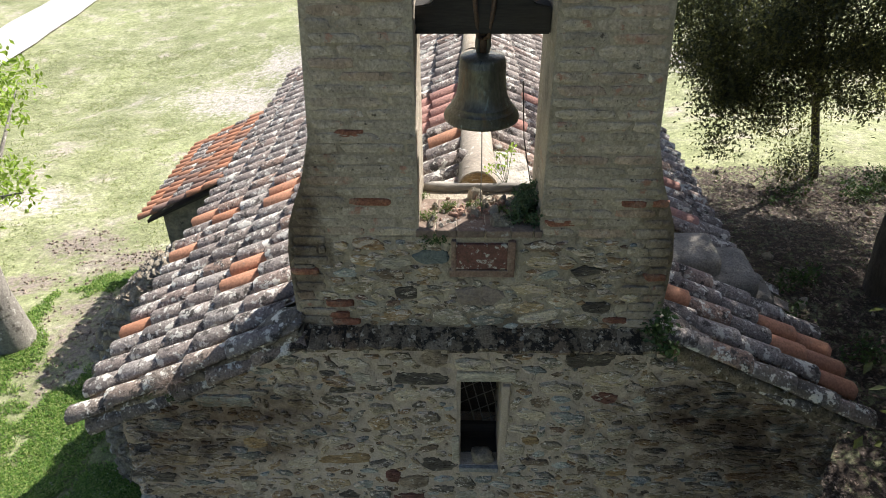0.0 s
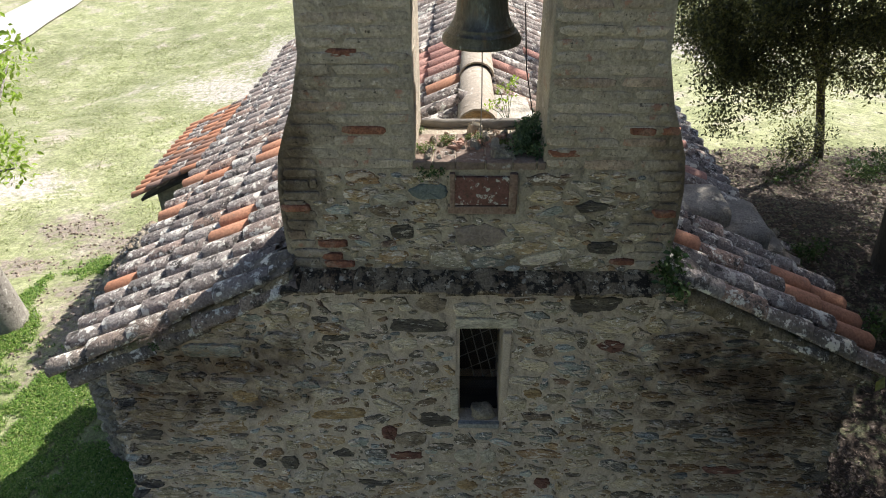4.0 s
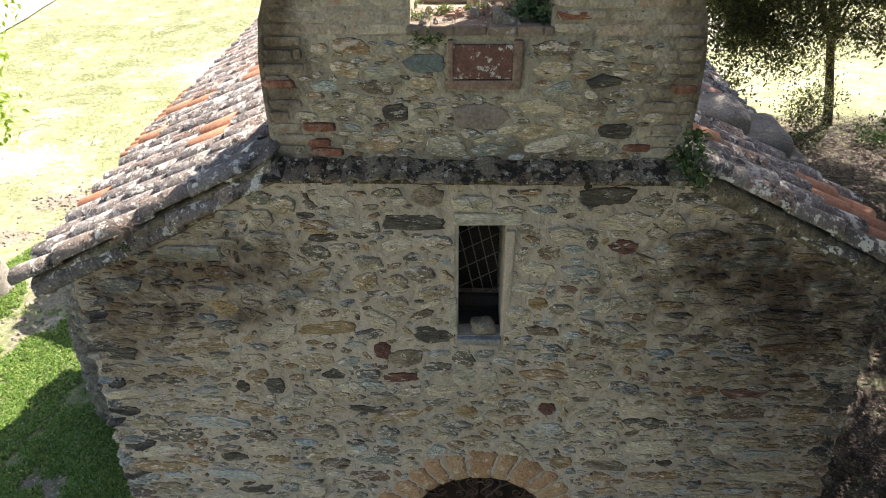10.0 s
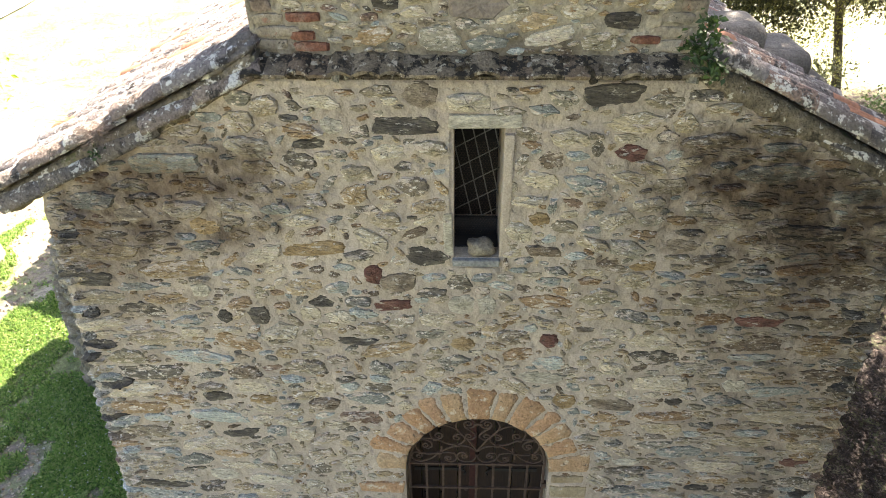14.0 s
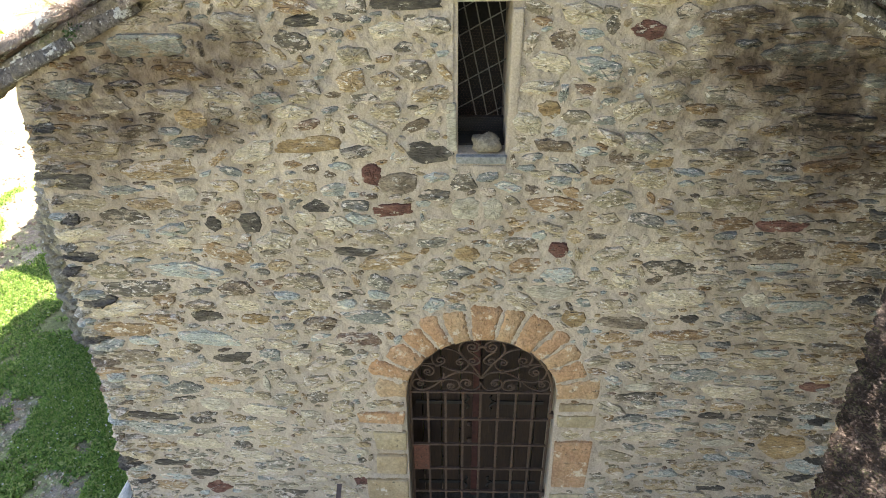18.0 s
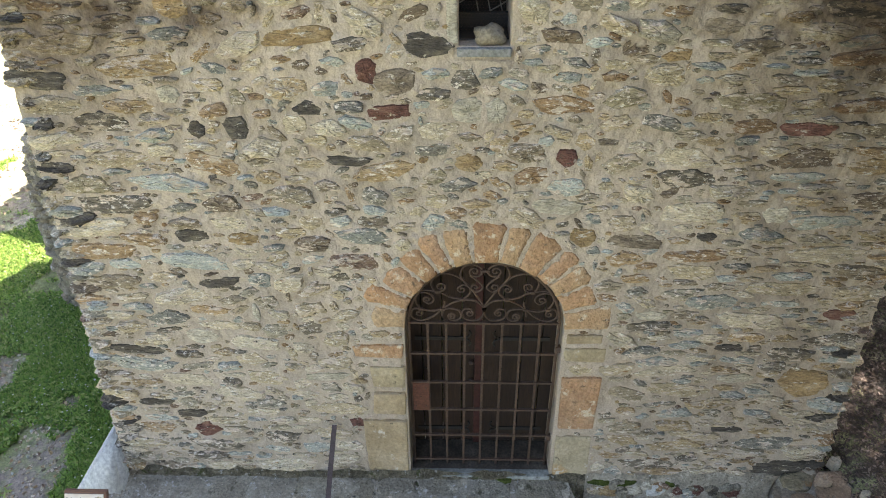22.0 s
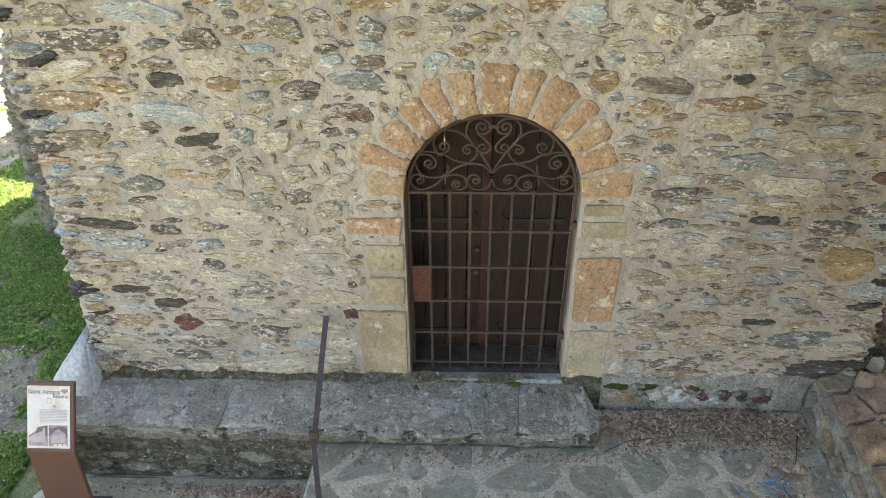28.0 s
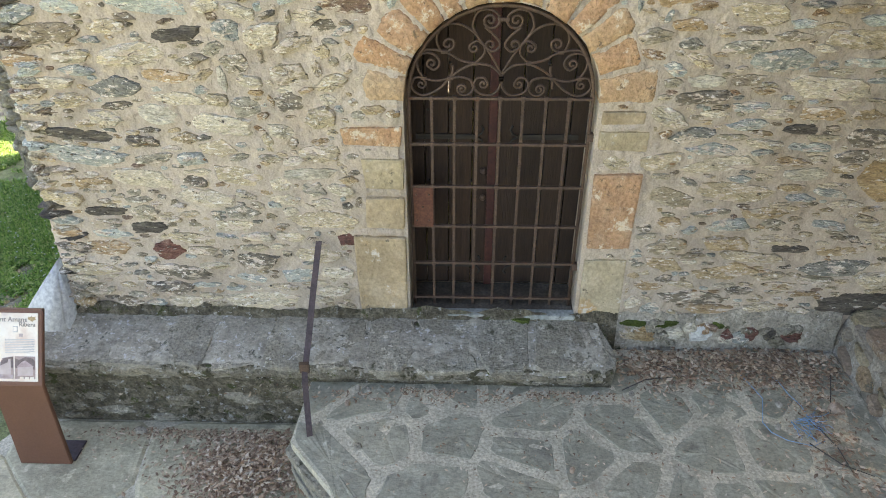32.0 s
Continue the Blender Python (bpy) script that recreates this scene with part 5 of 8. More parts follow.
# the right half of the scrollwork: points of each bar in millimetres from the foot of the middle bar, then the spiral it ends in
WORK = [
    ([(0, 148), (70, 265), (158, 389), (165, 444), (137, 495), (82, 508), (33, 483), (19, 444), (44, 411), (83, 410), (103, 430)], (72, 449), 31, 1.1, 1),
    ([(100, 411), (49, 368), (17, 329), (20, 298), (55, 276), (92, 296)], (66, 313), 20, 1.0, 1),
    ([(104, 313), (169, 389), (234, 425), (300, 428), (352, 395), (370, 340), (350, 285), (316, 274), (278, 296), (272, 330)], (305, 315), 22, 1.0, -1),
    ([(153, 208), (104, 258), (104, 307), (142, 336), (184, 312)], (158, 297), 22, 1.1, -1),
    ([(0, 137), (60, 192), (153, 208), (234, 225), (289, 258), (330, 274), (387, 285), (441, 280), (480, 236), (480, 181), (447, 126), (387, 104), (332, 110), (294, 121)], (294, 121), 2, 0.1, 1),
    ([(482, 240), (452, 262), (403, 265), (363, 236), (356, 197), (387, 170), (425, 192)], (400, 205), 25, 1.0, 1),
    ([(153, 208), (234, 170), (294, 121), (354, 60), (409, 27), (458, 16), (507, 44), (518, 82), (496, 121), (458, 121), (436, 93)], (461, 82), 22, 1.1, 1),
    ([(0, 115), (11, 60), (49, 22), (104, 22), (147, 49), (158, 88), (136, 121), (98, 121), (76, 88)], (103, 86), 22, 1.1, 1),
    ([(158, 70), (169, 38), (207, 16), (245, 33), (254, 60)], (226, 55), 22, 1.3, 1),
    ([(163, 71), (180, 110), (234, 126), (278, 121)], (278, 121), 2, 0.1, 1),
    ([(294, 121), (278, 165), (280, 194)], (280, 194), 1, 0.1, 1),
    ([(294, 121), (298, 60)], (298, 60), 1, 0.1, 1),
]
WORK = [([(x / 1000, z / 1000) for x, z in pts], (c[0] / 1000, c[1] / 1000), r / 1000, turns, sense) for pts, c, r, turns, sense in WORK]
for pts, c, r, turns, sense in WORK:
    for s in (1, -1):
        line = scroll([(s * x, y) for x, y in pts], (s * c[0], c[1]), r, turns, sense * s)
        swept("scroll", [(DOOR_X + p.x, GY, SPRING + p.y) for p in line], 0.0075, grille, back, sides=5)
for s in (1, -1):
    for x, z in ((0.33, 0.274), (0.153, 0.208), (0.294, 0.121), (0.447, 0.121), (0.016, 0.455), (0.0, 0.115)):
        bm = bmesh.new()
        box(bm, DOOR_X + s * x - 0.016, DOOR_X + s * x + 0.016, GY - 0.014, GY + 0.014, SPRING + z - 0.01, SPRING + z + 0.01, 0.004)
        tagged_at(part("clip", bm, IRON, grille), back)
for z in (0.55, 1.5):
    bm = bmesh.new()
    box(bm, DOOR_X + HW - 0.01, DOOR_X + HW + 0.03, GY - 0.02, GY + 0.02, z, z + 0.05, 0.004)
    tagged_at(part("hinge", bm, IRON, grille), back)

# wooden door behind the grille
DY = 0.22
door = group("door_1", (DOOR_X, DY, SILL), "closed double door of dark brown boards with iron strap hinges", kind="structure")
dback = Matrix.Translation((-DOOR_X, -DY, -SILL))
boards = 8
for i in range(boards):
    x0 = DOOR_X - 0.62 + 1.24 * i / boards
    bm = bmesh.new()
    box(bm, x0 + 0.004, x0 + 1.24 / boards - 0.004, DY, DY + 0.04, SILL + 0.03, 2.42, 0.004)
    tagged_at(part("board", bm, DOOR_WOOD, door), dback)
for z in (0.42, 1.42):
    for s in (-1, 1):
        bar("strap_hinge", (DOOR_X + s * 0.52, DY - 0.008, z), (DOOR_X + s * 0.14, DY - 0.008, z), 0.012, 0.035, door, dback, WOOD_DARK, "black iron strap")
        for e in (1, -1):
            swept("strap_curl", [(DOOR_X + s * 0.14, DY - 0.008, z), (DOOR_X + s * 0.10, DY - 0.008, z + e * 0.02), (DOOR_X + s * 0.085, DY - 0.008, z + e * 0.05), (DOOR_X + s * 0.10, DY - 0.008, z + e * 0.075)], 0.008, door, dback, WOOD_DARK)
bm = bmesh.new()
box(bm, DOOR_X - 0.055, DOOR_X + 0.0, DY - 0.03, DY + 0.01, SILL + 0.03, 2.40, 0.006)
tagged_at(part("post", bm, RED_WOOD, door, "red-painted closing post"), dback)
for z in (0.98, 1.18):
    bm = bmesh.new()
    bmesh.ops.create_icosphere(bm, subdivisions=2, radius=0.022, matrix=Matrix.Translation((DOOR_X - 0.08, DY - 0.02, z)))
    tagged_at(part("knob", bm, IRON, door), dback)
for s in (-1, 1):
    for x in (0.16, 0.3, 0.44):
        for z in (0.75, 1.1, 1.6, 1.9):
            bm = bmesh.new()
            bmesh.ops.create_icosphere(bm, subdivisions=1, radius=0.011, matrix=Matrix.Translation((DOOR_X + s * x, DY - 0.004, z)))
            tagged_at(part("nail", bm, WOOD_DARK, door), dback)
# threshold
bm = bmesh.new()
box(bm, DOOR_X - 0.56, DOOR_X + 0.57, face_y(0) - 0.01, DY + 0.02, 0.14, SILL + 0.012, 0.012, 0.004, rng)
part("threshold", bm, surface("dark_brown_threshold", [(0.06, 0.046, 0.032), (0.10, 0.08, 0.057), (0.16, 0.132, 0.098)], 9, 0.92, 0.9, 50, grit=0.8), None, "worn dark brown-grey stone threshold with a pale lime edge", "structure")
bm = bmesh.new()
box(bm, DOOR_X - 0.565, DOOR_X + 0.575, face_y(0) - 0.03, face_y(0) + 0.05, 0.19, SILL + 0.018, 0.012, 0.006, rng)
part("threshold_edge", bm, surface("pale_green_lime", [(0.20, 0.21, 0.175), (0.33, 0.34, 0.295), (0.46, 0.46, 0.41)], 8, 0.92, 0.9, 45, spots=[((0.09, 0.085, 0.06), 9, 0.60, 0.68)], grit=0.6), bpy.data.objects["threshold"])

# ---- window ----
window = group("window_1", ((WIN[0] + WIN[1]) / 2, 0.0, WIN[2]), "unglazed slit window with a slate sill and a wire lattice", kind="structure")
wb = Matrix.Translation((-(WIN[0] + WIN[1]) / 2, 0, -WIN[2]))
bm = bmesh.new()
box(bm, WIN[0] - 0.005, WIN[1] + 0.005, -0.055, 0.12, WIN[2] - 0.055, WIN[2] - 0.004, 0.008, 0.004, rng)
tagged_at(part("window_sill", bm, surface("pale_slate_sill", [(0.22, 0.22, 0.205), (0.36, 0.355, 0.33)], 9, 0.9, 0.9, 50, grit=0.8), window, "pale grey slate sill"), wb)
bm = bmesh.new()
box(bm, WIN[0] - 0.03, WIN[1] + 0.10, -0.026, 0.3, WIN[3] + 0.002, WIN[3] + 0.085, 0.012, 0.004, rng)
tagged_at(part("lintel", bm, PALE_STONE, window, "cream stone lintel"), wb)
for s, x in ((0, WIN[0] - 0.035), (1, WIN[1] + 0.03)):
    bm = bmesh.new()
    box(bm, x - 0.03, x + 0.03, -0.034, 0.2, WIN[2] + 0.02, WIN[2] + (0.32, 0.85)[s], 0.012, 0.005, rng)
    tagged_at(part("jamb", bm, (PALE_STONE, MORTAR)[s], window), wb)
cx, wz = (WIN[0] + WIN[1]) / 2, WIN[2]
LATTICE = surface("grey_lath", [(0.16, 0.15, 0.13), (0.26, 0.25, 0.22)], 9, 0.8, 0.3, 60)
for i in range(5):
    x = cx - 0.17 + 0.07 * i
    swept("lath", [(x - 0.05, 0.36, wz + 0.95), (x + 0.16, 0.34, wz + 0.02)], 0.005, window, wb, LATTICE, 4)
for i in range(6):
    z = wz - 0.05 + 0.15 * i
    swept("lath", [(cx - 0.22, 0.35, z), (cx + 0.24, 0.35, z + 0.26)], 0.004, window, wb, LATTICE, 4)
# chicken wire
V, Q = [], []
net = []
c = 0.02
for r in range(40):
    for k in range(14):
        x, z = cx - 0.15 + k * c * 1.0 + (c / 2 if r % 2 else 0), wz + r * c * 0.87
        x2 = x
        for dx, dz in ((c / 2, c * 0.29), (-c / 2, c * 0.29), (0, -c * 0.58)):
            a, b = Vector((x, 0.24, z)), Vector((x + dx, 0.24, z + dz))
            net.append(tube([a, b], 0.0006, 3))
V, Q = gather(net)
put("wire_net", mesh_of("wire_net", V, Q, IRON), window, wb, "fine hexagonal wire net")
bm = bmesh.new()
box(bm, WIN[0] - 0.2, WIN[1] + 0.2, 0.30, 0.34, wz - 0.02, wz + 0.10)
# thin dark strip laid over the pale inner sill in place of shade
box(bm, WIN[0] + 0.006, WIN[1] - 0.002, 0.10, 0.30, wz + 0.002, wz + 0.012)
tagged_at(part("board", bm, WOOD_DARK, window), wb)
bm = bmesh.new()
bmesh.ops.create_icosphere(bm, subdivisions=3, radius=1.0)
for v in bm.verts:
    p = v.co.copy()
    v.co = p * (1 + 0.35 * noise.noise(p * 1.3 + Vector((3, 0, 0))) + 0.12 * noise.noise(p * 4))
    v.co = (cx + 0.03 + 0.092 * v.co.x, 0.035 + 0.07 * v.co.y, wz + 0.046 + 0.06 * max(-0.8, v.co.z))
rock = part("loose_stone", bm, surface("tan_loose_stone", [(0.20, 0.16, 0.11), (0.34, 0.29, 0.21)], 14, 0.9, 0.9, 60, grit=0.8), smooth=True)
tagged(rock, "tan fist-sized stone lying on the window sill", "stone")
# added near-black sheet stands in for the unlit room behind the window
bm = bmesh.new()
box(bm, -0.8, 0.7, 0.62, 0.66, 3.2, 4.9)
part("inner_screen", bm, BLACK, None, "near-black sheet behind the slit window, in place of the dim interior", "structure")


# ---- paved forecourt ----
def clip(poly, px, py, nx, ny):
    """Keeps the side of the polygon where (p - point) . n < 0."""
    out = []
    for i, a in enumerate(poly):
        b = poly[(i + 1) % len(poly)]
        da, db = (a[0] - px) * nx + (a[1] - py) * ny, (b[0] - px) * nx + (b[1] - py) * ny
        if da <= 0:
            out.append(a)
        if da * db < 0:
            t = da / (da - db)
            out.append((a[0] + (b[0] - a[0]) * t, a[1] + (b[1] - a[1]) * t))
    return out


def cells(seeds, region, gap):
    """Irregular stones that share out a region, with a joint between them."""
    out = []
    for i, (x, y) in enumerate(seeds):
        poly = list(region)
        for j, (u, v) in enumerate(seeds):
            if i != j and (u - x) ** 2 + (v - y) ** 2 < 2.5:
                d = math.hypot(u - x, v - y)
                poly = clip(poly, (x + u) / 2 - (u - x) / d * gap / 2, (y + v) / 2 - (v - y) / d * gap / 2, (u - x) / d, (v - y) / d)
                if len(poly) < 3:
                    break
        if len(poly) >= 3:
            out.append(poly)
    return out


def flag(poly, z, thick, mat, name, parent, r, base=None, wob=0.012):
    """One slab with a worn edge."""
    cx, cy = sum(p[0] for p in poly) / len(poly), sum(p[1] for p in poly) / len(poly)
    ring = []
    for i, a in enumerate(poly):
        b = poly[(i + 1) % len(poly)]
        for t in (0.14, 0.5, 0.86):
            k = 1 + r.uniform(-wob, wob) * 2
            ring.append((cx + (a[0] + (b[0] - a[0]) * t - cx) * k, cy + (a[1] + (b[1] - a[1]) * t - cy) * k))
    n = len(ring)
    tx, ty = r.uniform(-0.008, 0.008), r.uniform(-0.008, 0.008)
    up = lambda x, y: z + tx * (x - cx) + ty * (y - cy)  # noqa: E731
    V = [(x, y, up(x, y) - thick) for x, y in ring] + [(x, y, up(x, y) - 0.010) for x, y in ring]
    V += [(cx + (x - cx) * 0.95, cy + (y - cy) * 0.95, up(x, y) + r.uniform(-0.002, 0.002)) for x, y in ring]
    V += [(cx + (x - cx) * 0.5, cy + (y - cy) * 0.5, up(x, y) + r.uniform(-0.004, 0.004)) for x, y in ring] + [(cx, cy, z)]
    Q = [(k * n + i, k * n + (i + 1) % n, (k + 1) * n + (i + 1) % n, (k + 1) * n + i) for k in range(3) for i in range(n)]
    Q += [(3 * n + i, 3 * n + (i + 1) % n, 4 * n) for i in range(n)]
    return put(name, mesh_of(name, V, Q, mat), parent)


rng = random.Random(31)
COURT = [(-1.20, -0.52), (-1.23, -1.08), (-0.93, -1.42), (-0.75, -1.9), (-0.75, -3.6), (2.38, -3.6), (2.38, -0.2), (0.6, -0.2)]
bm = bmesh.new()
top = [bm.verts.new((x, y, -0.004)) for x, y in COURT]
low = [bm.verts.new((x, y, -0.6)) for x, y in COURT]
bm.faces.new(top)
for i in range(len(COURT)):
    bm.faces.new((top[i], low[i], low[(i + 1) % len(COURT)], top[(i + 1) % len(COURT)]))
bmesh.ops.recalc_face_normals(bm, faces=bm.faces)
pavement = part("pavement", bm, JOINT, None, "crazy paving of grey slate flags with wide pale mortar joints", "structure")
seeds = []
while len(seeds) < 74:
    p = (rng.uniform(-1.15, 2.35), rng.uniform(-2.9, -0.35))
    if all((p[0] - q[0]) ** 2 / 1.2 + (p[1] - q[1]) ** 2 * 1.7 > 0.060 for q in seeds):
        seeds.append(p)
    elif rng.random() < 0.002:
        break
convex = [(-1.20, -0.52), (-1.22, -1.06), (-0.93, -1.40), (-0.72, -1.9), (-0.72, -3.4), (2.37, -3.4), (2.37, -0.25), (0.7, -0.25)]
for poly in cells(seeds, convex, 0.058):
    flag(poly, rng.uniform(-0.003, 0.001), 0.04, FLAG, "flagstone", pavement, rng, wob=0.03)
# split slate step at the court's corner
for k, (dx, z) in enumerate(((0.0, -0.07), (0.03, -0.14), (0.01, -0.21))):
    poly = [(-1.25 + dx, -0.98), (-1.27 + dx, -1.10), (-0.95, -1.45 - 0.02 * k), (-0.80, -1.70), (-0.70, -1.66), (-0.9, -1.2)]
    flag(poly, z, 0.06, SLAB, "edge_slab", pavement, rng)

# lower yard on the left
yard = put("yard", mesh_of("yard", [(-3.6, -3.5, -0.452), (-0.7, -3.5, -0.452), (-0.7, -0.3, -0.452), (-3.15, -0.3, -0.452), (-3.45, -0.9, -0.452)], [(0, 1, 2, 3, 4)], JOINT), None, label="lower yard paved with large worn slate slabs", kind="structure")
seeds = [(-2.75, -0.9), (-1.9, -0.8), (-2.6, -1.6), (-1.6, -1.5), (-2.9, -2.2), (-1.9, -2.2), (-1.1, -2.1), (-3.25, -1.4)]
for poly in cells(seeds, [(-3.5, -2.6), (-0.95, -2.6), (-0.95, -0.55), (-3.1, -0.55), (-3.42, -0.95)], 0.004):
    flag(poly, -0.44, 0.03, YARD, "yard_slab", yard, rng, wob=0.01)

# ---- stone bench along the front ----
bench = group("stone_bench", (-1.2, -0.35, -0.45), "long low masonry bench topped with worn grey slabs against the wall", "bench")
bo = Matrix.Translation((1.2, 0.35, 0.45))
bm = bmesh.new()
prof = [(-0.54, -0.45), (-0.585, 0.135), (-0.10, 0.204), (-0.10, -0.45)]
ends = [[bm.verts.new((x, y, z)) for y, z in prof] for x in (-3.08, 0.78)]
for i in range(4):
    bm.faces.new((ends[0][i], ends[0][(i + 1) % 4], ends[1][(i + 1) % 4], ends[1][i]))
bm.faces.new(ends[0][::-1]), bm.faces.new(ends[1])
bmesh.ops.recalc_face_normals(bm, faces=bm.faces)
DAMP = surface("damp_black_moss", [(0.065, 0.055, 0.033), (0.165, 0.14, 0.09), (0.34, 0.295, 0.21)], 14, 0.97, 1.0, 70, spots=[((0.07, 0.082, 0.02), 9, 0.57, 0.64), ((0.44, 0.42, 0.37), 21, 0.60, 0.64)], dist=0.03, grit=0.8, lump=0.04, lscale=25)
tagged_at(part("base", bm, DAMP, bench, "dark mossy rubble base"), bo)
# ragged mossy lip along the front
V, Q = [], []
for i in range(191):
    x = -3.09 + 3.8 * i / 190
    for j, (y, z) in enumerate(((-0.50, 0.146), (-0.585, 0.128), (-0.612, 0.10), (-0.605, 0.065), (-0.56, 0.045))):
        V.append((x, y + 0.02 * noise.noise((x * 6, j * 0.6, 2)) + 0.012 * noise.noise((x * 21, j, 7)), z + 0.012 * noise.noise((x * 9, j, 4)) - (0.012 if j == 0 else 0)))
for i in range(190):
    for j in range(4):
        Q.append((5 * i + j + 1, 5 * i + j, 5 * i + 5 + j, 5 * i + 6 + j))
put("lip", mesh_of("lip", V, Q, MOSSY, True), bench, bo, "mossy worn front edge")
seeds = []
x = -2.95
while x < 0.75:
    w = rng.uniform(0.24, 0.42)
    if rng.random() < 0.55:
        seeds.append((x + w / 2, -0.36 + rng.uniform(-0.05, 0.05)))
    else:
        seeds += [(x + w / 2, -0.24 + rng.uniform(-0.03, 0.03)), (x + w / 2 + rng.uniform(-0.05, 0.05), -0.46 + rng.uniform(-0.03, 0.03))]
    x += w
for poly in cells(seeds, [(-3.10, -0.60), (0.66, -0.61), (0.80, -0.56), (0.82, -0.45), (0.72, -0.13), (-3.05, -0.13)], 0.034):
    ob = flag(poly, rng.uniform(-0.006, 0.010), 0.10, SLAB, "slab", bench, rng, wob=0.035)
    ob.matrix_basis = bo @ Matrix.Translation((0, 0, 0.178)) @ Matrix.Translation((0, -0.35, 0)) @ Matrix.Rotation(0.13, 4, "X") @ Matrix.Translation((0, 0.35, 0))
# worn mortar that half buries the slabs
V, Q = [], []
xs, ys = np.arange(-3.09, 0.74, 0.02), np.arange(-0.60, -0.105, 0.02)
for y in ys:
    for x in xs:
        k = noise.noise((x * 4, y * 4, 2)) * 0.012 + noise.noise((x * 13, y * 13, 5)) * 0.009 + noise.noise((x * 37, y * 37, 8)) * 0.006
        edge = max(0.0, -0.555 - y) * (0.8 + 0.5 * noise.noise((x * 5, 0, 3)))
        V.append((x + 0.006 * noise.noise((x * 30, y * 30, 1)), y + 0.02 * noise.noise((x * 6, y * 3, 4)) * (y < -0.5), 0.1795 + 0.131 * (y + 0.35) + 1.3 * k - edge))
w = len(xs)
for j in range(len(ys) - 1):
    for i in range(w - 1):
        Q.append((j * w + i, j * w + i + 1, (j + 1) * w + i + 1, (j + 1) * w + i))
WORN = surface("worn_bench_top", [(0.20, 0.178, 0.132), (0.36, 0.32, 0.245), (0.53, 0.48, 0.38)], 9, 0.95, 0.8, 45, spots=[((0.08, 0.077, 0.055), 9, 0.59, 0.67), ((0.54, 0.51, 0.46), 22, 0.59, 0.63)], dist=0.012, grit=0.6, lump=0.02, lscale=12)
put("worn_top", mesh_of("worn_top", V, Q, WORN, True), bench, bo, "rough worn grey mortar")
face = Room(-3.3, 1.0, -0.6, 0.3)
for w0, w1, tries in ((0.18, 0.34, 120), (0.08, 0.2, 500), (0.04, 0.08, 500)):
    for _ in range(tries):
        x, z, w = rng.uniform(-3.0, -1.15), rng.uniform(-0.40, 0.02), rng.uniform(w0, w1)
        h = w / rng.uniform(1.5, 3.0)
        if z + h / 2 > 0.05 or not face.free(x, z, w, h):
            continue
        face.take(x, z, w, h)
        put("stone", stone_mesh(rng.randrange(40), rng.choice((SLAB, MOSSY, MOSSY, MOSSY))), bench, bo @ stone_pose(x, z, w, h, -0.548, 0.022, rng.uniform(-0.12, 0.12)))
for x in np.arange(-3.0, 0.75, 0.27):
    put("edge_stone", stone_mesh(rng.randrange(40), rng.choice((SLAB, MOSSY, MOSSY))), bench, bo @ stone_pose(x, 0.065, rng.uniform(0.2, 0.3), 0.10, -0.565, 0.028, 0))

# dark damp footing between bench and wall
footing = group("footing", (0, face_y(0), 0), "damp mossy mortar footing along the base of the front wall", kind="structure")
fo = Matrix.Translation((0, -face_y(0), 0))
V, Q = [], []
N = 420
for i in range(N + 1):
    x = -2.96 + 5.34 * i / N
    hgt = 0.275 + 0.05 * noise.noise((x * 3.1, 0.3, 0)) + 0.03 * noise.noise((x * 11, 1.3, 0))
    if x > 0.85:
        hgt += 0.02
    for y, z in ((face_y(0) - 0.012, hgt), (face_y(0) - 0.032 - 0.01 * noise.noise((x * 9, 2, 0)), hgt - 0.03), (face_y(0) - 0.045 - 0.02 * noise.noise((x * 6, 5, 0)) - 0.016 * noise.noise((x * 27, 5, 3)), 0.15), (face_y(0) - 0.07, -0.05)):
        V.append((x, y, z))
for i in range(N):
    for k in range(3):
        Q.append((4 * i + k, 4 * i + k + 1, 4 * i + 5 + k, 4 * i + 4 + k))
left = [q for q in Q if V[q[0]][0] < 0.86]
put("mortar_skirt", mesh_of("mortar_skirt", V, left, DAMP, True), footing, fo)
LIME = surface("rough_pale_footing", [(0.25, 0.22, 0.165), (0.41, 0.36, 0.28), (0.57, 0.51, 0.41)], 9, 0.95, 1.0, 50, spots=[((0.05, 0.055, 0.02), 6, 0.60, 0.66), ((0.62, 0.60, 0.55), 11, 0.62, 0.67)], dist=0.02, grit=0.7, lump=0.03, lscale=18)
put("mortar_skirt", mesh_of("mortar_skirt", V, [q for q in Q if V[q[0]][0] >= 0.86], LIME, True), footing, fo, "rough pale mortar")
for x, w, h, mat in ((1.07, 0.2, 0.11, OCHRE_STONE), (1.28, 0.12, 0.1, PALE_STONE), (1.62, 0.10, 0.09, MAROON), (1.78, 0.11, 0.1, MAROON), (1.92, 0.09, 0.09, DARK_SLATE), (2.06, 0.14, 0.09, MAROON), (1.45, 0.16, 0.13, WHITEWASH)):
    put("stone", stone_mesh(rng.randrange(40), mat), footing, fo @ stone_pose(x, 0.13, w * 1.1, h * 1.2, face_y(0) - 0.046, 0.03, rng.uniform(-0.2, 0.2)))
for x in np.arange(0.93, 2.2, 0.085):
    z, w = rng.uniform(0.05, 0.20), rng.uniform(0.06, 0.16)
    put("stone", stone_mesh(rng.randrange(40), rng.choice((STONE, STONE, PALE_STONE, SLAB, MOSSY))), footing, fo @ stone_pose(x + rng.uniform(-0.03, 0.03), z, w, w / rng.uniform(1.1, 2.0), face_y(0) - 0.042 - 0.14 * (0.2 - z), 0.026, rng.uniform(-0.3, 0.3)))
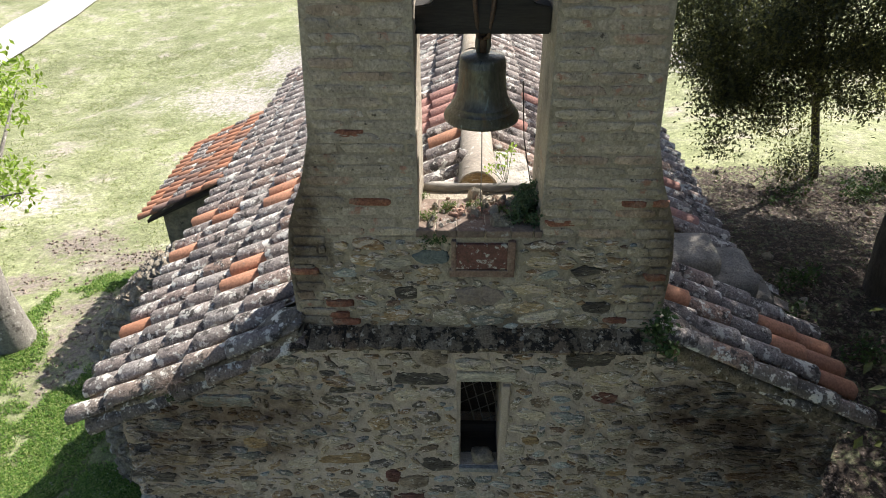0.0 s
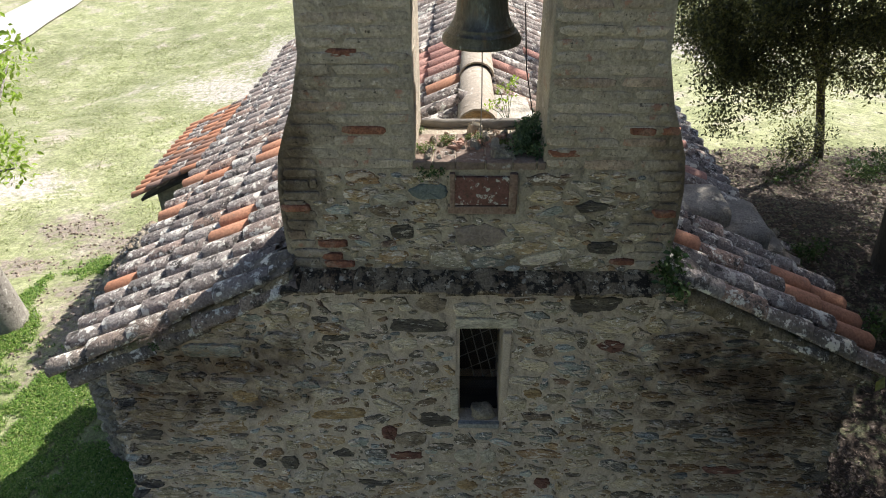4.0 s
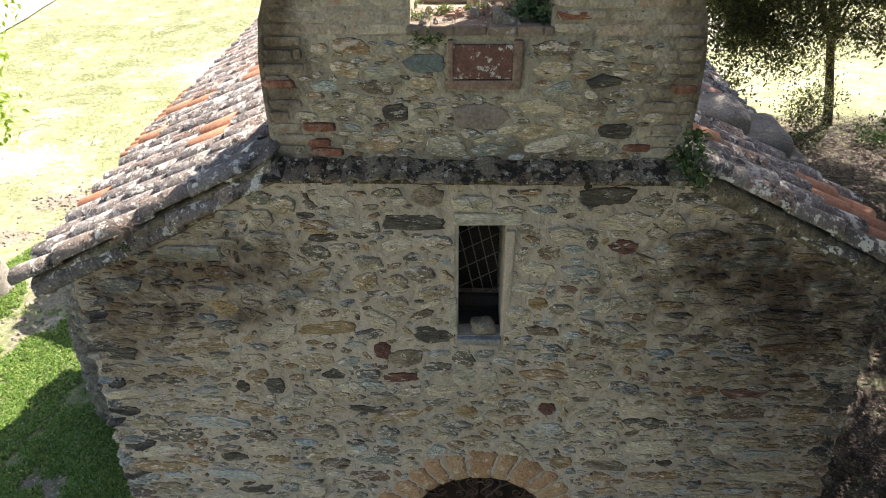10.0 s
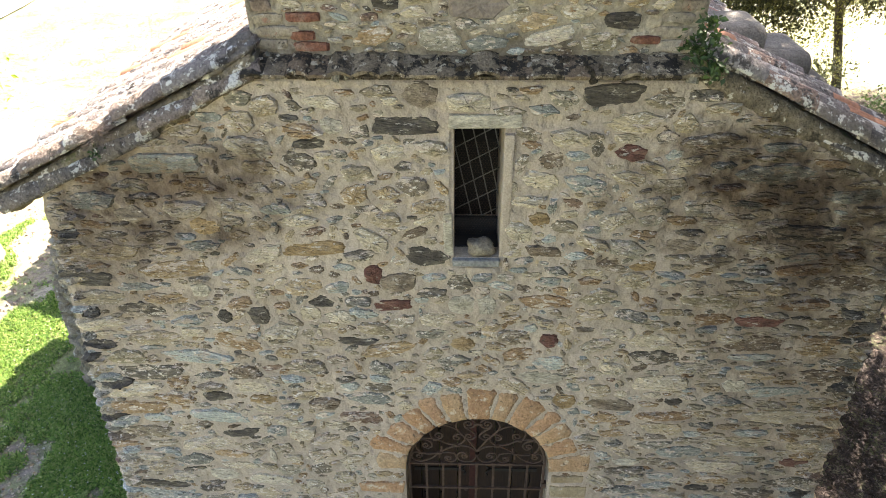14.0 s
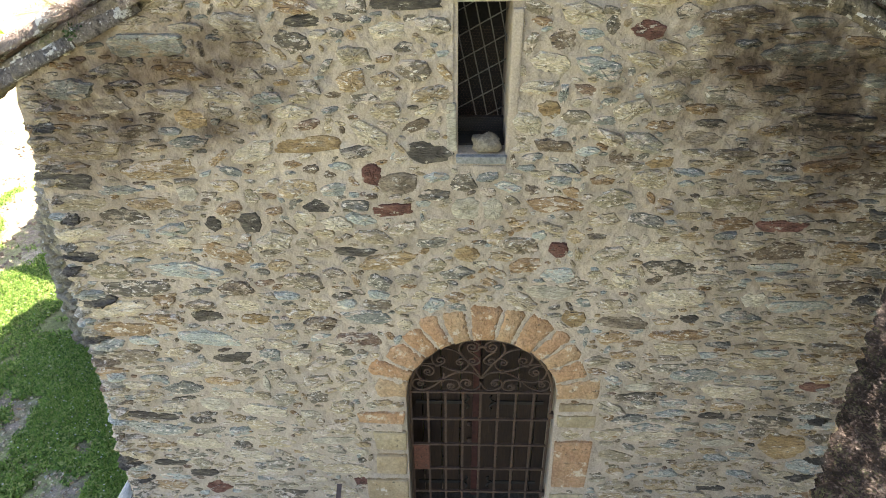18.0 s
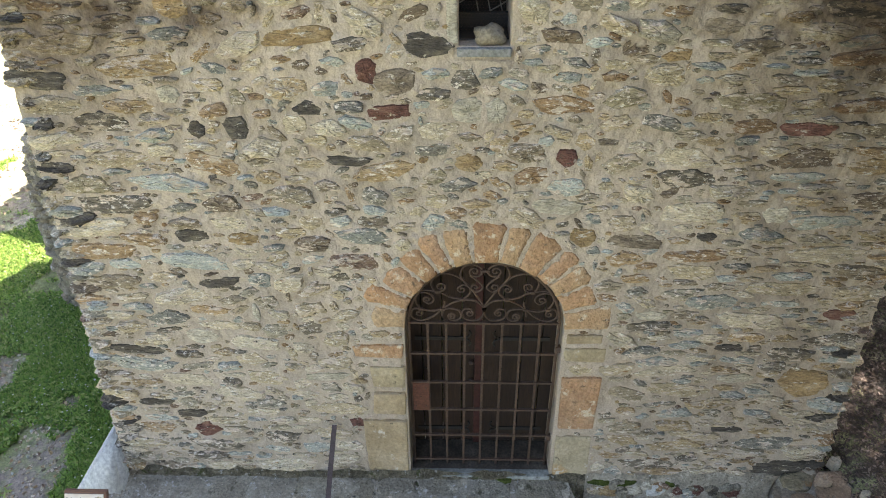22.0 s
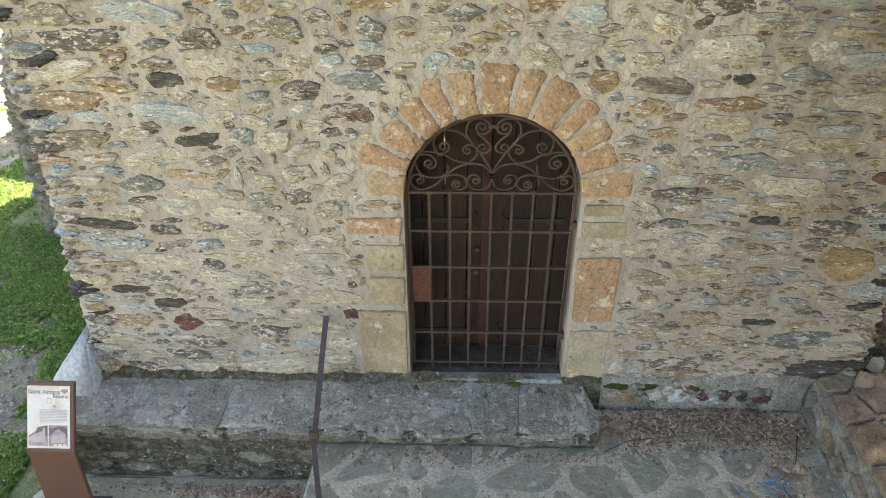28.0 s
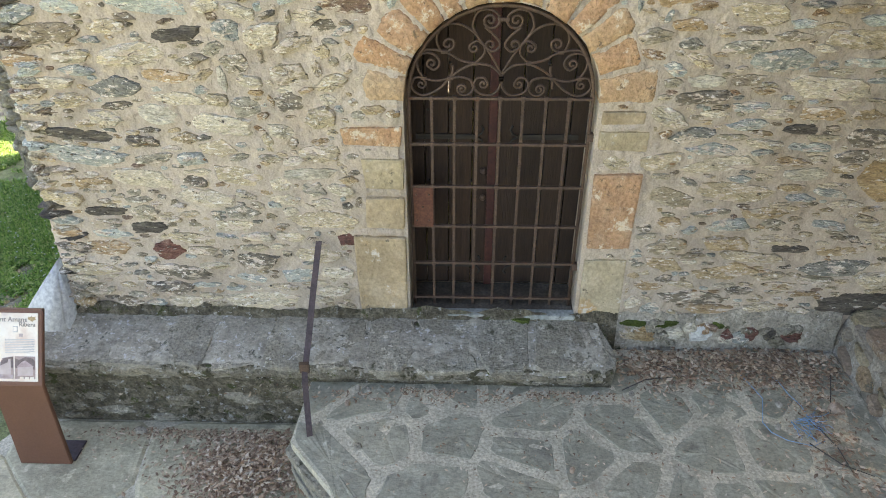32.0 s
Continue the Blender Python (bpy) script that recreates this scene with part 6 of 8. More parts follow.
MOSS = surface("bright_moss", [(0.06, 0.085, 0.012), (0.11, 0.14, 0.02)], 20, 1.0, 1.0, 90, dist=0.02)
for x, w in ((0.97, 0.2), (1.18, 0.22), (1.55, 0.1), (0.2, 0.14)):
    put("moss", stone_mesh(rng.randrange(40), MOSS), footing, fo @ stone_pose(x, 0.205, w, 0.05, face_y(0) - 0.032, 0.03, 0))

# white lime spur at the corner
V = [(-2.97, -0.10, 0.62), (-3.02, 0.35, 0.60), (-3.50, -0.26, -0.1), (-3.46, 0.45, -0.3), (-2.90, -0.35, 0.15), (-2.9, 0.5, -0.3), (-3.25, -0.2, 0.27), (-3.22, 0.4, 0.2), (-3.10, -0.36, 0.1), (-3.3, -0.36, -0.2), (-2.9, -0.3, -0.4)]
bm = bmesh.new()
for v in V:
    bm.verts.new(v)
bmesh.ops.convex_hull(bm, input=bm.verts)
bmesh.ops.bevel(bm, geom=bm.edges[:], offset=0.025, segments=2, affect="EDGES")
part("corner_spur", bm, WHITEWASH, None, "sloping whitewashed mortar spur at the wall corner", "structure", True)

# ---- retaining wall on the right ----
retaining = group("retaining_wall", (2.3, -1.0, 0.0), "low retaining wall of brown slate slabs beside the paving", kind="structure")
ro = Matrix.Translation((-2.3, 1.0, 0.0))
bm = bmesh.new()
prof = [(2.34, -0.3), (2.44, 0.30), (2.92, 0.36), (2.92, -0.3)]
ends = [[bm.verts.new((x, y, z)) for x, z in prof] for y in (-3.5, -0.12)]
for i in range(4):
    bm.faces.new((ends[0][i], ends[0][(i + 1) % 4], ends[1][(i + 1) % 4], ends[1][i]))
bm.faces.new(ends[0][::-1]), bm.faces.new(ends[1])
bmesh.ops.recalc_face_normals(bm, faces=bm.faces)
tagged_at(part("core", bm, LIME, retaining, "pale mortar bed"), ro)
BROWN_SLAB = surface("brown_slate", [(0.16, 0.125, 0.085), (0.29, 0.235, 0.165), (0.42, 0.35, 0.26)], 9, 0.9, 0.9, 55, "object", [(0.34, 0.215, 0.10), (0.29, 0.245, 0.18), (0.23, 0.205, 0.165), (0.38, 0.31, 0.17), (0.26, 0.17, 0.11)], 0.5, [((0.42, 0.39, 0.34), 12, 0.60, 0.66), ((0.05, 0.05, 0.028), 6, 0.58, 0.66), ((0.30, 0.17, 0.08), 4, 0.66, 0.74)], dist=0.012, grit=0.7, lump=0.02, lscale=12)
wallroom = Room(-3.6, 0.1, -0.2, 0.4)
for w0, w1, tries in ((0.18, 0.34, 260), (0.08, 0.16, 500)):
    for _ in range(tries):
        y, z, w = rng.uniform(-3.3, -0.2), rng.uniform(0.04, 0.27), rng.uniform(w0, w1)
        h = rng.uniform(0.05, 0.10)
        if not wallroom.free(y, z, w, h):
            continue
        wallroom.take(y, z, w, h)
        m = Matrix.Translation((2.372 + 0.165 * z, y, z)) @ Matrix.Rotation(math.radians(-90), 4, "Z") @ Matrix.Rotation(0.35 + rng.uniform(-0.15, 0.15), 4, "Y") @ Matrix.Diagonal((w, 0.03, h * 1.15, 1))
        put("stone", stone_mesh(rng.randrange(40), BROWN_SLAB), retaining, ro @ m)
seeds = []
while len(seeds) < 26:
    p = (rng.uniform(2.42, 2.98), rng.uniform(-3.2, -0.15))
    if all((p[0] - q[0]) ** 2 * 1.6 + (p[1] - q[1]) ** 2 > 0.06 for q in seeds):
        seeds.append(p)
    elif rng.random() < 0.001:
        break
for poly in cells(seeds, [(2.415, -3.4), (2.98, -3.4), (2.98, -0.14), (2.415, -0.14)], 0.03):
    ob = flag(poly, 0.0, 0.05, BROWN_SLAB, "cap_slab", retaining, rng)
    ob.matrix_basis = ro @ Matrix.Translation((0, 0, 0.35)) @ Matrix.Translation((2.6, 0, 0)) @ Matrix.Rotation(-0.10, 4, "Y") @ Matrix.Translation((-2.6, 0, 0))

# ---- bent iron bar ----
iron = group("bent_iron_bar", (-1.12, -1.04, 0.0), "rusty bent flat iron bar standing on the paving against the bench", "iron bar")
io = Matrix.Translation((1.12, 1.04, 0.0))
V, Q = [], []
line = [(-1.12, -1.04, 0.0), (-1.155, -0.86, 0.24), (-1.165, -0.80, 0.30), (-1.16, -0.66, 0.40), (-1.15, -0.42, 0.62), (-1.137, -0.16, 0.845)]
P = [Vector(p) for p in line]
for i, p in enumerate(P):
    d = (P[min(i + 1, len(P) - 1)] - P[max(0, i - 1)]).normalized()
    sx = Vector((1, 0, 0)) if i > 2 else Vector((0.9, 0.3, 0))
    nrm = d.cross(sx).normalized()
    V += [p - sx * 0.019 - nrm * 0.004, p + sx * 0.019 - nrm * 0.004, p + sx * 0.019 + nrm * 0.004, p - sx * 0.019 + nrm * 0.004]
for i in range(len(P) - 1):
    for k in range(4):
        Q.append((4 * i + k, 4 * i + (k + 1) % 4, 4 * i + 4 + (k + 1) % 4, 4 * i + 4 + k))
Q += [(3, 2, 1, 0), tuple(4 * len(P) - 4 + k for k in range(4))]
put("bar", mesh_of("bar", V, Q, surface("purple_rust", [(0.07, 0.05, 0.048), (0.12, 0.085, 0.08)], 14, 0.75, 0.3, 70, metal=0.3)), iron, io)
bm = bmesh.new()
box(bm, -1.195, -1.135, -0.80, -0.77, 0.29, 0.36, 0.004)
tagged_at(part("clamp", bm, IRON, iron), io)

# ---- information lectern ----
sign = group("information_sign", (-2.95, -0.80, -0.45), "brown steel lectern with a tilted cream information panel", "sign")
so = Matrix.Translation((2.95, 0.80, 0.45))
TL, TR = Vector((-3.108, -0.635, 0.625)), Vector((-2.782, -0.635, 0.625))
BLc, BRc = Vector((-3.112, -0.88, 0.222)), Vector((-2.785, -0.88, 0.222))
FLp, FRp = Vector((-3.12, -0.945, -0.438)), Vector((-2.775, -0.945, -0.438))
# one bent sheet: the tilted desk and the front that carries it
bm = bmesh.new()
thick = Vector((0, 0.028, -0.006))
rows = [(TL, TR), (BLc, BRc), (FLp, FRp)]
outer = [[bm.verts.new(p) for p in row] for row in rows]
inner = [[bm.verts.new(p + thick + Vector((0, 0, 0.006 if k == 2 else 0))) for p in row] for k, row in enumerate(rows)]
for k in range(2):
    bm.faces.new((outer[k][0], outer[k + 1][0], outer[k + 1][1], outer[k][1]))
    bm.faces.new((inner[k][0], inner[k][1], inner[k + 1][1], inner[k + 1][0]))
    for s in (0, 1):
        bm.faces.new((outer[k][s], inner[k][s], inner[k + 1][s], outer[k + 1][s]))
for k in (0, 2):
    bm.faces.new((outer[k][0], outer[k][1], inner[k][1], inner[k][0]))
bmesh.ops.recalc_face_normals(bm, faces=bm.faces)
bmesh.ops.bevel(bm, geom=bm.edges[:], offset=0.005, segments=2, affect="EDGES")
tagged_at(part("body", bm, CORTEN, sign, "folded brown steel sheet"), so)
bm = bmesh.new()
box(bm, -3.11, -2.765, -0.915, -0.75, -0.44, -0.425, 0.002)
tagged_at(part("foot_plate", bm, surface("purple_steel", [(0.06, 0.045, 0.05), (0.085, 0.065, 0.07)], 5, 0.6, 0.2, 60, metal=0.3), sign), so)
U = (TR - TL).normalized()
W = (BLc - TL).normalized()
NN = W.cross(U).normalized()
if NN.y > 0:
    NN = -NN
PW, PH = 0.292, 0.425


def on_panel(u, v, lift):
    return TL + U * (0.008 + u * PW) + W * (0.022 + v * PH) + NN * lift


def patch(name, u0, v0, u1, v1, lift, mat, parent, off, thick=0.002):
    c = [on_panel(u, v, l) for l in (lift, lift - thick) for u, v in ((u0, v0), (u0, v1), (u1, v1), (u1, v0))]
    me = mesh_of(name, c, [(0, 1, 2, 3), (7, 6, 5, 4), (0, 4, 5, 1), (1, 5, 6, 2), (2, 6, 7, 3), (3, 7, 4, 0)], mat)
    return put(name, me, parent, off)


PAPER = surface("cream_print", [(0.66, 0.49, 0.36), (0.77, 0.66, 0.53), (0.83, 0.76, 0.65)], 7, 0.35, 0.0, 60, grit=0.08)
INK = surface("brown_ink", [(0.22, 0.175, 0.14), (0.28, 0.22, 0.18)], 9, 0.5, 0.0, 60, grit=0.08)
SEPIA = surface("sepia_print", [(0.20, 0.13, 0.12), (0.42, 0.30, 0.27), (0.58, 0.46, 0.42)], 16, 0.4, 0.0, 60, grit=0.08)
SEPIA_PALE = surface("sepia_pale", [(0.45, 0.33, 0.28), (0.60, 0.48, 0.42)], 12, 0.4, 0.0, 60, grit=0.08)
GREY_INK = surface("grey_text_bar", [(0.48, 0.43, 0.38), (0.54, 0.49, 0.44)], 30, 0.5, 0.0, 60, grit=0.08)
panel = patch("panel", 0.0, 0.0, 1.0, 1.0, 0.006, PAPER, sign, so, 0.007)
def cut(name, outline, lift, mat):
    """A flat printed shape on the panel."""
    return put(name, mesh_of(name, [on_panel(u, v, lift) for u, v in outline], [tuple(reversed(range(len(outline))))], mat), panel)


SEPIA_DARK = surface("sepia_dark", [(0.10, 0.062, 0.05), (0.20, 0.135, 0.115)], 40, 0.4, 0.0, 60, grit=0.08)
SEPIA_MID = surface("sepia_mid", [(0.30, 0.20, 0.165), (0.42, 0.30, 0.25)], 30, 0.4, 0.0, 60, grit=0.08)
cut("photo", [(0.03, 0.96), (0.03, 0.80), (0.20, 0.72), (0.24, 0.66), (0.48, 0.63), (0.48, 0.96)], 0.0075, SEPIA_MID)
cut("photo_trees", [(0.20, 0.76), (0.22, 0.70), (0.28, 0.66), (0.36, 0.65), (0.42, 0.64), (0.475, 0.64), (0.475, 0.80), (0.20, 0.80)], 0.0080, SEPIA_DARK)
cut("photo_wall", [(0.04, 0.90), (0.04, 0.83), (0.26, 0.75), (0.36, 0.72), (0.37, 0.67), (0.42, 0.67), (0.43, 0.90)], 0.0085, SEPIA_PALE)
cut("photo_ground", [(0.03, 0.96), (0.03, 0.91), (0.475, 0.90), (0.475, 0.96)], 0.0088, SEPIA)
cut("photo", [(0.51, 0.96), (0.51, 0.63), (0.95, 0.63), (0.95, 0.96)], 0.0075, SEPIA_MID)
cut("photo_trees", [(0.51, 0.80), (0.51, 0.66), (0.60, 0.68), (0.74, 0.64), (0.90, 0.66), (0.94, 0.70), (0.94, 0.82)], 0.0080, SEPIA_DARK)
cut("photo_roof", [(0.55, 0.79), (0.66, 0.71), (0.74, 0.69), (0.92, 0.78)], 0.0085, SEPIA)
cut("photo_wall", [(0.57, 0.92), (0.57, 0.79), (0.90, 0.78), (0.90, 0.91)], 0.0088, SEPIA_PALE)
for k in range(9):
    patch("text_line", 0.30, 0.38 + 0.024 * k, 0.93 - (0.1 if k == 8 else 0), 0.391 + 0.024 * k, 0.0075, GREY_INK, panel, None)
patch("emblem", 0.47, 0.19, 0.57, 0.28, 0.0075, GREY_INK, panel, None)
patch("emblem_field", 0.485, 0.205, 0.555, 0.265, 0.0083, PAPER, panel, None)
patch("emblem", 0.60, 0.30, 0.68, 0.345, 0.0075, SEPIA_PALE, panel, None)
for k in range(3):
    patch("logo", 0.62 + 0.11 * k, 0.93, 0.70 + 0.11 * k, 0.97, 0.009, PAPER, panel, None)
cut("leaf_motif", [(0.79, 0.085), (0.80, 0.05), (0.84, 0.06), (0.87, 0.035), (0.90, 0.055), (0.96, 0.05), (0.955, 0.075), (0.97, 0.095), (0.92, 0.105), (0.89, 0.125), (0.85, 0.11)], 0.0075, surface("ochre_ink", [(0.42, 0.27, 0.11), (0.52, 0.36, 0.18)], 30, 0.5, 0.0, 60))
for body_text, u, v, size in (("Saint Amans", 0.03, 0.125, 0.044), ("Ribera", 0.60, 0.195, 0.040)):
    cu = bpy.data.curves.new("lettering", "FONT")
    cu.body, cu.size, cu.extrude = body_text, size, 0.0004
    cu.materials.append(INK)
    ob = put("lettering", cu, panel)
    p = on_panel(u, v, 0.008)
    ob.matrix_basis = Matrix(((U.x, -W.x, NN.x, p.x), (U.y, -W.y, NN.y, p.y), (U.z, -W.z, NN.z, p.z), (0, 0, 0, 1)))

# ---- loose things on the paving ----
ROPE = surface("blue_twine", [(0.13, 0.28, 0.45), (0.24, 0.44, 0.62)], 30, 0.6, 0.1, 90)
rope = group("blue_twine", (1.93, -0.88, 0.0), "tangle of frayed light-blue plastic twine on the paving", "twine")
po = Matrix.Translation((-1.93, 0.88, 0.0))
for k in range(13):
    a = rng.uniform(-1.5, 0.7)
    line = []
    x, y = 1.87 + rng.uniform(-0.06, 0.07), -0.85 + rng.uniform(-0.05, 0.03)
    for i in range(7):
        line.append((x, y, 0.014 + rng.uniform(0, 0.02)))
        a += rng.uniform(-0.8, 0.7)
        x, y = x + 0.032 * math.cos(a), y + 0.028 * math.sin(a)
    swept("strand", line, 0.002, rope, po, ROPE, 4)
swept("strand", [(1.66, -0.45, 0.012), (1.70, -0.56, 0.012), (1.73, -0.66, 0.012), (1.69, -0.776, 0.012), (1.66, -0.86, 0.012), (1.685, -0.94, 0.012), (1.76, -1.0, 0.012), (1.897, -1.04, 0.012), (1.98, -1.0, 0.014)], 0.0025, rope, po, ROPE, 4)
swept("strand", [(1.86, -0.46, 0.014), (1.89, -0.524, 0.014), (1.91, -0.62, 0.014), (1.95, -0.72, 0.014), (1.954, -0.816, 0.016), (1.98, -0.92, 0.016), (2.01, -0.97, 0.014)], 0.0025, rope, po, ROPE, 4)
for line in ([(0.84, -0.62, 0.02), (1.0, -0.55, 0.05), (1.2, -0.50, 0.03)], [(1.12, -0.36, 0.02), (1.2, -0.44, 0.04), (1.24, -0.5, 0.02)], [(2.25, -0.44, 0.02), (2.18, -0.60, 0.03), (2.105, -0.78, 0.015)], [(1.98, -0.90, 0.02), (2.03, -1.05, 0.018), (2.04, -1.22, 0.012)], [(1.88, -1.02, 0.014), (2.0, -1.17, 0.014), (2.15, -1.25, 0.012)]):
    V, Q = tube(line, 0.004, 5, [0.0045, 0.004, 0.002])
    tagged(put("twig", mesh_of("twig", V, Q, BARK)), "dry fallen twig on the paving", "twig", "twigs on the paving")
LEAF = surface("dead_leaf", [(0.12, 0.085, 0.06), (0.2, 0.15, 0.11)], 20, 0.8, 0.3, 80, "island", [(0.38, 0.245, 0.145), (0.52, 0.37, 0.235), (0.20, 0.125, 0.075), (0.60, 0.455, 0.30), (0.43, 0.29, 0.18), (0.27, 0.165, 0.10), (0.70, 0.57, 0.41)], 0.85, grit=0.2)


def leaves(count, place, size, r):
    """Small curled dead leaves; place() gives a point or None."""
    V, Q = [], []
    while count > 0:
        p = place(r)
        if p is None:
            continue
        count -= 1
        L = size * r.uniform(0.6, 1.3)
        w = L * r.uniform(0.3, 0.5)
        m = Matrix.Translation(p) @ Euler((r.uniform(-0.35, 0.35), r.uniform(-0.35, 0.35), r.uniform(0, 6.28))).to_matrix().to_4x4()
        o = len(V)
        c = r.uniform(-0.25, 0.35) * L
        V += [m @ Vector(q) for q in ((-L / 2, 0, 0), (0, -w / 2, c * 0.5), (L / 2, 0, 0), (0, w / 2, c * 0.5), (0, 0, c * 0.3 + 0.002))]
        Q += [(o, o + 1, o + 4), (o + 1, o + 2, o + 4), (o + 2, o + 3, o + 4), (o + 3, o, o + 4)]
    return V, Q


def heap(cx, cy, rx, ry, z, high):
    def place(r):
        u, v = r.gauss(0, 0.5), r.gauss(0, 0.5)
        x, y = cx + u * rx, cy + v * ry
        if y > -0.13 or x > 2.36 or x < -3.4:
            return None
        if x < 0.84 and y > -0.62:
            return None
        base = z if not (z < -0.1 and x > -1.25 and y > -1.1) else None
        if base is None:
            return None
        return (x, y, base + 0.008 + high * max(0.0, 1 - u * u - v * v) * r.random())

    return place


LP = leaves(1500, heap(1.85, -0.36, 0.62, 0.22, 0.0, 0.035), 0.045, rng), leaves(700, heap(1.15, -0.40, 0.35, 0.2, 0.0, 0.03), 0.045, rng), leaves(500, heap(2.05, -0.85, 0.25, 0.7, 0.0, 0.015), 0.04, rng), leaves(3000, heap(-1.60, -0.95, 0.44, 0.34, -0.44, 0.06), 0.042, rng), leaves(500, heap(-2.1, -0.66, 0.8, 0.07, -0.44, 0.012), 0.03, rng), leaves(160, heap(0.6, -1.0, 1.5, 0.7, 0.004, 0.0), 0.03, rng), leaves(160, heap(-0.2, -0.68, 1.3, 0.08, 0.004, 0.01), 0.035, rng), leaves(120, heap(-2.3, -0.75, 0.8, 0.3, -0.44, 0.01), 0.03, rng)
V, Q = gather(LP)
tagged(put("fallen_leaves", mesh_of("fallen_leaves", V, Q, LEAF)), "drifts of dry brown oak leaves on the paving", "leaves", kind="stuff")
PEB = surface("pebble", [(0.29, 0.25, 0.19), (0.41, 0.355, 0.27)], 9, 0.9, 0.3, 60, "object", [(0.31, 0.27, 0.20), (0.45, 0.40, 0.31), (0.24, 0.21, 0.165), (0.38, 0.25, 0.17)], 0.6)
for _ in range(46):
    x, y = rng.uniform(-1.1, 2.2), rng.uniform(-1.3, -0.62)
    if rng.random() < 0.45:
        y = rng.uniform(-0.70, -0.63)
    s = rng.uniform(0.008, 0.03)
    ob = put("pebble", stone_mesh(rng.randrange(40), PEB), None, Matrix.Translation((x, y, 0.002 + s * 0.2)) @ Matrix.Rotation(rng.uniform(0, 6), 4, "Z") @ Matrix.Rotation(-1.57, 4, "X") @ Matrix.Diagonal((s * 1.6, s * 0.55, s * 1.2, 1)))
    tagged(ob, "small loose grey stone chip on the paving", "pebble", "stone chips on the paving")
for x, y, z, s in ((-2.42, -0.66, -0.43, 0.05), (2.16, -0.74, 0.0, 0.06), (2.7, -0.25, 0.40, 0.07), (2.85, -0.1, 0.42, 0.06), (2.95, -0.4, 0.42, 0.04)):
    ob = put("pebble", stone_mesh(rng.randrange(40), PEB), None, Matrix.Translation((x, y, z + s * 0.2)) @ Matrix.Rotation(-1.57, 4, "X") @ Matrix.Diagonal((s * 1.6, s * 0.55, s * 1.2, 1)))
    tagged(ob, "pale loose stone lying at the foot of the wall", "pebble", "stone chips on the paving")


# ---- bell ----
BX, BYC, BZ = -0.075, 0.43, 6.425
bell = group("bell", (BX, BYC, BZ), "old bronze bell with dark green patina hanging in the gable opening", "bell")
lo = Matrix.Translation((-BX, -BYC, -BZ))
bm = bmesh.new()
prof = [(0.222, 0.0), (0.240, 0.004), (0.243, 0.024), (0.230, 0.036), (0.235, 0.043), (0.212, 0.060), (0.219, 0.066), (0.212, 0.071), (0.189, 0.094), (0.195, 0.100), (0.188, 0.105), (0.172, 0.132), (0.160, 0.168), (0.153, 0.215), (0.148, 0.27), (0.145, 0.33), (0.1485, 0.336), (0.144, 0.343), (0.147, 0.349), (0.143, 0.355), (0.142, 0.378), (0.136, 0.395), (0.112, 0.404), (0.106, 0.407), (0.075, 0.414), (0.0, 0.42)]
inner = [(0.0, 0.40), (0.10, 0.385), (0.125, 0.34), (0.135, 0.24), (0.155, 0.15), (0.19, 0.06), (0.215, 0.0)]
lathe(bm, [(a * 0.955, b * 0.97) for a, b in inner + prof], 44)
part("body", bm, BRONZE, bell, smooth=True)
bm = bmesh.new()
lathe(bm, [(0.0, -0.02), (0.022, -0.02), (0.034, 0.005), (0.03, 0.03), (0.012, 0.06), (0.010, 0.36), (0.0, 0.36)], 14)
part("clapper", bm, IRON, bell, "rusty iron clapper", smooth=True)
for s in (-1, 1):
    swept("crown_loop", [(s * 0.022, 0, 0.40), (s * 0.034, 0, 0.45), (s * 0.03, 0, 0.50), (0, 0, 0.525)], 0.015, bell, None, BRONZE, 8)
swept("crown_pin", [(0, 0, 0.40), (0, 0, 0.56)], 0.024, bell, None, IRON, 8)
yoke = group("bell_yoke", (BX, BYC, 6.96), "heavy dark timber headstock carrying the bell with iron straps", "bell yoke")
bm = bmesh.new()
pts = [(-0.42, 0.0), (0.375, 0.0), (0.375, 0.15), (0.28, 0.17), (0.22, 0.23), (0.15, 0.42), (-0.17, 0.42), (-0.24, 0.24), (-0.30, 0.165), (-0.42, 0.15)]
a = [bm.verts.new((x, -0.09, z)) for x, z in pts]
b = [bm.verts.new((x, 0.09, z)) for x, z in pts]
bm.faces.new(a), bm.faces.new(b[::-1])
for i in range(len(pts)):
    bm.faces.new((a[i], b[i], b[(i + 1) % len(pts)], a[(i + 1) % len(pts)]))
bmesh.ops.recalc_face_normals(bm, faces=bm.faces)
bmesh.ops.bevel(bm, geom=bm.edges[:], offset=0.008, segments=2, affect="EDGES")
part("beam", bm, WOOD_DARK, yoke)
for s in (-1, 1):
    swept("strap", [(s * 0.07, -0.10, 0.40), (s * 0.05, -0.10, 0.15), (s * 0.03, -0.07, -0.02), (0.0, 0.0, -0.05)], 0.014, yoke, None, IRON, 6)
bm = bmesh.new()
box(bm, -0.43, 0.385, -0.012, 0.012, 0.055, 0.085, 0.003)
part("axle", bm, IRON, yoke)
V, Q = tube([(BX + 0.005, BYC, 6.40), (BX + 0.01, BYC - 0.02, 6.1), (BX + 0.006, BYC - 0.04, 5.82)], 0.0035, 5)
tagged(put("bell_rope", mesh_of("bell_rope", V, Q, LATTICE)), "thin grey bell cord hanging down to the sill", "cord")
V, Q = tube([(BX + 0.26, 0.6, 6.6), (BX + 0.29, 0.62, 6.2), (BX + 0.36, 0.55, 5.83)], 0.004, 5)
tagged(put("cable", mesh_of("cable", V, Q, WOOD_DARK)), "thin dark cable down the gable opening", "cable")

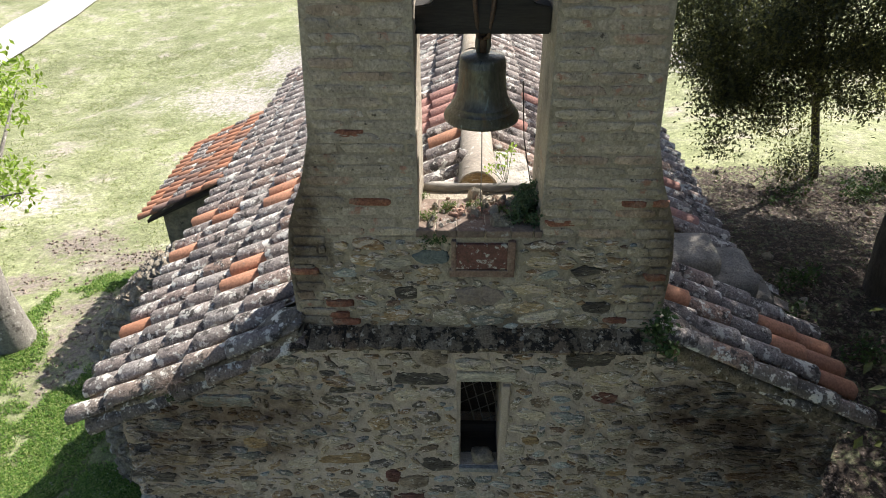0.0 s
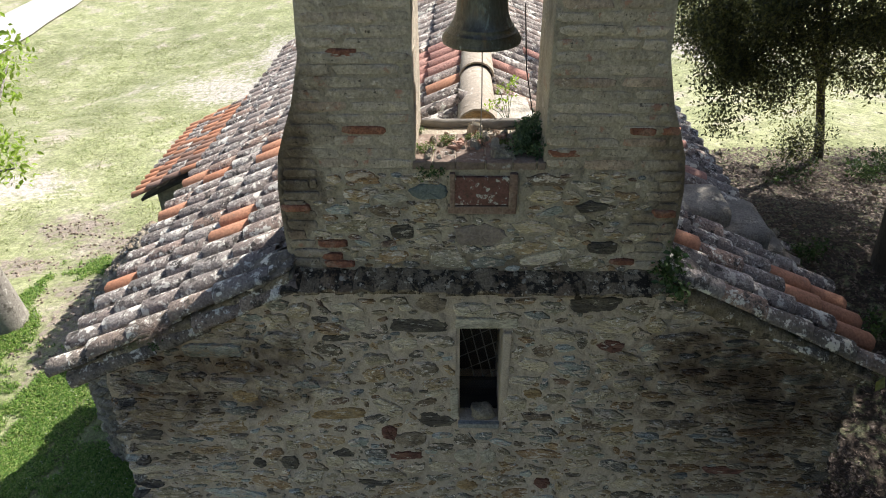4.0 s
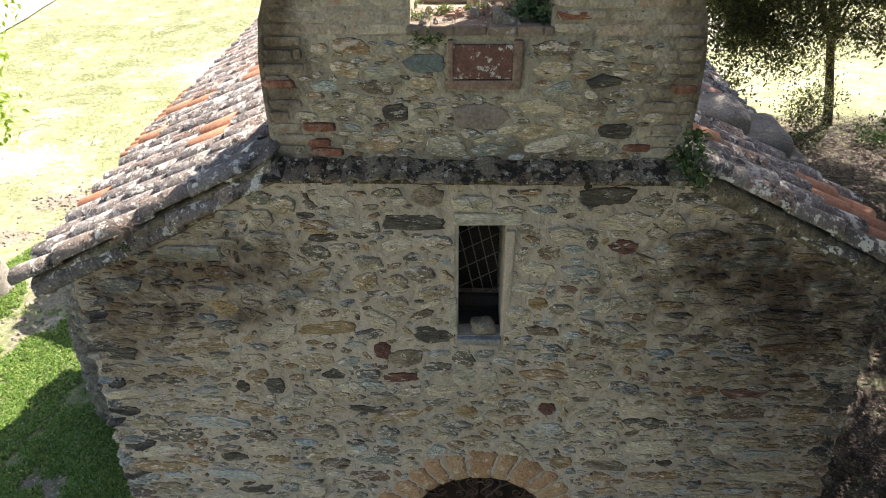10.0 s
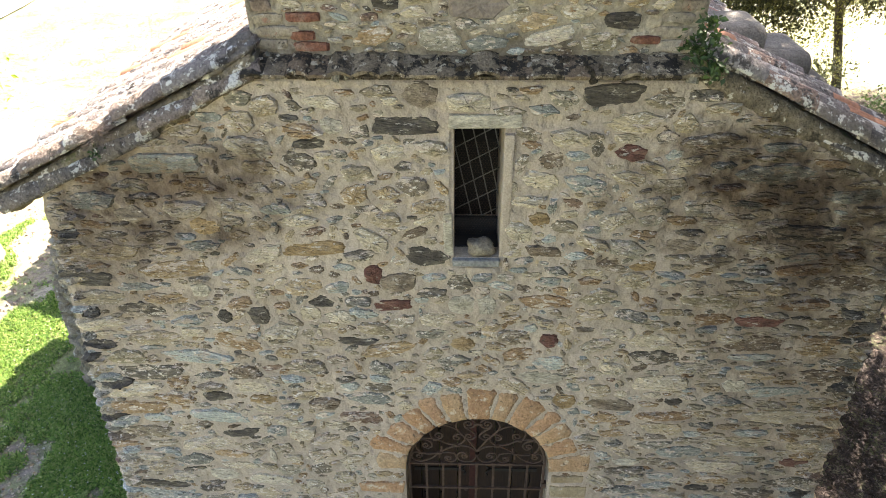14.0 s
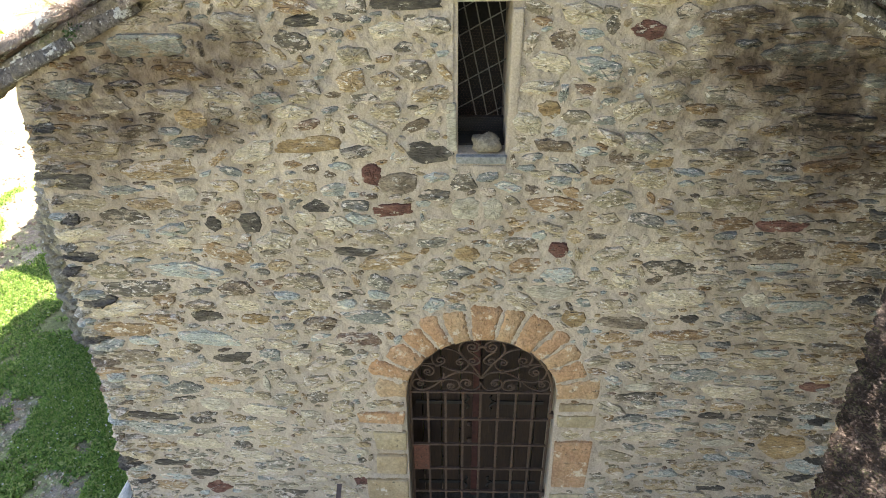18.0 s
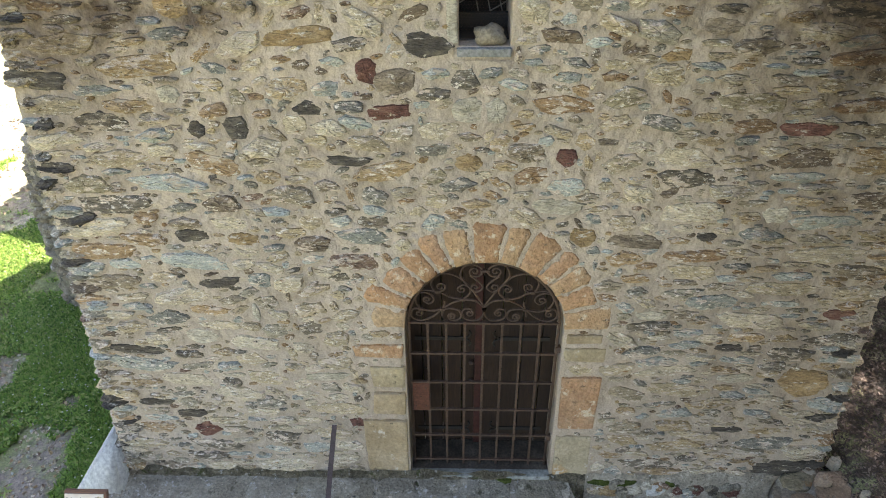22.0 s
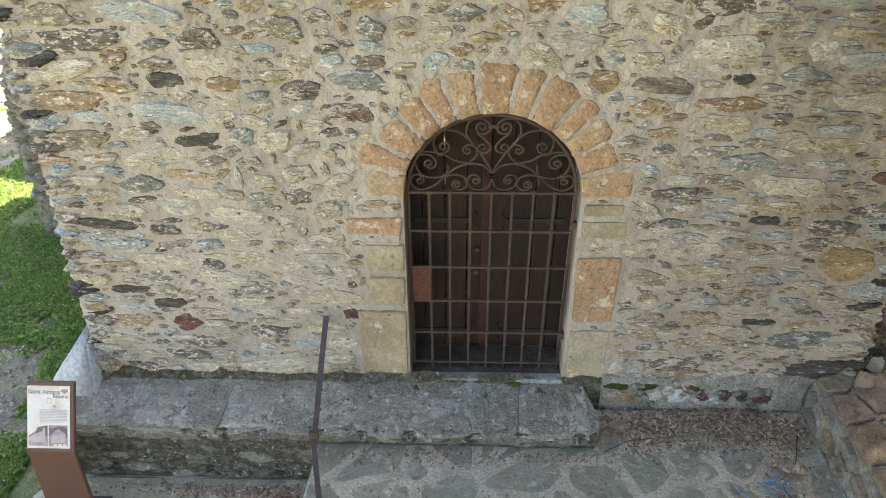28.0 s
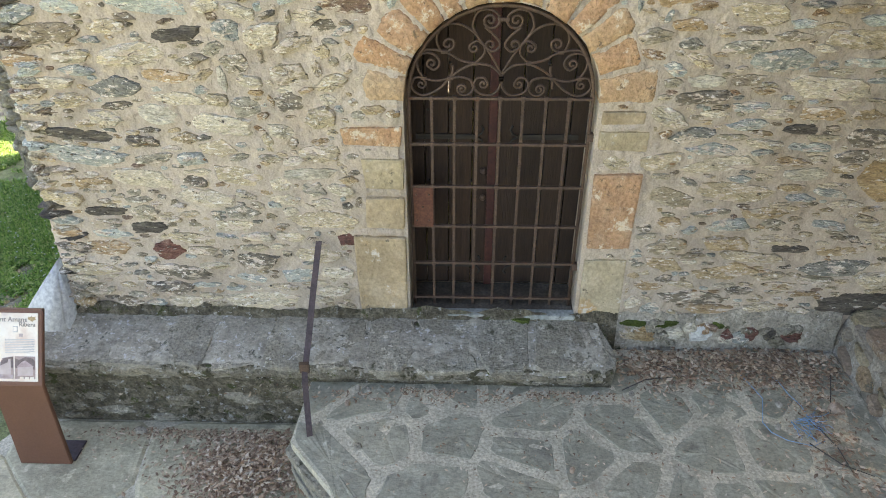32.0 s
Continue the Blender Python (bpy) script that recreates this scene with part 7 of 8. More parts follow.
# ---- ridge ----
RIDGE = surface("cream_ridge_tile", [(0.32, 0.255, 0.175), (0.43, 0.36, 0.265)], 5, 0.88, 0.6, 45, "object", [(0.40, 0.33, 0.235), (0.36, 0.31, 0.25), (0.31, 0.27, 0.225)], 0.5, [((0.20, 0.16, 0.11), 8, 0.56, 0.66), ((0.55, 0.51, 0.43), 20, 0.60, 0.64)])
RV, RQ = tile_data(1.06, 0.142, 0.126, 0.014, 14)
ridge_mesh = mesh_of("ridge_tile", RV, RQ, RIDGE, True)
y = 0.86
k = 0
while y < NAVE_END - 0.3:
    m = Matrix.Translation((AX + 0.01 * math.sin(k * 2.1), y, 5.705 + 0.006 * math.sin(k * 1.3))) @ Matrix.Rotation(math.pi / 2 + 0.015 * math.sin(k * 3.7), 4, "Z") @ Matrix.Rotation(0.010, 4, "Y")
    put("ridge_tile", ridge_mesh, roof_east, m)
    y += 1.0
    k += 1
bm = bmesh.new()
fan = [bm.verts.new((AX + 0.128 * math.cos(math.pi * i / 12), 0.872, 5.70 + 0.122 * math.sin(math.pi * i / 12))) for i in range(13)]
bm.faces.new(fan)
part("ridge_plug", bm, OCHRE_STONE, roof_east, "ochre mortar plug in the ridge end")
bm = bmesh.new()
box(bm, AX + 0.06, AX + 0.42, 0.78, 1.5, 5.45, 5.70, 0.06, 0.03, rng)
box(bm, AX - 0.40, AX - 0.06, 0.76, 1.0, 5.48, 5.70, 0.05, 0.03, rng)
part("mortar_bed", bm, surface("pale_fillet", [(0.34, 0.30, 0.24), (0.46, 0.42, 0.345), (0.56, 0.52, 0.44)], 7, 0.95, 0.9, 45, spots=[((0.16, 0.14, 0.10), 6, 0.58, 0.66)], dist=0.015, grit=0.6, lump=0.03, lscale=10), roof_east, "grey mortar fillet beside the ridge")
V, Q = tube([(-0.455, 0.655, 5.822), (-0.3, 0.645, 5.818), (-0.12, 0.65, 5.826), (0.02, 0.64, 5.82), (0.14, 0.65, 5.83), (0.29, 0.64, 5.828)], 0.03, 9, [0.026, 0.036, 0.027, 0.038, 0.030, 0.027])
tagged(put("weathered_log", mesh_of("weathered_log", V, Q, surface("grey_driftwood", [(0.20, 0.18, 0.15), (0.34, 0.31, 0.26)], 8, 0.9, 0.6, 40, stretch=(0.3, 1, 1)), True)), "weathered grey branch lying across the gable opening", "log")

# rubble on the sill of the opening
def sill_piece(x, y, wide, high, mat, label="broken stone or tile chip on the gable sill", name="rubble_piece", turn=None):
    """A flat-lying broken piece, wide across and high thick."""
    ob = put(name, stone_mesh(rng.randrange(40), mat), None, Matrix.Translation((x, y, OPEN_SILL + 0.004 + high * 0.4)) @ Matrix.Rotation(rng.uniform(0, 6) if turn is None else turn, 4, "Z") @ Matrix.Rotation(-1.45, 4, "X") @ Matrix.Diagonal((wide, high, wide * 0.7, 1)))
    tagged(ob, label, "rubble", "rubble on the gable sill")


TERRACOTTA = surface("terracotta_chip", [(0.34, 0.20, 0.14), (0.46, 0.29, 0.21)], 14, 0.92, 0.6, 60, spots=[((0.5, 0.44, 0.36), 20, 0.6, 0.66)])
for i in range(46):
    s = rng.uniform(0.016, 0.042)
    sill_piece(rng.triangular(OPEN_L + 0.05, OPEN_R - 0.12, 0.0), rng.triangular(0.22, 0.62, 0.40), s * 1.7, s * 0.6, rng.choice((PEB, PEB, SLAB, TERRACOTTA)))
for i in range(16):
    s = rng.uniform(0.008, 0.022)
    sill_piece(rng.uniform(OPEN_L + 0.03, OPEN_R - 0.03), rng.uniform(0.14, 0.3), s * 1.7, s * 0.6, rng.choice((PEB, TERRACOTTA)))
sill_piece(0.066, 0.20, 0.15, 0.035, SLAB, "flat grey slab lying on the gable sill", "flat_stone", 0.2)
sill_piece(-0.22, 0.31, 0.11, 0.022, TERRACOTTA, "curved terracotta tile shard on the gable sill", "tile_shard", 0.1)
sill_piece(-0.383, 0.20, 0.06, 0.03, PEB)
sill_piece(-0.385, 0.155, 0.055, 0.018, PEB)
sill_piece(-0.10, 0.55, 0.10, 0.05, PEB, "rounded grey boulder resting on the gable sill", "boulder", 0.4)
sill_piece(-0.10, 0.30, 0.07, 0.035, PEB)
sill_piece(-0.03, 0.38, 0.08, 0.04, SLAB)
sill_piece(0.02, 0.33, 0.06, 0.04, PEB)


# ---- leaves ----
def leaf_material(name, cols, through_amount=0.35, rough=0.55):
    m = surface(name, cols, 3.0, rough, 0.0, 40, "island", cols, 0.9)
    nt = m.node_tree
    b = nt.nodes["Principled BSDF"]
    tr = nt.nodes.new("ShaderNodeBsdfTranslucent")
    mx = nt.nodes.new("ShaderNodeMixShader")
    mx.inputs[0].default_value = through_amount
    src = b.inputs["Base Color"].links[0].from_socket
    nt.links.new(src, tr.inputs["Color"])
    out = nt.nodes["Material Output"]
    nt.links.new(b.outputs[0], mx.inputs[1])
    nt.links.new(tr.outputs[0], mx.inputs[2])
    nt.links.new(mx.outputs[0], out.inputs["Surface"])
    return m


OAK = leaf_material("holm_oak_leaf", [(0.05, 0.06, 0.022), (0.08, 0.095, 0.03), (0.13, 0.145, 0.042), (0.22, 0.23, 0.065)], 0.55)
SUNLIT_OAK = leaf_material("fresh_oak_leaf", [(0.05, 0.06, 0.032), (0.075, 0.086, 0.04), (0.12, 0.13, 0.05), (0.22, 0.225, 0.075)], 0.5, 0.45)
MEADOW_GRASS = leaf_material("meadow_blade", [(0.35, 0.39, 0.15), (0.42, 0.46, 0.20), (0.50, 0.49, 0.28), (0.29, 0.36, 0.11)], 0.45)
PLANE = leaf_material("young_plane_leaf", [(0.24, 0.36, 0.045), (0.32, 0.46, 0.06), (0.38, 0.50, 0.09)], 0.6)
WEED = leaf_material("weed_leaf", [(0.045, 0.085, 0.025), (0.07, 0.12, 0.035), (0.10, 0.16, 0.04)], 0.35)
IVY = leaf_material("bushy_leaf", [(0.07, 0.12, 0.055), (0.10, 0.165, 0.075), (0.15, 0.22, 0.10)], 0.45)
SILL_WEED = leaf_material("sill_weed_leaf", [(0.09, 0.14, 0.035), (0.14, 0.20, 0.05), (0.19, 0.25, 0.07)], 0.4)
GRASS = leaf_material("grass_blade", [(0.07, 0.15, 0.02), (0.13, 0.26, 0.035), (0.20, 0.35, 0.055), (0.28, 0.42, 0.08), (0.40, 0.46, 0.15)], 0.4)


def foliage(centres, count, spread, size, r, flat=0.5):
    """Folded leaves scattered round each centre."""
    V, Q = [], []
    for c in centres:
        for _ in range(count):
            p = Vector(c) + Vector((r.gauss(0, spread), r.gauss(0, spread), r.gauss(0, spread * 0.75)))
            L = size * r.uniform(0.6, 1.3)
            w = L * flat
            e = Euler((r.uniform(-1.2, 1.2), r.uniform(-1.2, 1.2), r.uniform(0, 6.28))).to_matrix()
            o = len(V)
            V += [p, p + e @ Vector((L * 0.5, w / 2, 0.08 * L)), p + e @ Vector((L, 0, 0)), p + e @ Vector((L * 0.5, -w / 2, 0.08 * L))]
            Q += [(o, o + 1, o + 2), (o, o + 2, o + 3)]
    return V, Q


def tree(name, trunk, radii, limbs, centres, count, spread, size, leaf, bark, label, category="tree", seed=1):
    r = random.Random(seed)
    base = Vector(trunk[0])
    ob = group(name, base, label, category)
    off = Matrix.Translation(-base)
    V, Q = tube(trunk, 0, 10, radii)
    put("trunk", mesh_of("trunk", V, Q, bark, True), ob, off)
    for a, c in limbs:
        a, c = Vector(a), Vector(c)
        mid = (a + c) / 2 + Vector((r.uniform(-0.2, 0.2), r.uniform(-0.2, 0.2), r.uniform(0.0, 0.3)))
        V, Q = tube([a, mid, c], 0, 6, [radii[-1] * 0.75, radii[-1] * 0.45, 0.012])
        put("limb", mesh_of("limb", V, Q, bark, True), ob, off)
    V, Q = foliage(centres, count, spread, size, r)
    put("crown", mesh_of("crown", V, Q, leaf), ob, off)
    return ob


# ---- stepped rendered blocks on the right slope ----
steps_thing = group("roof_buttress", (2.0, 1.5, 4.3), "stepped rounded grey-rendered buttress rising through the tiles", kind="structure")
for x0, x1, y0, y1, z0, z1 in ((1.1, 2.00, 1.15, 1.66, 4.2, 4.89), (1.7, 2.34, 1.09, 1.66, 3.9, 4.725), (2.25, 2.52, 1.14, 1.6, 3.8, 4.53)):
    bm = bmesh.new()
    v = box(bm, x0, x1, y0, y1, z0, z1, 0.0, 0.02, rng)
    bmesh.ops.bevel(bm, geom=bm.edges[:], offset=0.09, segments=4, affect="EDGES", profile=0.5)
    part("block", bm, CONCRETE, steps_thing, smooth=True).location = (-2.0, -1.5, -4.3)

# ---- round buttress on the left side ----
bm = bmesh.new()
prof = [(1.02, -1.4), (1.0, 0.0), (0.985, 0.8), (0.95, 1.4), (0.87, 1.9), (0.76, 2.3), (0.62, 2.65), (0.44, 2.95), (0.22, 3.2), (0.02, 3.3)]
rings = []
zz = np.linspace(-1.4, 3.3, 60)
for z in zz:
    ring = []
    s = float(np.interp(z, [q[1] for q in prof], [q[0] for q in prof]))
    for k in range(150):
        a = 2 * math.pi * k / 150
        k4 = (math.cos(a) ** 4 + math.sin(a) ** 4) ** -0.25
        p = Vector((2.62 * k4 * math.cos(a), 1.1 * k4 * math.sin(a), z))
        j = s * (1 + 0.04 * noise.noise(p * 1.1) + 0.022 * noise.noise((p.x * 4, p.y * 4, p.z * 9)) + 0.012 * noise.noise(p * 17))
        ring.append(bm.verts.new((-2.95 + p.x * j, 4.1 + p.y * j, z + 0.02 * noise.noise(p * 6))))
    rings.append(ring)
for a, b in zip(rings, rings[1:]):
    for k in range(150):
        bm.faces.new((a[k], a[(k + 1) % 150], b[(k + 1) % 150], b[k]))
round_buttress = part("round_buttress", bm, surface("lichen_rubble", [(0.13, 0.105, 0.07), (0.27, 0.225, 0.155), (0.40, 0.345, 0.25)], 7, 0.95, 1.0, 14, spots=[((0.07, 0.065, 0.05), 6, 0.57, 0.64), ((0.45, 0.44, 0.40), 8, 0.6, 0.66)], dist=0.05), None, "rounded rubble buttress bulging from the side wall", "structure", True)

V, Q = [], []
r = random.Random(77)
for _ in range(900):
    a, z = r.uniform(math.pi * 0.85, math.pi * 1.6), r.uniform(-0.9, 3.0)
    s = float(np.interp(z, [q[1] for q in prof], [q[0] for q in prof]))
    w = r.uniform(0.08, 0.28)
    s *= (math.cos(a) ** 4 + math.sin(a) ** 4) ** -0.25
    out = math.atan2(math.sin(a) ** 3 / 1.1, math.cos(a) ** 3 / 2.62)
    m = Matrix.Translation((-2.95 + 2.62 * s * math.cos(a), 4.1 + 1.1 * s * math.sin(a), z)) @ Matrix.Rotation(out + math.pi / 2, 4, "Z") @ Matrix.Rotation(-0.5 * max(0.0, z - 1.6), 4, "X") @ Matrix.Diagonal((w, 0.05, w / r.uniform(1.6, 3.5), 1))
    sv, sq = SHAPES[r.randrange(40)]
    o = len(V)
    V += [m @ Vector(v) for v in sv]
    Q += [tuple(i + o for i in q) for q in sq]
put("stones", mesh_of("stones", V, Q, surface("buttress_stone", [(0.11, 0.09, 0.063), (0.26, 0.22, 0.155), (0.44, 0.39, 0.29)], 9, 0.95, 1.0, 50, "island", [(0.15, 0.12, 0.085), (0.28, 0.225, 0.155), (0.42, 0.365, 0.27), (0.20, 0.175, 0.135), (0.34, 0.25, 0.16)], 0.5, [((0.50, 0.48, 0.43), 12, 0.60, 0.65)], dist=0.015, grit=0.7, lump=0.02, lscale=15), True), round_buttress, kind="stuff")

# ---- annex on the left, farther back ----
annex = group("side_annex", (-4.6, 9.2, -1.4), "low stone annex roofed with orange barrel tiles", "building")
ao = Matrix.Translation((4.6, -9.2, 1.4))
AX0, AX1, AY0, AY1, AZ = -5.98, -2.7, 7.75, 10.9, 1.42
bm = bmesh.new()
v = [bm.verts.new(p) for p in ((AX0, AY0, -2.0), (AX1, AY0, -2.0), (AX1, AY0, 3.0), (AX0, AY0, 1.50), (AX0, AY1, -2.0), (AX1, AY1, -2.0), (AX1, AY1, 3.0), (AX0, AY1, 1.50))]
for q in ((0, 1, 2, 3), (5, 4, 7, 6), (4, 0, 3, 7), (1, 5, 6, 2), (3, 2, 6, 7)):
    bm.faces.new([v[i] for i in q])
bmesh.ops.recalc_face_normals(bm, faces=bm.faces)
tagged_at(part("wall", bm, SIDE_STONE, annex, "rubble wall"), ao)
sl = math.atan(0.48)
bm = bmesh.new()
q = [(-6.24, 7.60, AZ - 0.05), (-2.7, 7.60, AZ - 0.05 + 3.54 * 0.48), (-2.7, 11.0, AZ - 0.05 + 3.54 * 0.48), (-6.24, 11.0, AZ - 0.05)]
t = [bm.verts.new(p) for p in q]
b = [bm.verts.new((p[0], p[1], p[2] - 0.06)) for p in q]
bm.faces.new(t), bm.faces.new(b[::-1])
for i in range(4):
    bm.faces.new((t[i], b[i], b[(i + 1) % 4], t[(i + 1) % 4]))
bmesh.ops.recalc_face_normals(bm, faces=bm.faces)
annex_roof = tagged_at(part("roof", bm, WOOD_DARK, annex, "dark roof deck under orange tiles"), ao)
annex_meshes = [mesh_of("annex_tile", TV, TQ, m, True) for m in (ORANGE_TILE, ORANGE_TILE, TILE, surface("brown_tile", [(0.24, 0.13, 0.09), (0.34, 0.2, 0.14)], 7, 0.9, 0.4, 50, "object", [(0.3, 0.17, 0.11), (0.22, 0.16, 0.13)], 0.5))]
for r in range(15):
    for k in range(9):
        d = 0.0 + 0.39 * k
        m = Matrix.Translation((-6.36 + d * math.cos(sl) + rng.uniform(-0.015, 0.015), 7.60 + 0.235 * r, AZ + 0.0 + d * math.sin(sl))) @ Matrix.Rotation(-sl + 0.03, 4, "Y") @ Matrix.Rotation(rng.uniform(-0.02, 0.02), 4, "Z")
        put("tile", rng.choice(annex_meshes), annex_roof, m)

# ---- trees ----
def cloud(c, radii, n, r, hollow=0.35):
    out = []
    while len(out) < n:
        p = Vector((r.uniform(-1, 1), r.uniform(-1, 1), r.uniform(-1, 1)))
        if hollow < p.length < 1 and noise.noise(p * 1.9 + Vector(c)) > -0.22:
            out.append((c[0] + p.x * radii[0], c[1] + p.y * radii[1], c[2] + p.z * radii[2]))
    return out


r = random.Random(5)
centres = cloud((6.5, 10.2, 5.0), (2.9, 2.4, 2.6), 230, r) + cloud((5.4, 9.6, 3.6), (1.3, 1.2, 1.2), 34, r) + [(7.2, 10.0, 1.75), (6.9, 9.9, 1.5), (7.0, 10.1, 1.3), (5.0, 9.4, 2.2)]
trunk = [(7.80, 10.5, 0.7), (7.68, 10.5, 1.35), (7.52, 10.5, 1.95), (7.28, 10.42, 2.7), (6.95, 10.25, 3.8), (6.6, 10.1, 5.2)]
airy_oak = tree("holm_oak", trunk, [0.12, 0.095, 0.085, 0.08, 0.07, 0.05], [(trunk[3 + i % 3], c) for i, c in enumerate(centres[::13])], centres, 430, 0.23, 0.078, SUNLIT_OAK, BARK, "holm oak with an airy crown and some leaves coloured yellow-green as if sunlit", seed=3)
# clumps whose yellow-green colour imitates sun shining through the foliage
r = random.Random(16)
sunlit_clumps = cloud((9.7, 11.6, 3.5), (1.1, 1.0, 1.3), 40, r) + cloud((6.0, 9.6, 2.9), (1.2, 0.8, 0.6), 8, r)
V, Q = foliage([Vector(c) - Vector(trunk[0]) for c in sunlit_clumps], 120, 0.22, 0.06, r)
put("outer_crown", mesh_of("outer_crown", V, Q, leaf_material("sunlit_yellow_leaf", [(0.15, 0.16, 0.04), (0.22, 0.23, 0.055), (0.30, 0.31, 0.08)], 0.55)), airy_oak)
r = random.Random(8)
# the last clump is added out of view to keep sun off the near bank
centres = cloud((6.1, 5.7, 9.0), (2.9, 2.8, 2.1), 190, r) + cloud((8.4, 7.5, 7.4), (2.4, 2.6, 2.2), 44, r) + cloud((10.0, 9.6, 5.6), (1.9, 2.2, 2.2), 70, r) + cloud((7.0, 4.4, 5.9), (1.6, 1.6, 1.4), 26, r)
trunk = [(6.95, 5.35, 0.6), (6.60, 5.32, 1.5), (6.45, 5.3, 2.5), (6.40, 5.3, 4.0), (5.95, 5.3, 5.1), (5.15, 5.3, 6.4), (4.9, 5.2, 7.6)]
tree("large_oak", trunk, [0.46, 0.38, 0.34, 0.32, 0.27, 0.22, 0.16], [(trunk[4 + i % 3], c) for i, c in enumerate(centres[::15])], centres, 150, 0.32, 0.13, OAK, BARK, "large old oak with a leaning dark trunk shading the roof", seed=4)
# oaks out of view, added to darken the wall's right side and the bank
for k, (x, y) in enumerate(((4.95, -1.9), (6.0, -6.5), (3.9, -5.6), (9.4, 0.8), (10.6, 4.6), (8.6, -4.0))):
    r = random.Random(40 + k)
    g = ground_z(x, y)
    centres = cloud((x, y, g + 4.6), (2.6, 2.8, 3.5), 330, r)
    # further unseen clumps that cut the sky light on the upper right wall
    if k == 0:
        centres += cloud((4.25, -1.1, 5.7), (1.45, 1.5, 2.3), 130, r) + cloud((3.55, -2.3, 6.6), (0.9, 0.9, 2.0), 130, r)
    if k == 2:
        centres += cloud((3.3, -5.0, 8.6), (2.2, 2.0, 2.4), 200, r)
    trunk = [(x, y, g - 0.2), (x + 0.1, y, g + 1.2), (x - 0.1, y + 0.1, g + 2.6), (x, y, g + 4.4)]
    tree("holm_oak", trunk, [0.2, 0.16, 0.13, 0.08], [(trunk[2], c) for c in centres[::14]], centres, 120, 0.3, 0.12, OAK, BARK, "unseen holm oak added to block sky light from the right", seed=50 + k)
r = random.Random(6)
centres = cloud((-10.0, 8.0, 3.6), (2.0, 1.6, 2.2), 60, r) + [(-8.1, 7.0, 4.4), (-7.6, 6.8, 4.3), (-8.4, 7.2, 2.6), (-8.0, 7.0, 2.3), (-7.9, 6.9, 2.8), (-8.2, 7.1, 4.8), (-8.6, 7.4, 2.0)]
trunk = [(-9.12, 6.65, -1.4), (-9.14, 6.67, -0.8), (-9.2, 6.72, 0.2), (-9.35, 7.0, 1.6), (-9.7, 7.5, 3.0), (-9.9, 8.0, 4.2)]
tree("plane_tree", trunk, [0.52, 0.42, 0.31, 0.26, 0.2, 0.12], [(trunk[2 + i % 3], c) for i, c in enumerate(centres[::9])], centres, 55, 0.2, 0.15, PLANE, PALE_BARK, "young-leaved plane tree with a pale mottled trunk on the meadow", seed=7)


# ---- weeds ----
def plant(name, at, spots, count, spread, size, mat, label, category="plant", stems=True, seed=1):
    r = random.Random(seed)
    ob = group(name, at, label, category)
    at = Vector(at)
    V, Q = foliage([Vector(c) - at for c in spots], count, spread, size, r, 0.6)
    put("leaves", mesh_of("leaves", V, Q, mat), ob)
    if stems:
        for c in spots:
            put("stem", mesh_of("stem", *tube([(0, 0, 0), (Vector(c) - at) * 0.5 + Vector((0, 0, 0.02)), Vector(c) - at], 0.0025, 4), WEED), ob)
    return ob


plant("wall_weed", (1.13, 0.02, 5.0), [(1.10, -0.03, 5.06), (1.17, -0.05, 5.02), (1.20, 0.0, 5.10), (1.13, 0.0, 5.16), (1.16, 0.03, 5.22), (1.08, 0.0, 5.10), (1.22, -0.06, 4.98)], 34, 0.032, 0.045, WEED, "leafy green weed growing from the ledge end", seed=2)
r = random.Random(31)
spots = [(r.uniform(0.13, 0.28), r.uniform(0.14, 0.52), 5.815 + r.uniform(0, 0.10)) for _ in range(30)] + [(r.uniform(0.21, 0.285), r.uniform(0.25, 0.5), 5.88 + r.uniform(0, 0.09)) for _ in range(8)]
plant("ivy_clump", (0.24, 0.35, 5.8), spots, 34, 0.022, 0.026, IVY, "bushy green plant in the corner of the gable opening", seed=3)
spots = [(x + r.gauss(0, 0.022), y + r.gauss(0, 0.02), 5.812 + r.uniform(0, 0.025)) for x, y in ((-0.42, 0.26), (-0.40, 0.24), (-0.28, 0.37), (-0.26, 0.38), (-0.12, 0.40), (-0.08, 0.38), (-0.44, 0.54), (0.08, 0.32)) for _ in range(4)]
plant("sill_weed", (-0.25, 0.35, 5.8), spots, 46, 0.014, 0.014, SILL_WEED, "low tufts of weeds among rubble on the sill", stems=False, seed=4)
plant("moss_tuft", (-0.38, 0.09, 5.75), [(-0.42, 0.09, 5.76), (-0.35, 0.08, 5.75), (-0.30, 0.09, 5.74), (-0.39, 0.08, 5.73)], 30, 0.022, 0.022, WEED, "small green tuft hanging under the sill", stems=False, seed=5)
plant("tall_weed", (0.12, 0.70, 5.8), [(0.10, 0.72, 5.95), (0.12, 0.70, 6.05), (0.06, 0.74, 6.02), (0.15, 0.72, 6.08), (0.04, 0.8, 5.9), (0.0, 0.85, 5.86)], 18, 0.025, 0.028, PLANE, "tall pale-green weed beside the ridge end", seed=6)
DRY = surface("dry_stem", [(0.22, 0.16, 0.13), (0.32, 0.25, 0.2)], 9, 0.9, 0.2, 60)
dry = group("dry_shrub", (-2.25, -0.02, 4.58), "dead wiry shrub rooted in the verge tiles", "shrub")
r = random.Random(3)
lines = []
for _ in range(150):
    e = Vector((r.gauss(0, 0.10), r.uniform(-0.14, 0.03), r.uniform(-0.06, 0.15)))
    k = lambda c: Vector((r.gauss(0, c), r.gauss(0, c), r.gauss(0, c)))  # noqa: E731
    lines.append(tube([(0, 0, 0), e * 0.35 + k(0.018), e * 0.7 + k(0.022), e + k(0.01)], 0.0012, 3))
V, Q = gather(lines)
put("dead_growth", mesh_of("dead_growth", V, Q, DRY), dry)
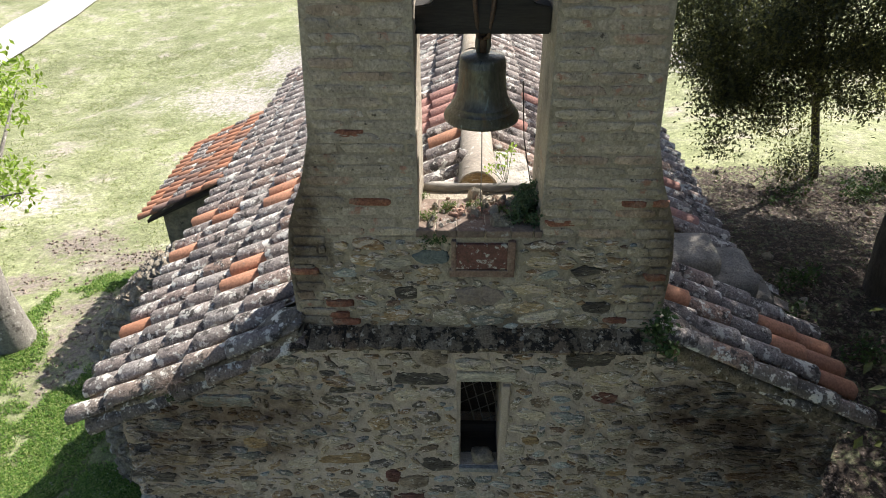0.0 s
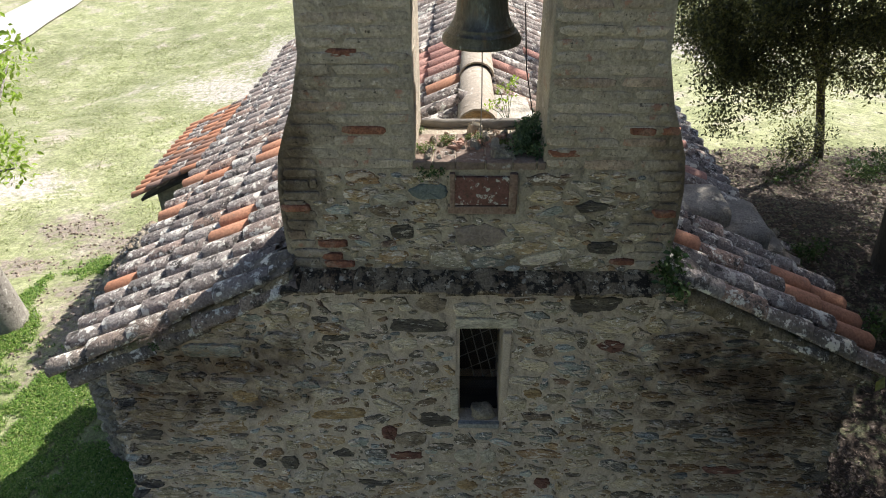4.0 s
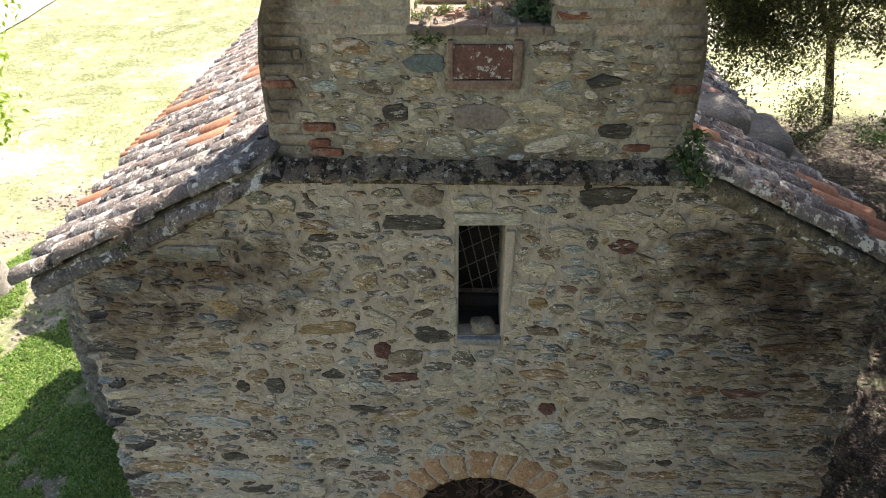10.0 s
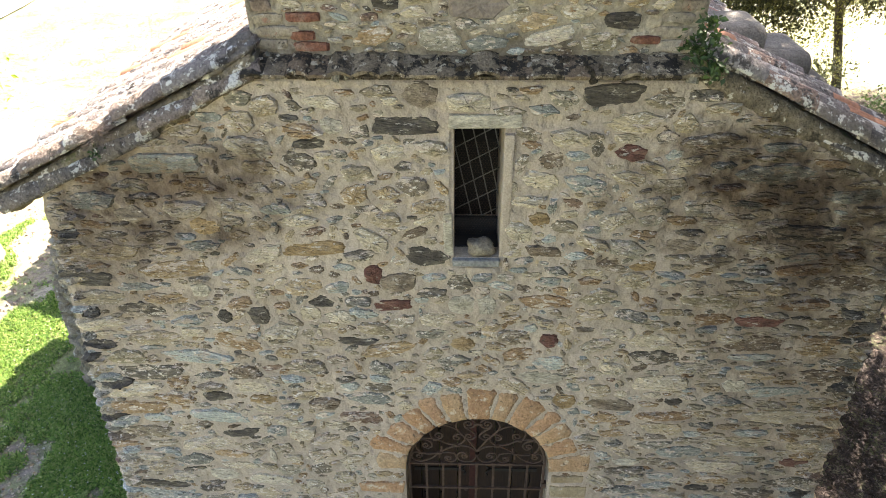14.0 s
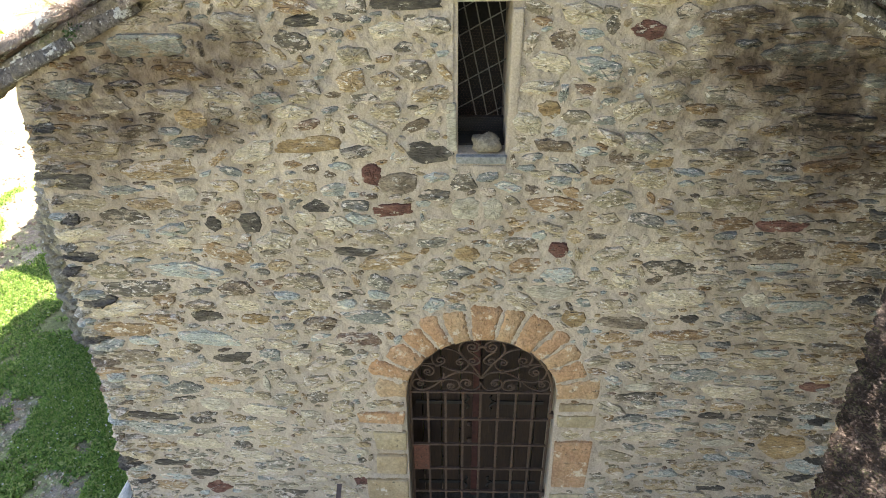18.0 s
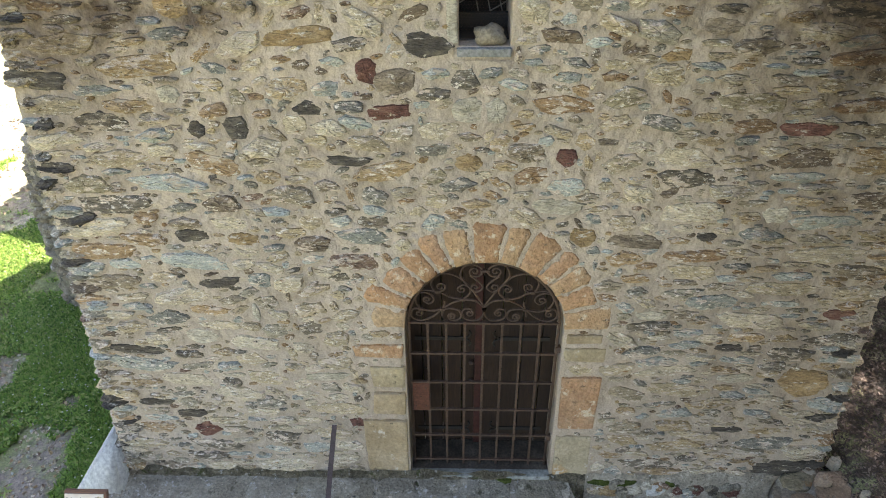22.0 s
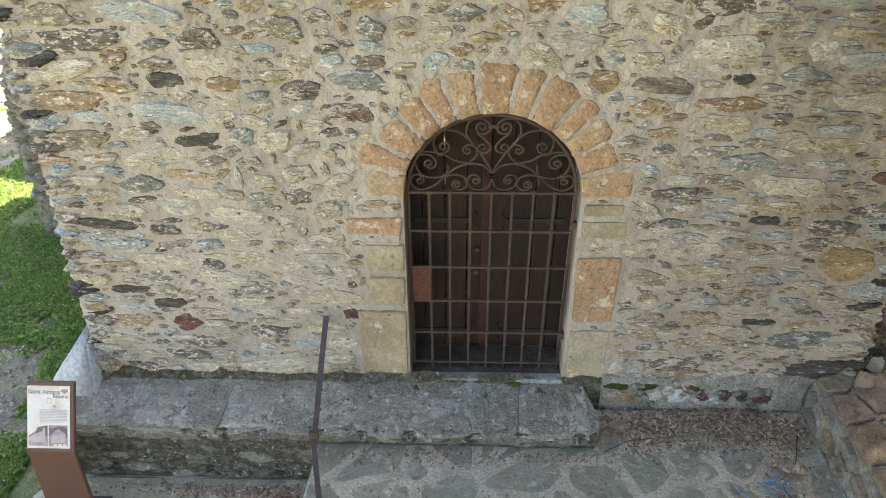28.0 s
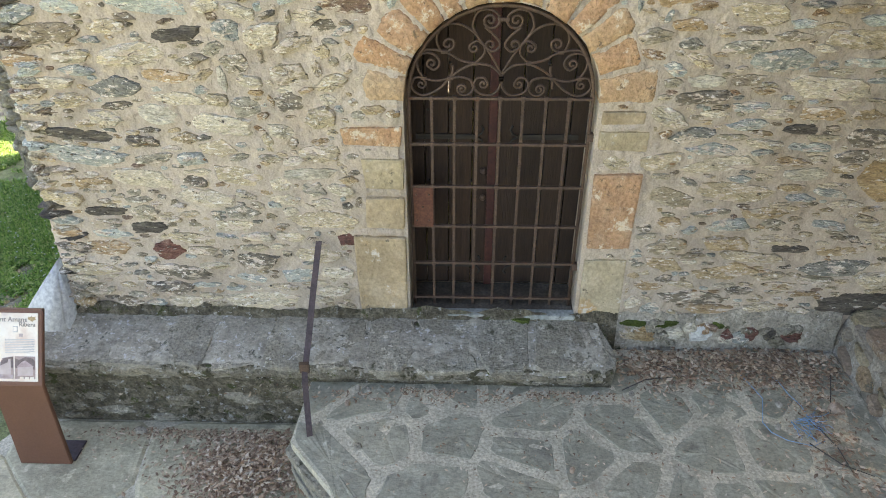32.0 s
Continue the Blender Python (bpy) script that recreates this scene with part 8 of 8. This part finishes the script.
plant("verge_weed", (-2.3, -0.03, 4.47), [(-2.3, -0.05, 4.47), (-2.27, -0.05, 4.49)], 40, 0.02, 0.025, WEED, "small green tuft on the roof verge", stems=False, seed=9)


# ---- meadow grass, bank litter ----
def blades(count, place, r, tall):
    V, Q = [], []
    while count:
        p = place(r)
        if p is None:
            continue
        count -= 1
        x, y = p
        z = ground_at(x, y) - 0.005
        for _ in range(2):
            a, h = r.uniform(0, 6.28), 0.0
            u, v, up = x + r.gauss(0, 0.025), y + r.gauss(0, 0.025), z + tall * r.uniform(0.25, 0.75)
            L, o = 0.34 * tall * r.uniform(0.6, 1.3), len(V)
            c, d = L * math.cos(a), L * math.sin(a)
            V += [(u - c, v - d, up + r.uniform(-0.4, 0.4) * L), (u + 0.45 * d, v - 0.45 * c, up), (u + c, v + d, up + r.uniform(-0.4, 0.4) * L), (u - 0.45 * d, v + 0.45 * c, up)]
            Q.append((o, o + 1, o + 2, o + 3))
        for _ in range(2):
            a, h = r.uniform(0, 6.28), tall * r.uniform(0.4, 1.2)
            u, v = x + r.gauss(0, 0.02), y + r.gauss(0, 0.02)
            w = 0.012
            o = len(V)
            V += [(u - w * math.sin(a), v + w * math.cos(a), z), (u + w * math.sin(a), v - w * math.cos(a), z), (u + 0.5 * h * math.cos(a), v + 0.5 * h * math.sin(a), z + h)]
            Q.append((o, o + 1, o + 2))
    return V, Q


def lawn(r):
    x, y = (r.uniform(-9.5, -3.0), r.uniform(-2.5, 9.5)) if r.random() < 0.5 else (-3.0 - abs(r.gauss(0, 2.0)), r.gauss(1.2, 2.2))
    if ((x + 2.95) / 2.62) ** 4 + ((y - 4.1) / 1.1) ** 4 < 1 or x > wall_left(0) - 0.05 or (x > -3.6 and y < -0.2):
        return None
    near = 0.25 * min(1.0, max(0.0, (x + 8.0) / 3.0)) * min(1.0, max(0.0, (7.0 - y) / 4.0))
    if x < -9.5 or not -2.6 < y < 9.5:
        return None
    if r.random() > 0.55 + near + 1.0 * noise.noise((x * 0.9, y * 0.9, 3)) + 0.8 * noise.noise((x * 3.1, y * 3.1, 1)) - 1.1 * mask(x, y, SOIL):
        return None
    return x, y


r = random.Random(14)
V, Q = blades(110000, lawn, r, 0.078)
tagged(put("grass", mesh_of("grass", V, Q, GRASS)), "short lush grass beside the chapel", "grass", kind="stuff")
V, Q = [], []
for _ in range(2600):
    p = lawn(r)
    if p is None or p[0] < -7:
        continue
    x, y = p
    z, s = ground_at(x, y) + r.uniform(0.05, 0.10), r.uniform(0.006, 0.010)
    o = len(V)
    V += [(x + s * math.cos(a), y + s * math.sin(a), z + 0.003 * (k % 2)) for k, a in enumerate([i * math.pi / 3 for i in range(6)])]
    Q.append(tuple(range(o, o + 6)))
tagged(put("daisies", mesh_of("daisies", V, Q, WHITEWASH)), "tiny white daisies scattered in the grass", "flowers", kind="stuff")


def meadow(r):
    x, y = r.uniform(-24, -3.3), r.uniform(7, 30)
    if (x > -6.4 and y < 11.2) or (x > -3.3 and y < 9):
        return None
    if r.random() > 0.5 + 1.1 * noise.noise((x * 0.8, y * 0.8, 6)) + 0.6 * noise.noise((x * 2.5, y * 2.5, 8)) - 1.3 * max(mask(x, y, SOIL), mask(x, y, BARE)):
        return None
    return x, y


V, Q = blades(26000, meadow, r, 0.05)
tagged(put("meadow_grass", mesh_of("meadow_grass", V, Q, MEADOW_GRASS)), "sparse pale-green grass tufts on the open meadow", "grass", kind="stuff")

# gravel and clods on the worn ground by the corner
V, Q = [], []
for _ in range(7000):
    x, y = r.uniform(-6.5, -3.0), r.uniform(-2.5, 3.0)
    if x > wall_left(0) - 0.05 or (x > -3.6 and y < -0.2) or max(mask(x, y, SOIL), 0.12) < r.uniform(0.05, 0.9):
        continue
    s = r.uniform(0.008, 0.03)
    m = Matrix.Translation((x, y, ground_at(x, y))) @ Matrix.Rotation(r.uniform(0, 6), 4, "Z") @ Matrix.Rotation(-1.5, 4, "X") @ Matrix.Diagonal((s * 1.7, s * 0.5, s * 1.2, 1))
    sv, sq = SHAPES[r.randrange(40)]
    o = len(V)
    V += [m @ Vector(v) for v in sv]
    Q += [tuple(i + o for i in q) for q in sq]
tagged(put("gravel", mesh_of("gravel", V, Q, STONE_FILL)), "loose gravel and clods on bare earth", "gravel", kind="stuff")


# clods turned up on the worn meadow
V, Q = [], []
for _ in range(12000):
    x, y = r.uniform(-13.5, -5.8), r.uniform(5.0, 14.0)
    if (x > -6.4 and y > 7.0) or ((x + 2.95) / 2.62) ** 4 + ((y - 4.1) / 1.1) ** 4 < 1.2:
        continue
    k = mask(x, y, SOIL) + 1.1 * noise.noise((x * 1.6, y * 3.2, 5))
    if k < r.uniform(0.5, 1.5):
        continue
    s = 0.012 + 0.04 * r.random() ** 2
    m = Matrix.Translation((x, y, ground_at(x, y) - 0.003)) @ Matrix.Rotation(r.uniform(0, 6), 4, "Z") @ Matrix.Rotation(-1.5, 4, "X") @ Matrix.Diagonal((s * 1.9, s * 0.7, s * 1.3, 1))
    sv, sq = SHAPES[r.randrange(18)]
    o = len(V)
    V += [m @ Vector(v) for v in sv]
    Q += [tuple(i + o for i in q) for q in sq]
tagged(put("clods", mesh_of("clods", V, Q, surface("earth_clod", [(0.14, 0.105, 0.075), (0.26, 0.205, 0.155)], 12, 1.0, 0.8, 40, "island", [(0.20, 0.15, 0.108), (0.30, 0.235, 0.18), (0.40, 0.33, 0.265)], 0.6), True)), "crumbled brown earth clods on the worn meadow", "earth", kind="stuff")


def bank(r):
    x, y = r.uniform(2.75, 9.5), r.uniform(-2.5, 11)
    if y > 0 and x < 2.9:
        return None
    return (x, y, ground_at(x, y) + 0.012)


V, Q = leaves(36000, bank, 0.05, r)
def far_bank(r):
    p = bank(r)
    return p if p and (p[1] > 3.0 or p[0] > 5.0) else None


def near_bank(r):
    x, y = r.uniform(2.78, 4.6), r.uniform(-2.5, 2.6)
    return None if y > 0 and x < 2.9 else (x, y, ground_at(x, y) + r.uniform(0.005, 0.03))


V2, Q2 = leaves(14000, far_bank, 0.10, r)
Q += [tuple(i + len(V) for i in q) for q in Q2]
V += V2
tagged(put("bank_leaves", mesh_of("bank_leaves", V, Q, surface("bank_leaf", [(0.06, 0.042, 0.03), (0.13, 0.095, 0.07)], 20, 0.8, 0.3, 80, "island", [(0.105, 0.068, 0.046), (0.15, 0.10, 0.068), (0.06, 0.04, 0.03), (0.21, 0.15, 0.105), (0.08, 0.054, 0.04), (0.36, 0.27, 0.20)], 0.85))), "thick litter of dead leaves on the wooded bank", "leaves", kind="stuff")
# leaves near the wall take darker colours that carry the shade under the trees
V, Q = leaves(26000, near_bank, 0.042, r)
tagged(put("leaf_mould", mesh_of("leaf_mould", V, Q, surface("leaf_mould", [(0.04, 0.03, 0.024), (0.09, 0.066, 0.052)], 20, 0.8, 0.3, 80, "island", [(0.06, 0.043, 0.034), (0.09, 0.064, 0.05), (0.04, 0.029, 0.024), (0.14, 0.10, 0.078), (0.05, 0.036, 0.03), (0.24, 0.19, 0.155)], 0.85))), "dead leaves on the bank beside the wall, tree shade in their colour", "leaves", kind="stuff")
for i in range(60):
    x, y, z = next(p for p in (bank(r) for _ in range(50)) if p)
    s = r.uniform(0.03, 0.13) if y > 2.5 or x > 4.5 else r.uniform(0.015, 0.04)
    ob = put("field_stone", stone_mesh(r.randrange(40), PEB), None, Matrix.Translation((x, y, z)) @ Matrix.Rotation(r.uniform(0, 6), 4, "Z") @ Matrix.Rotation(-1.5, 4, "X") @ Matrix.Diagonal((s * 1.7, s * 0.6, s * 1.2, 1)))
    tagged(ob, "half-buried grey stone on the leafy bank", "stone", "stones on the bank")
for k, (x, y) in enumerate(((4.8, 4.6), (5.2, 5.6), (8.2, 9.6), (8.7, 9.9), (8.9, 9.5), (5.6, 3.9), (9.4, 10.1), (6.6, 9.6))):
    z = ground_z(x, y)
    spots = [(x + r.gauss(0, 0.22), y + r.gauss(0, 0.22), z + r.uniform(0.05, 0.3)) for _ in range(12)]
    plant("bank_weed", (x, y, z), spots, 26, 0.07, 0.07, WEED, "patch of dark green undergrowth on the leafy bank", seed=20 + k)
# pale track across the far meadow
V = [(x + 0.25 * noise.noise((y * 0.3, x, 0)), y, ground_at(x, y) + 0.10) for y in np.arange(20.0, 90.0, 1.5) for x in (-24.6, -23.2, -21.8)]
Q = [(3 * i + j, 3 * i + j + 1, 3 * i + j + 4, 3 * i + j + 3) for i in range(len(V) // 3 - 1) for j in range(2)]
put("road", mesh_of("road", V, Q, surface("pale_track", [(0.50, 0.47, 0.43), (0.62, 0.59, 0.55)], 2, 1.0, 0.3, 20)), None, label="pale dusty track across the meadow", kind="structure")


# ---- crumbs of leaf and mortar along the bench and over the paving ----
def crumbs(r):
    if r.random() < 0.6:
        x, y = r.uniform(-1.05, 0.95), -0.635 - abs(r.gauss(0, 0.05))
        return (x, y, 0.008 + r.uniform(0, 0.01)) if noise.noise((x * 5, y * 9, 2)) > 0.02 else None
    return (r.uniform(-0.9, 2.2), r.uniform(-2.2, -0.7), 0.008)


r = random.Random(91)
V, Q = leaves(900, crumbs, 0.024, r)
tagged(put("leaf_crumbs", mesh_of("leaf_crumbs", V, Q, LEAF)), "brown leaf crumbs lying along the bench and paving", "leaves", kind="stuff")
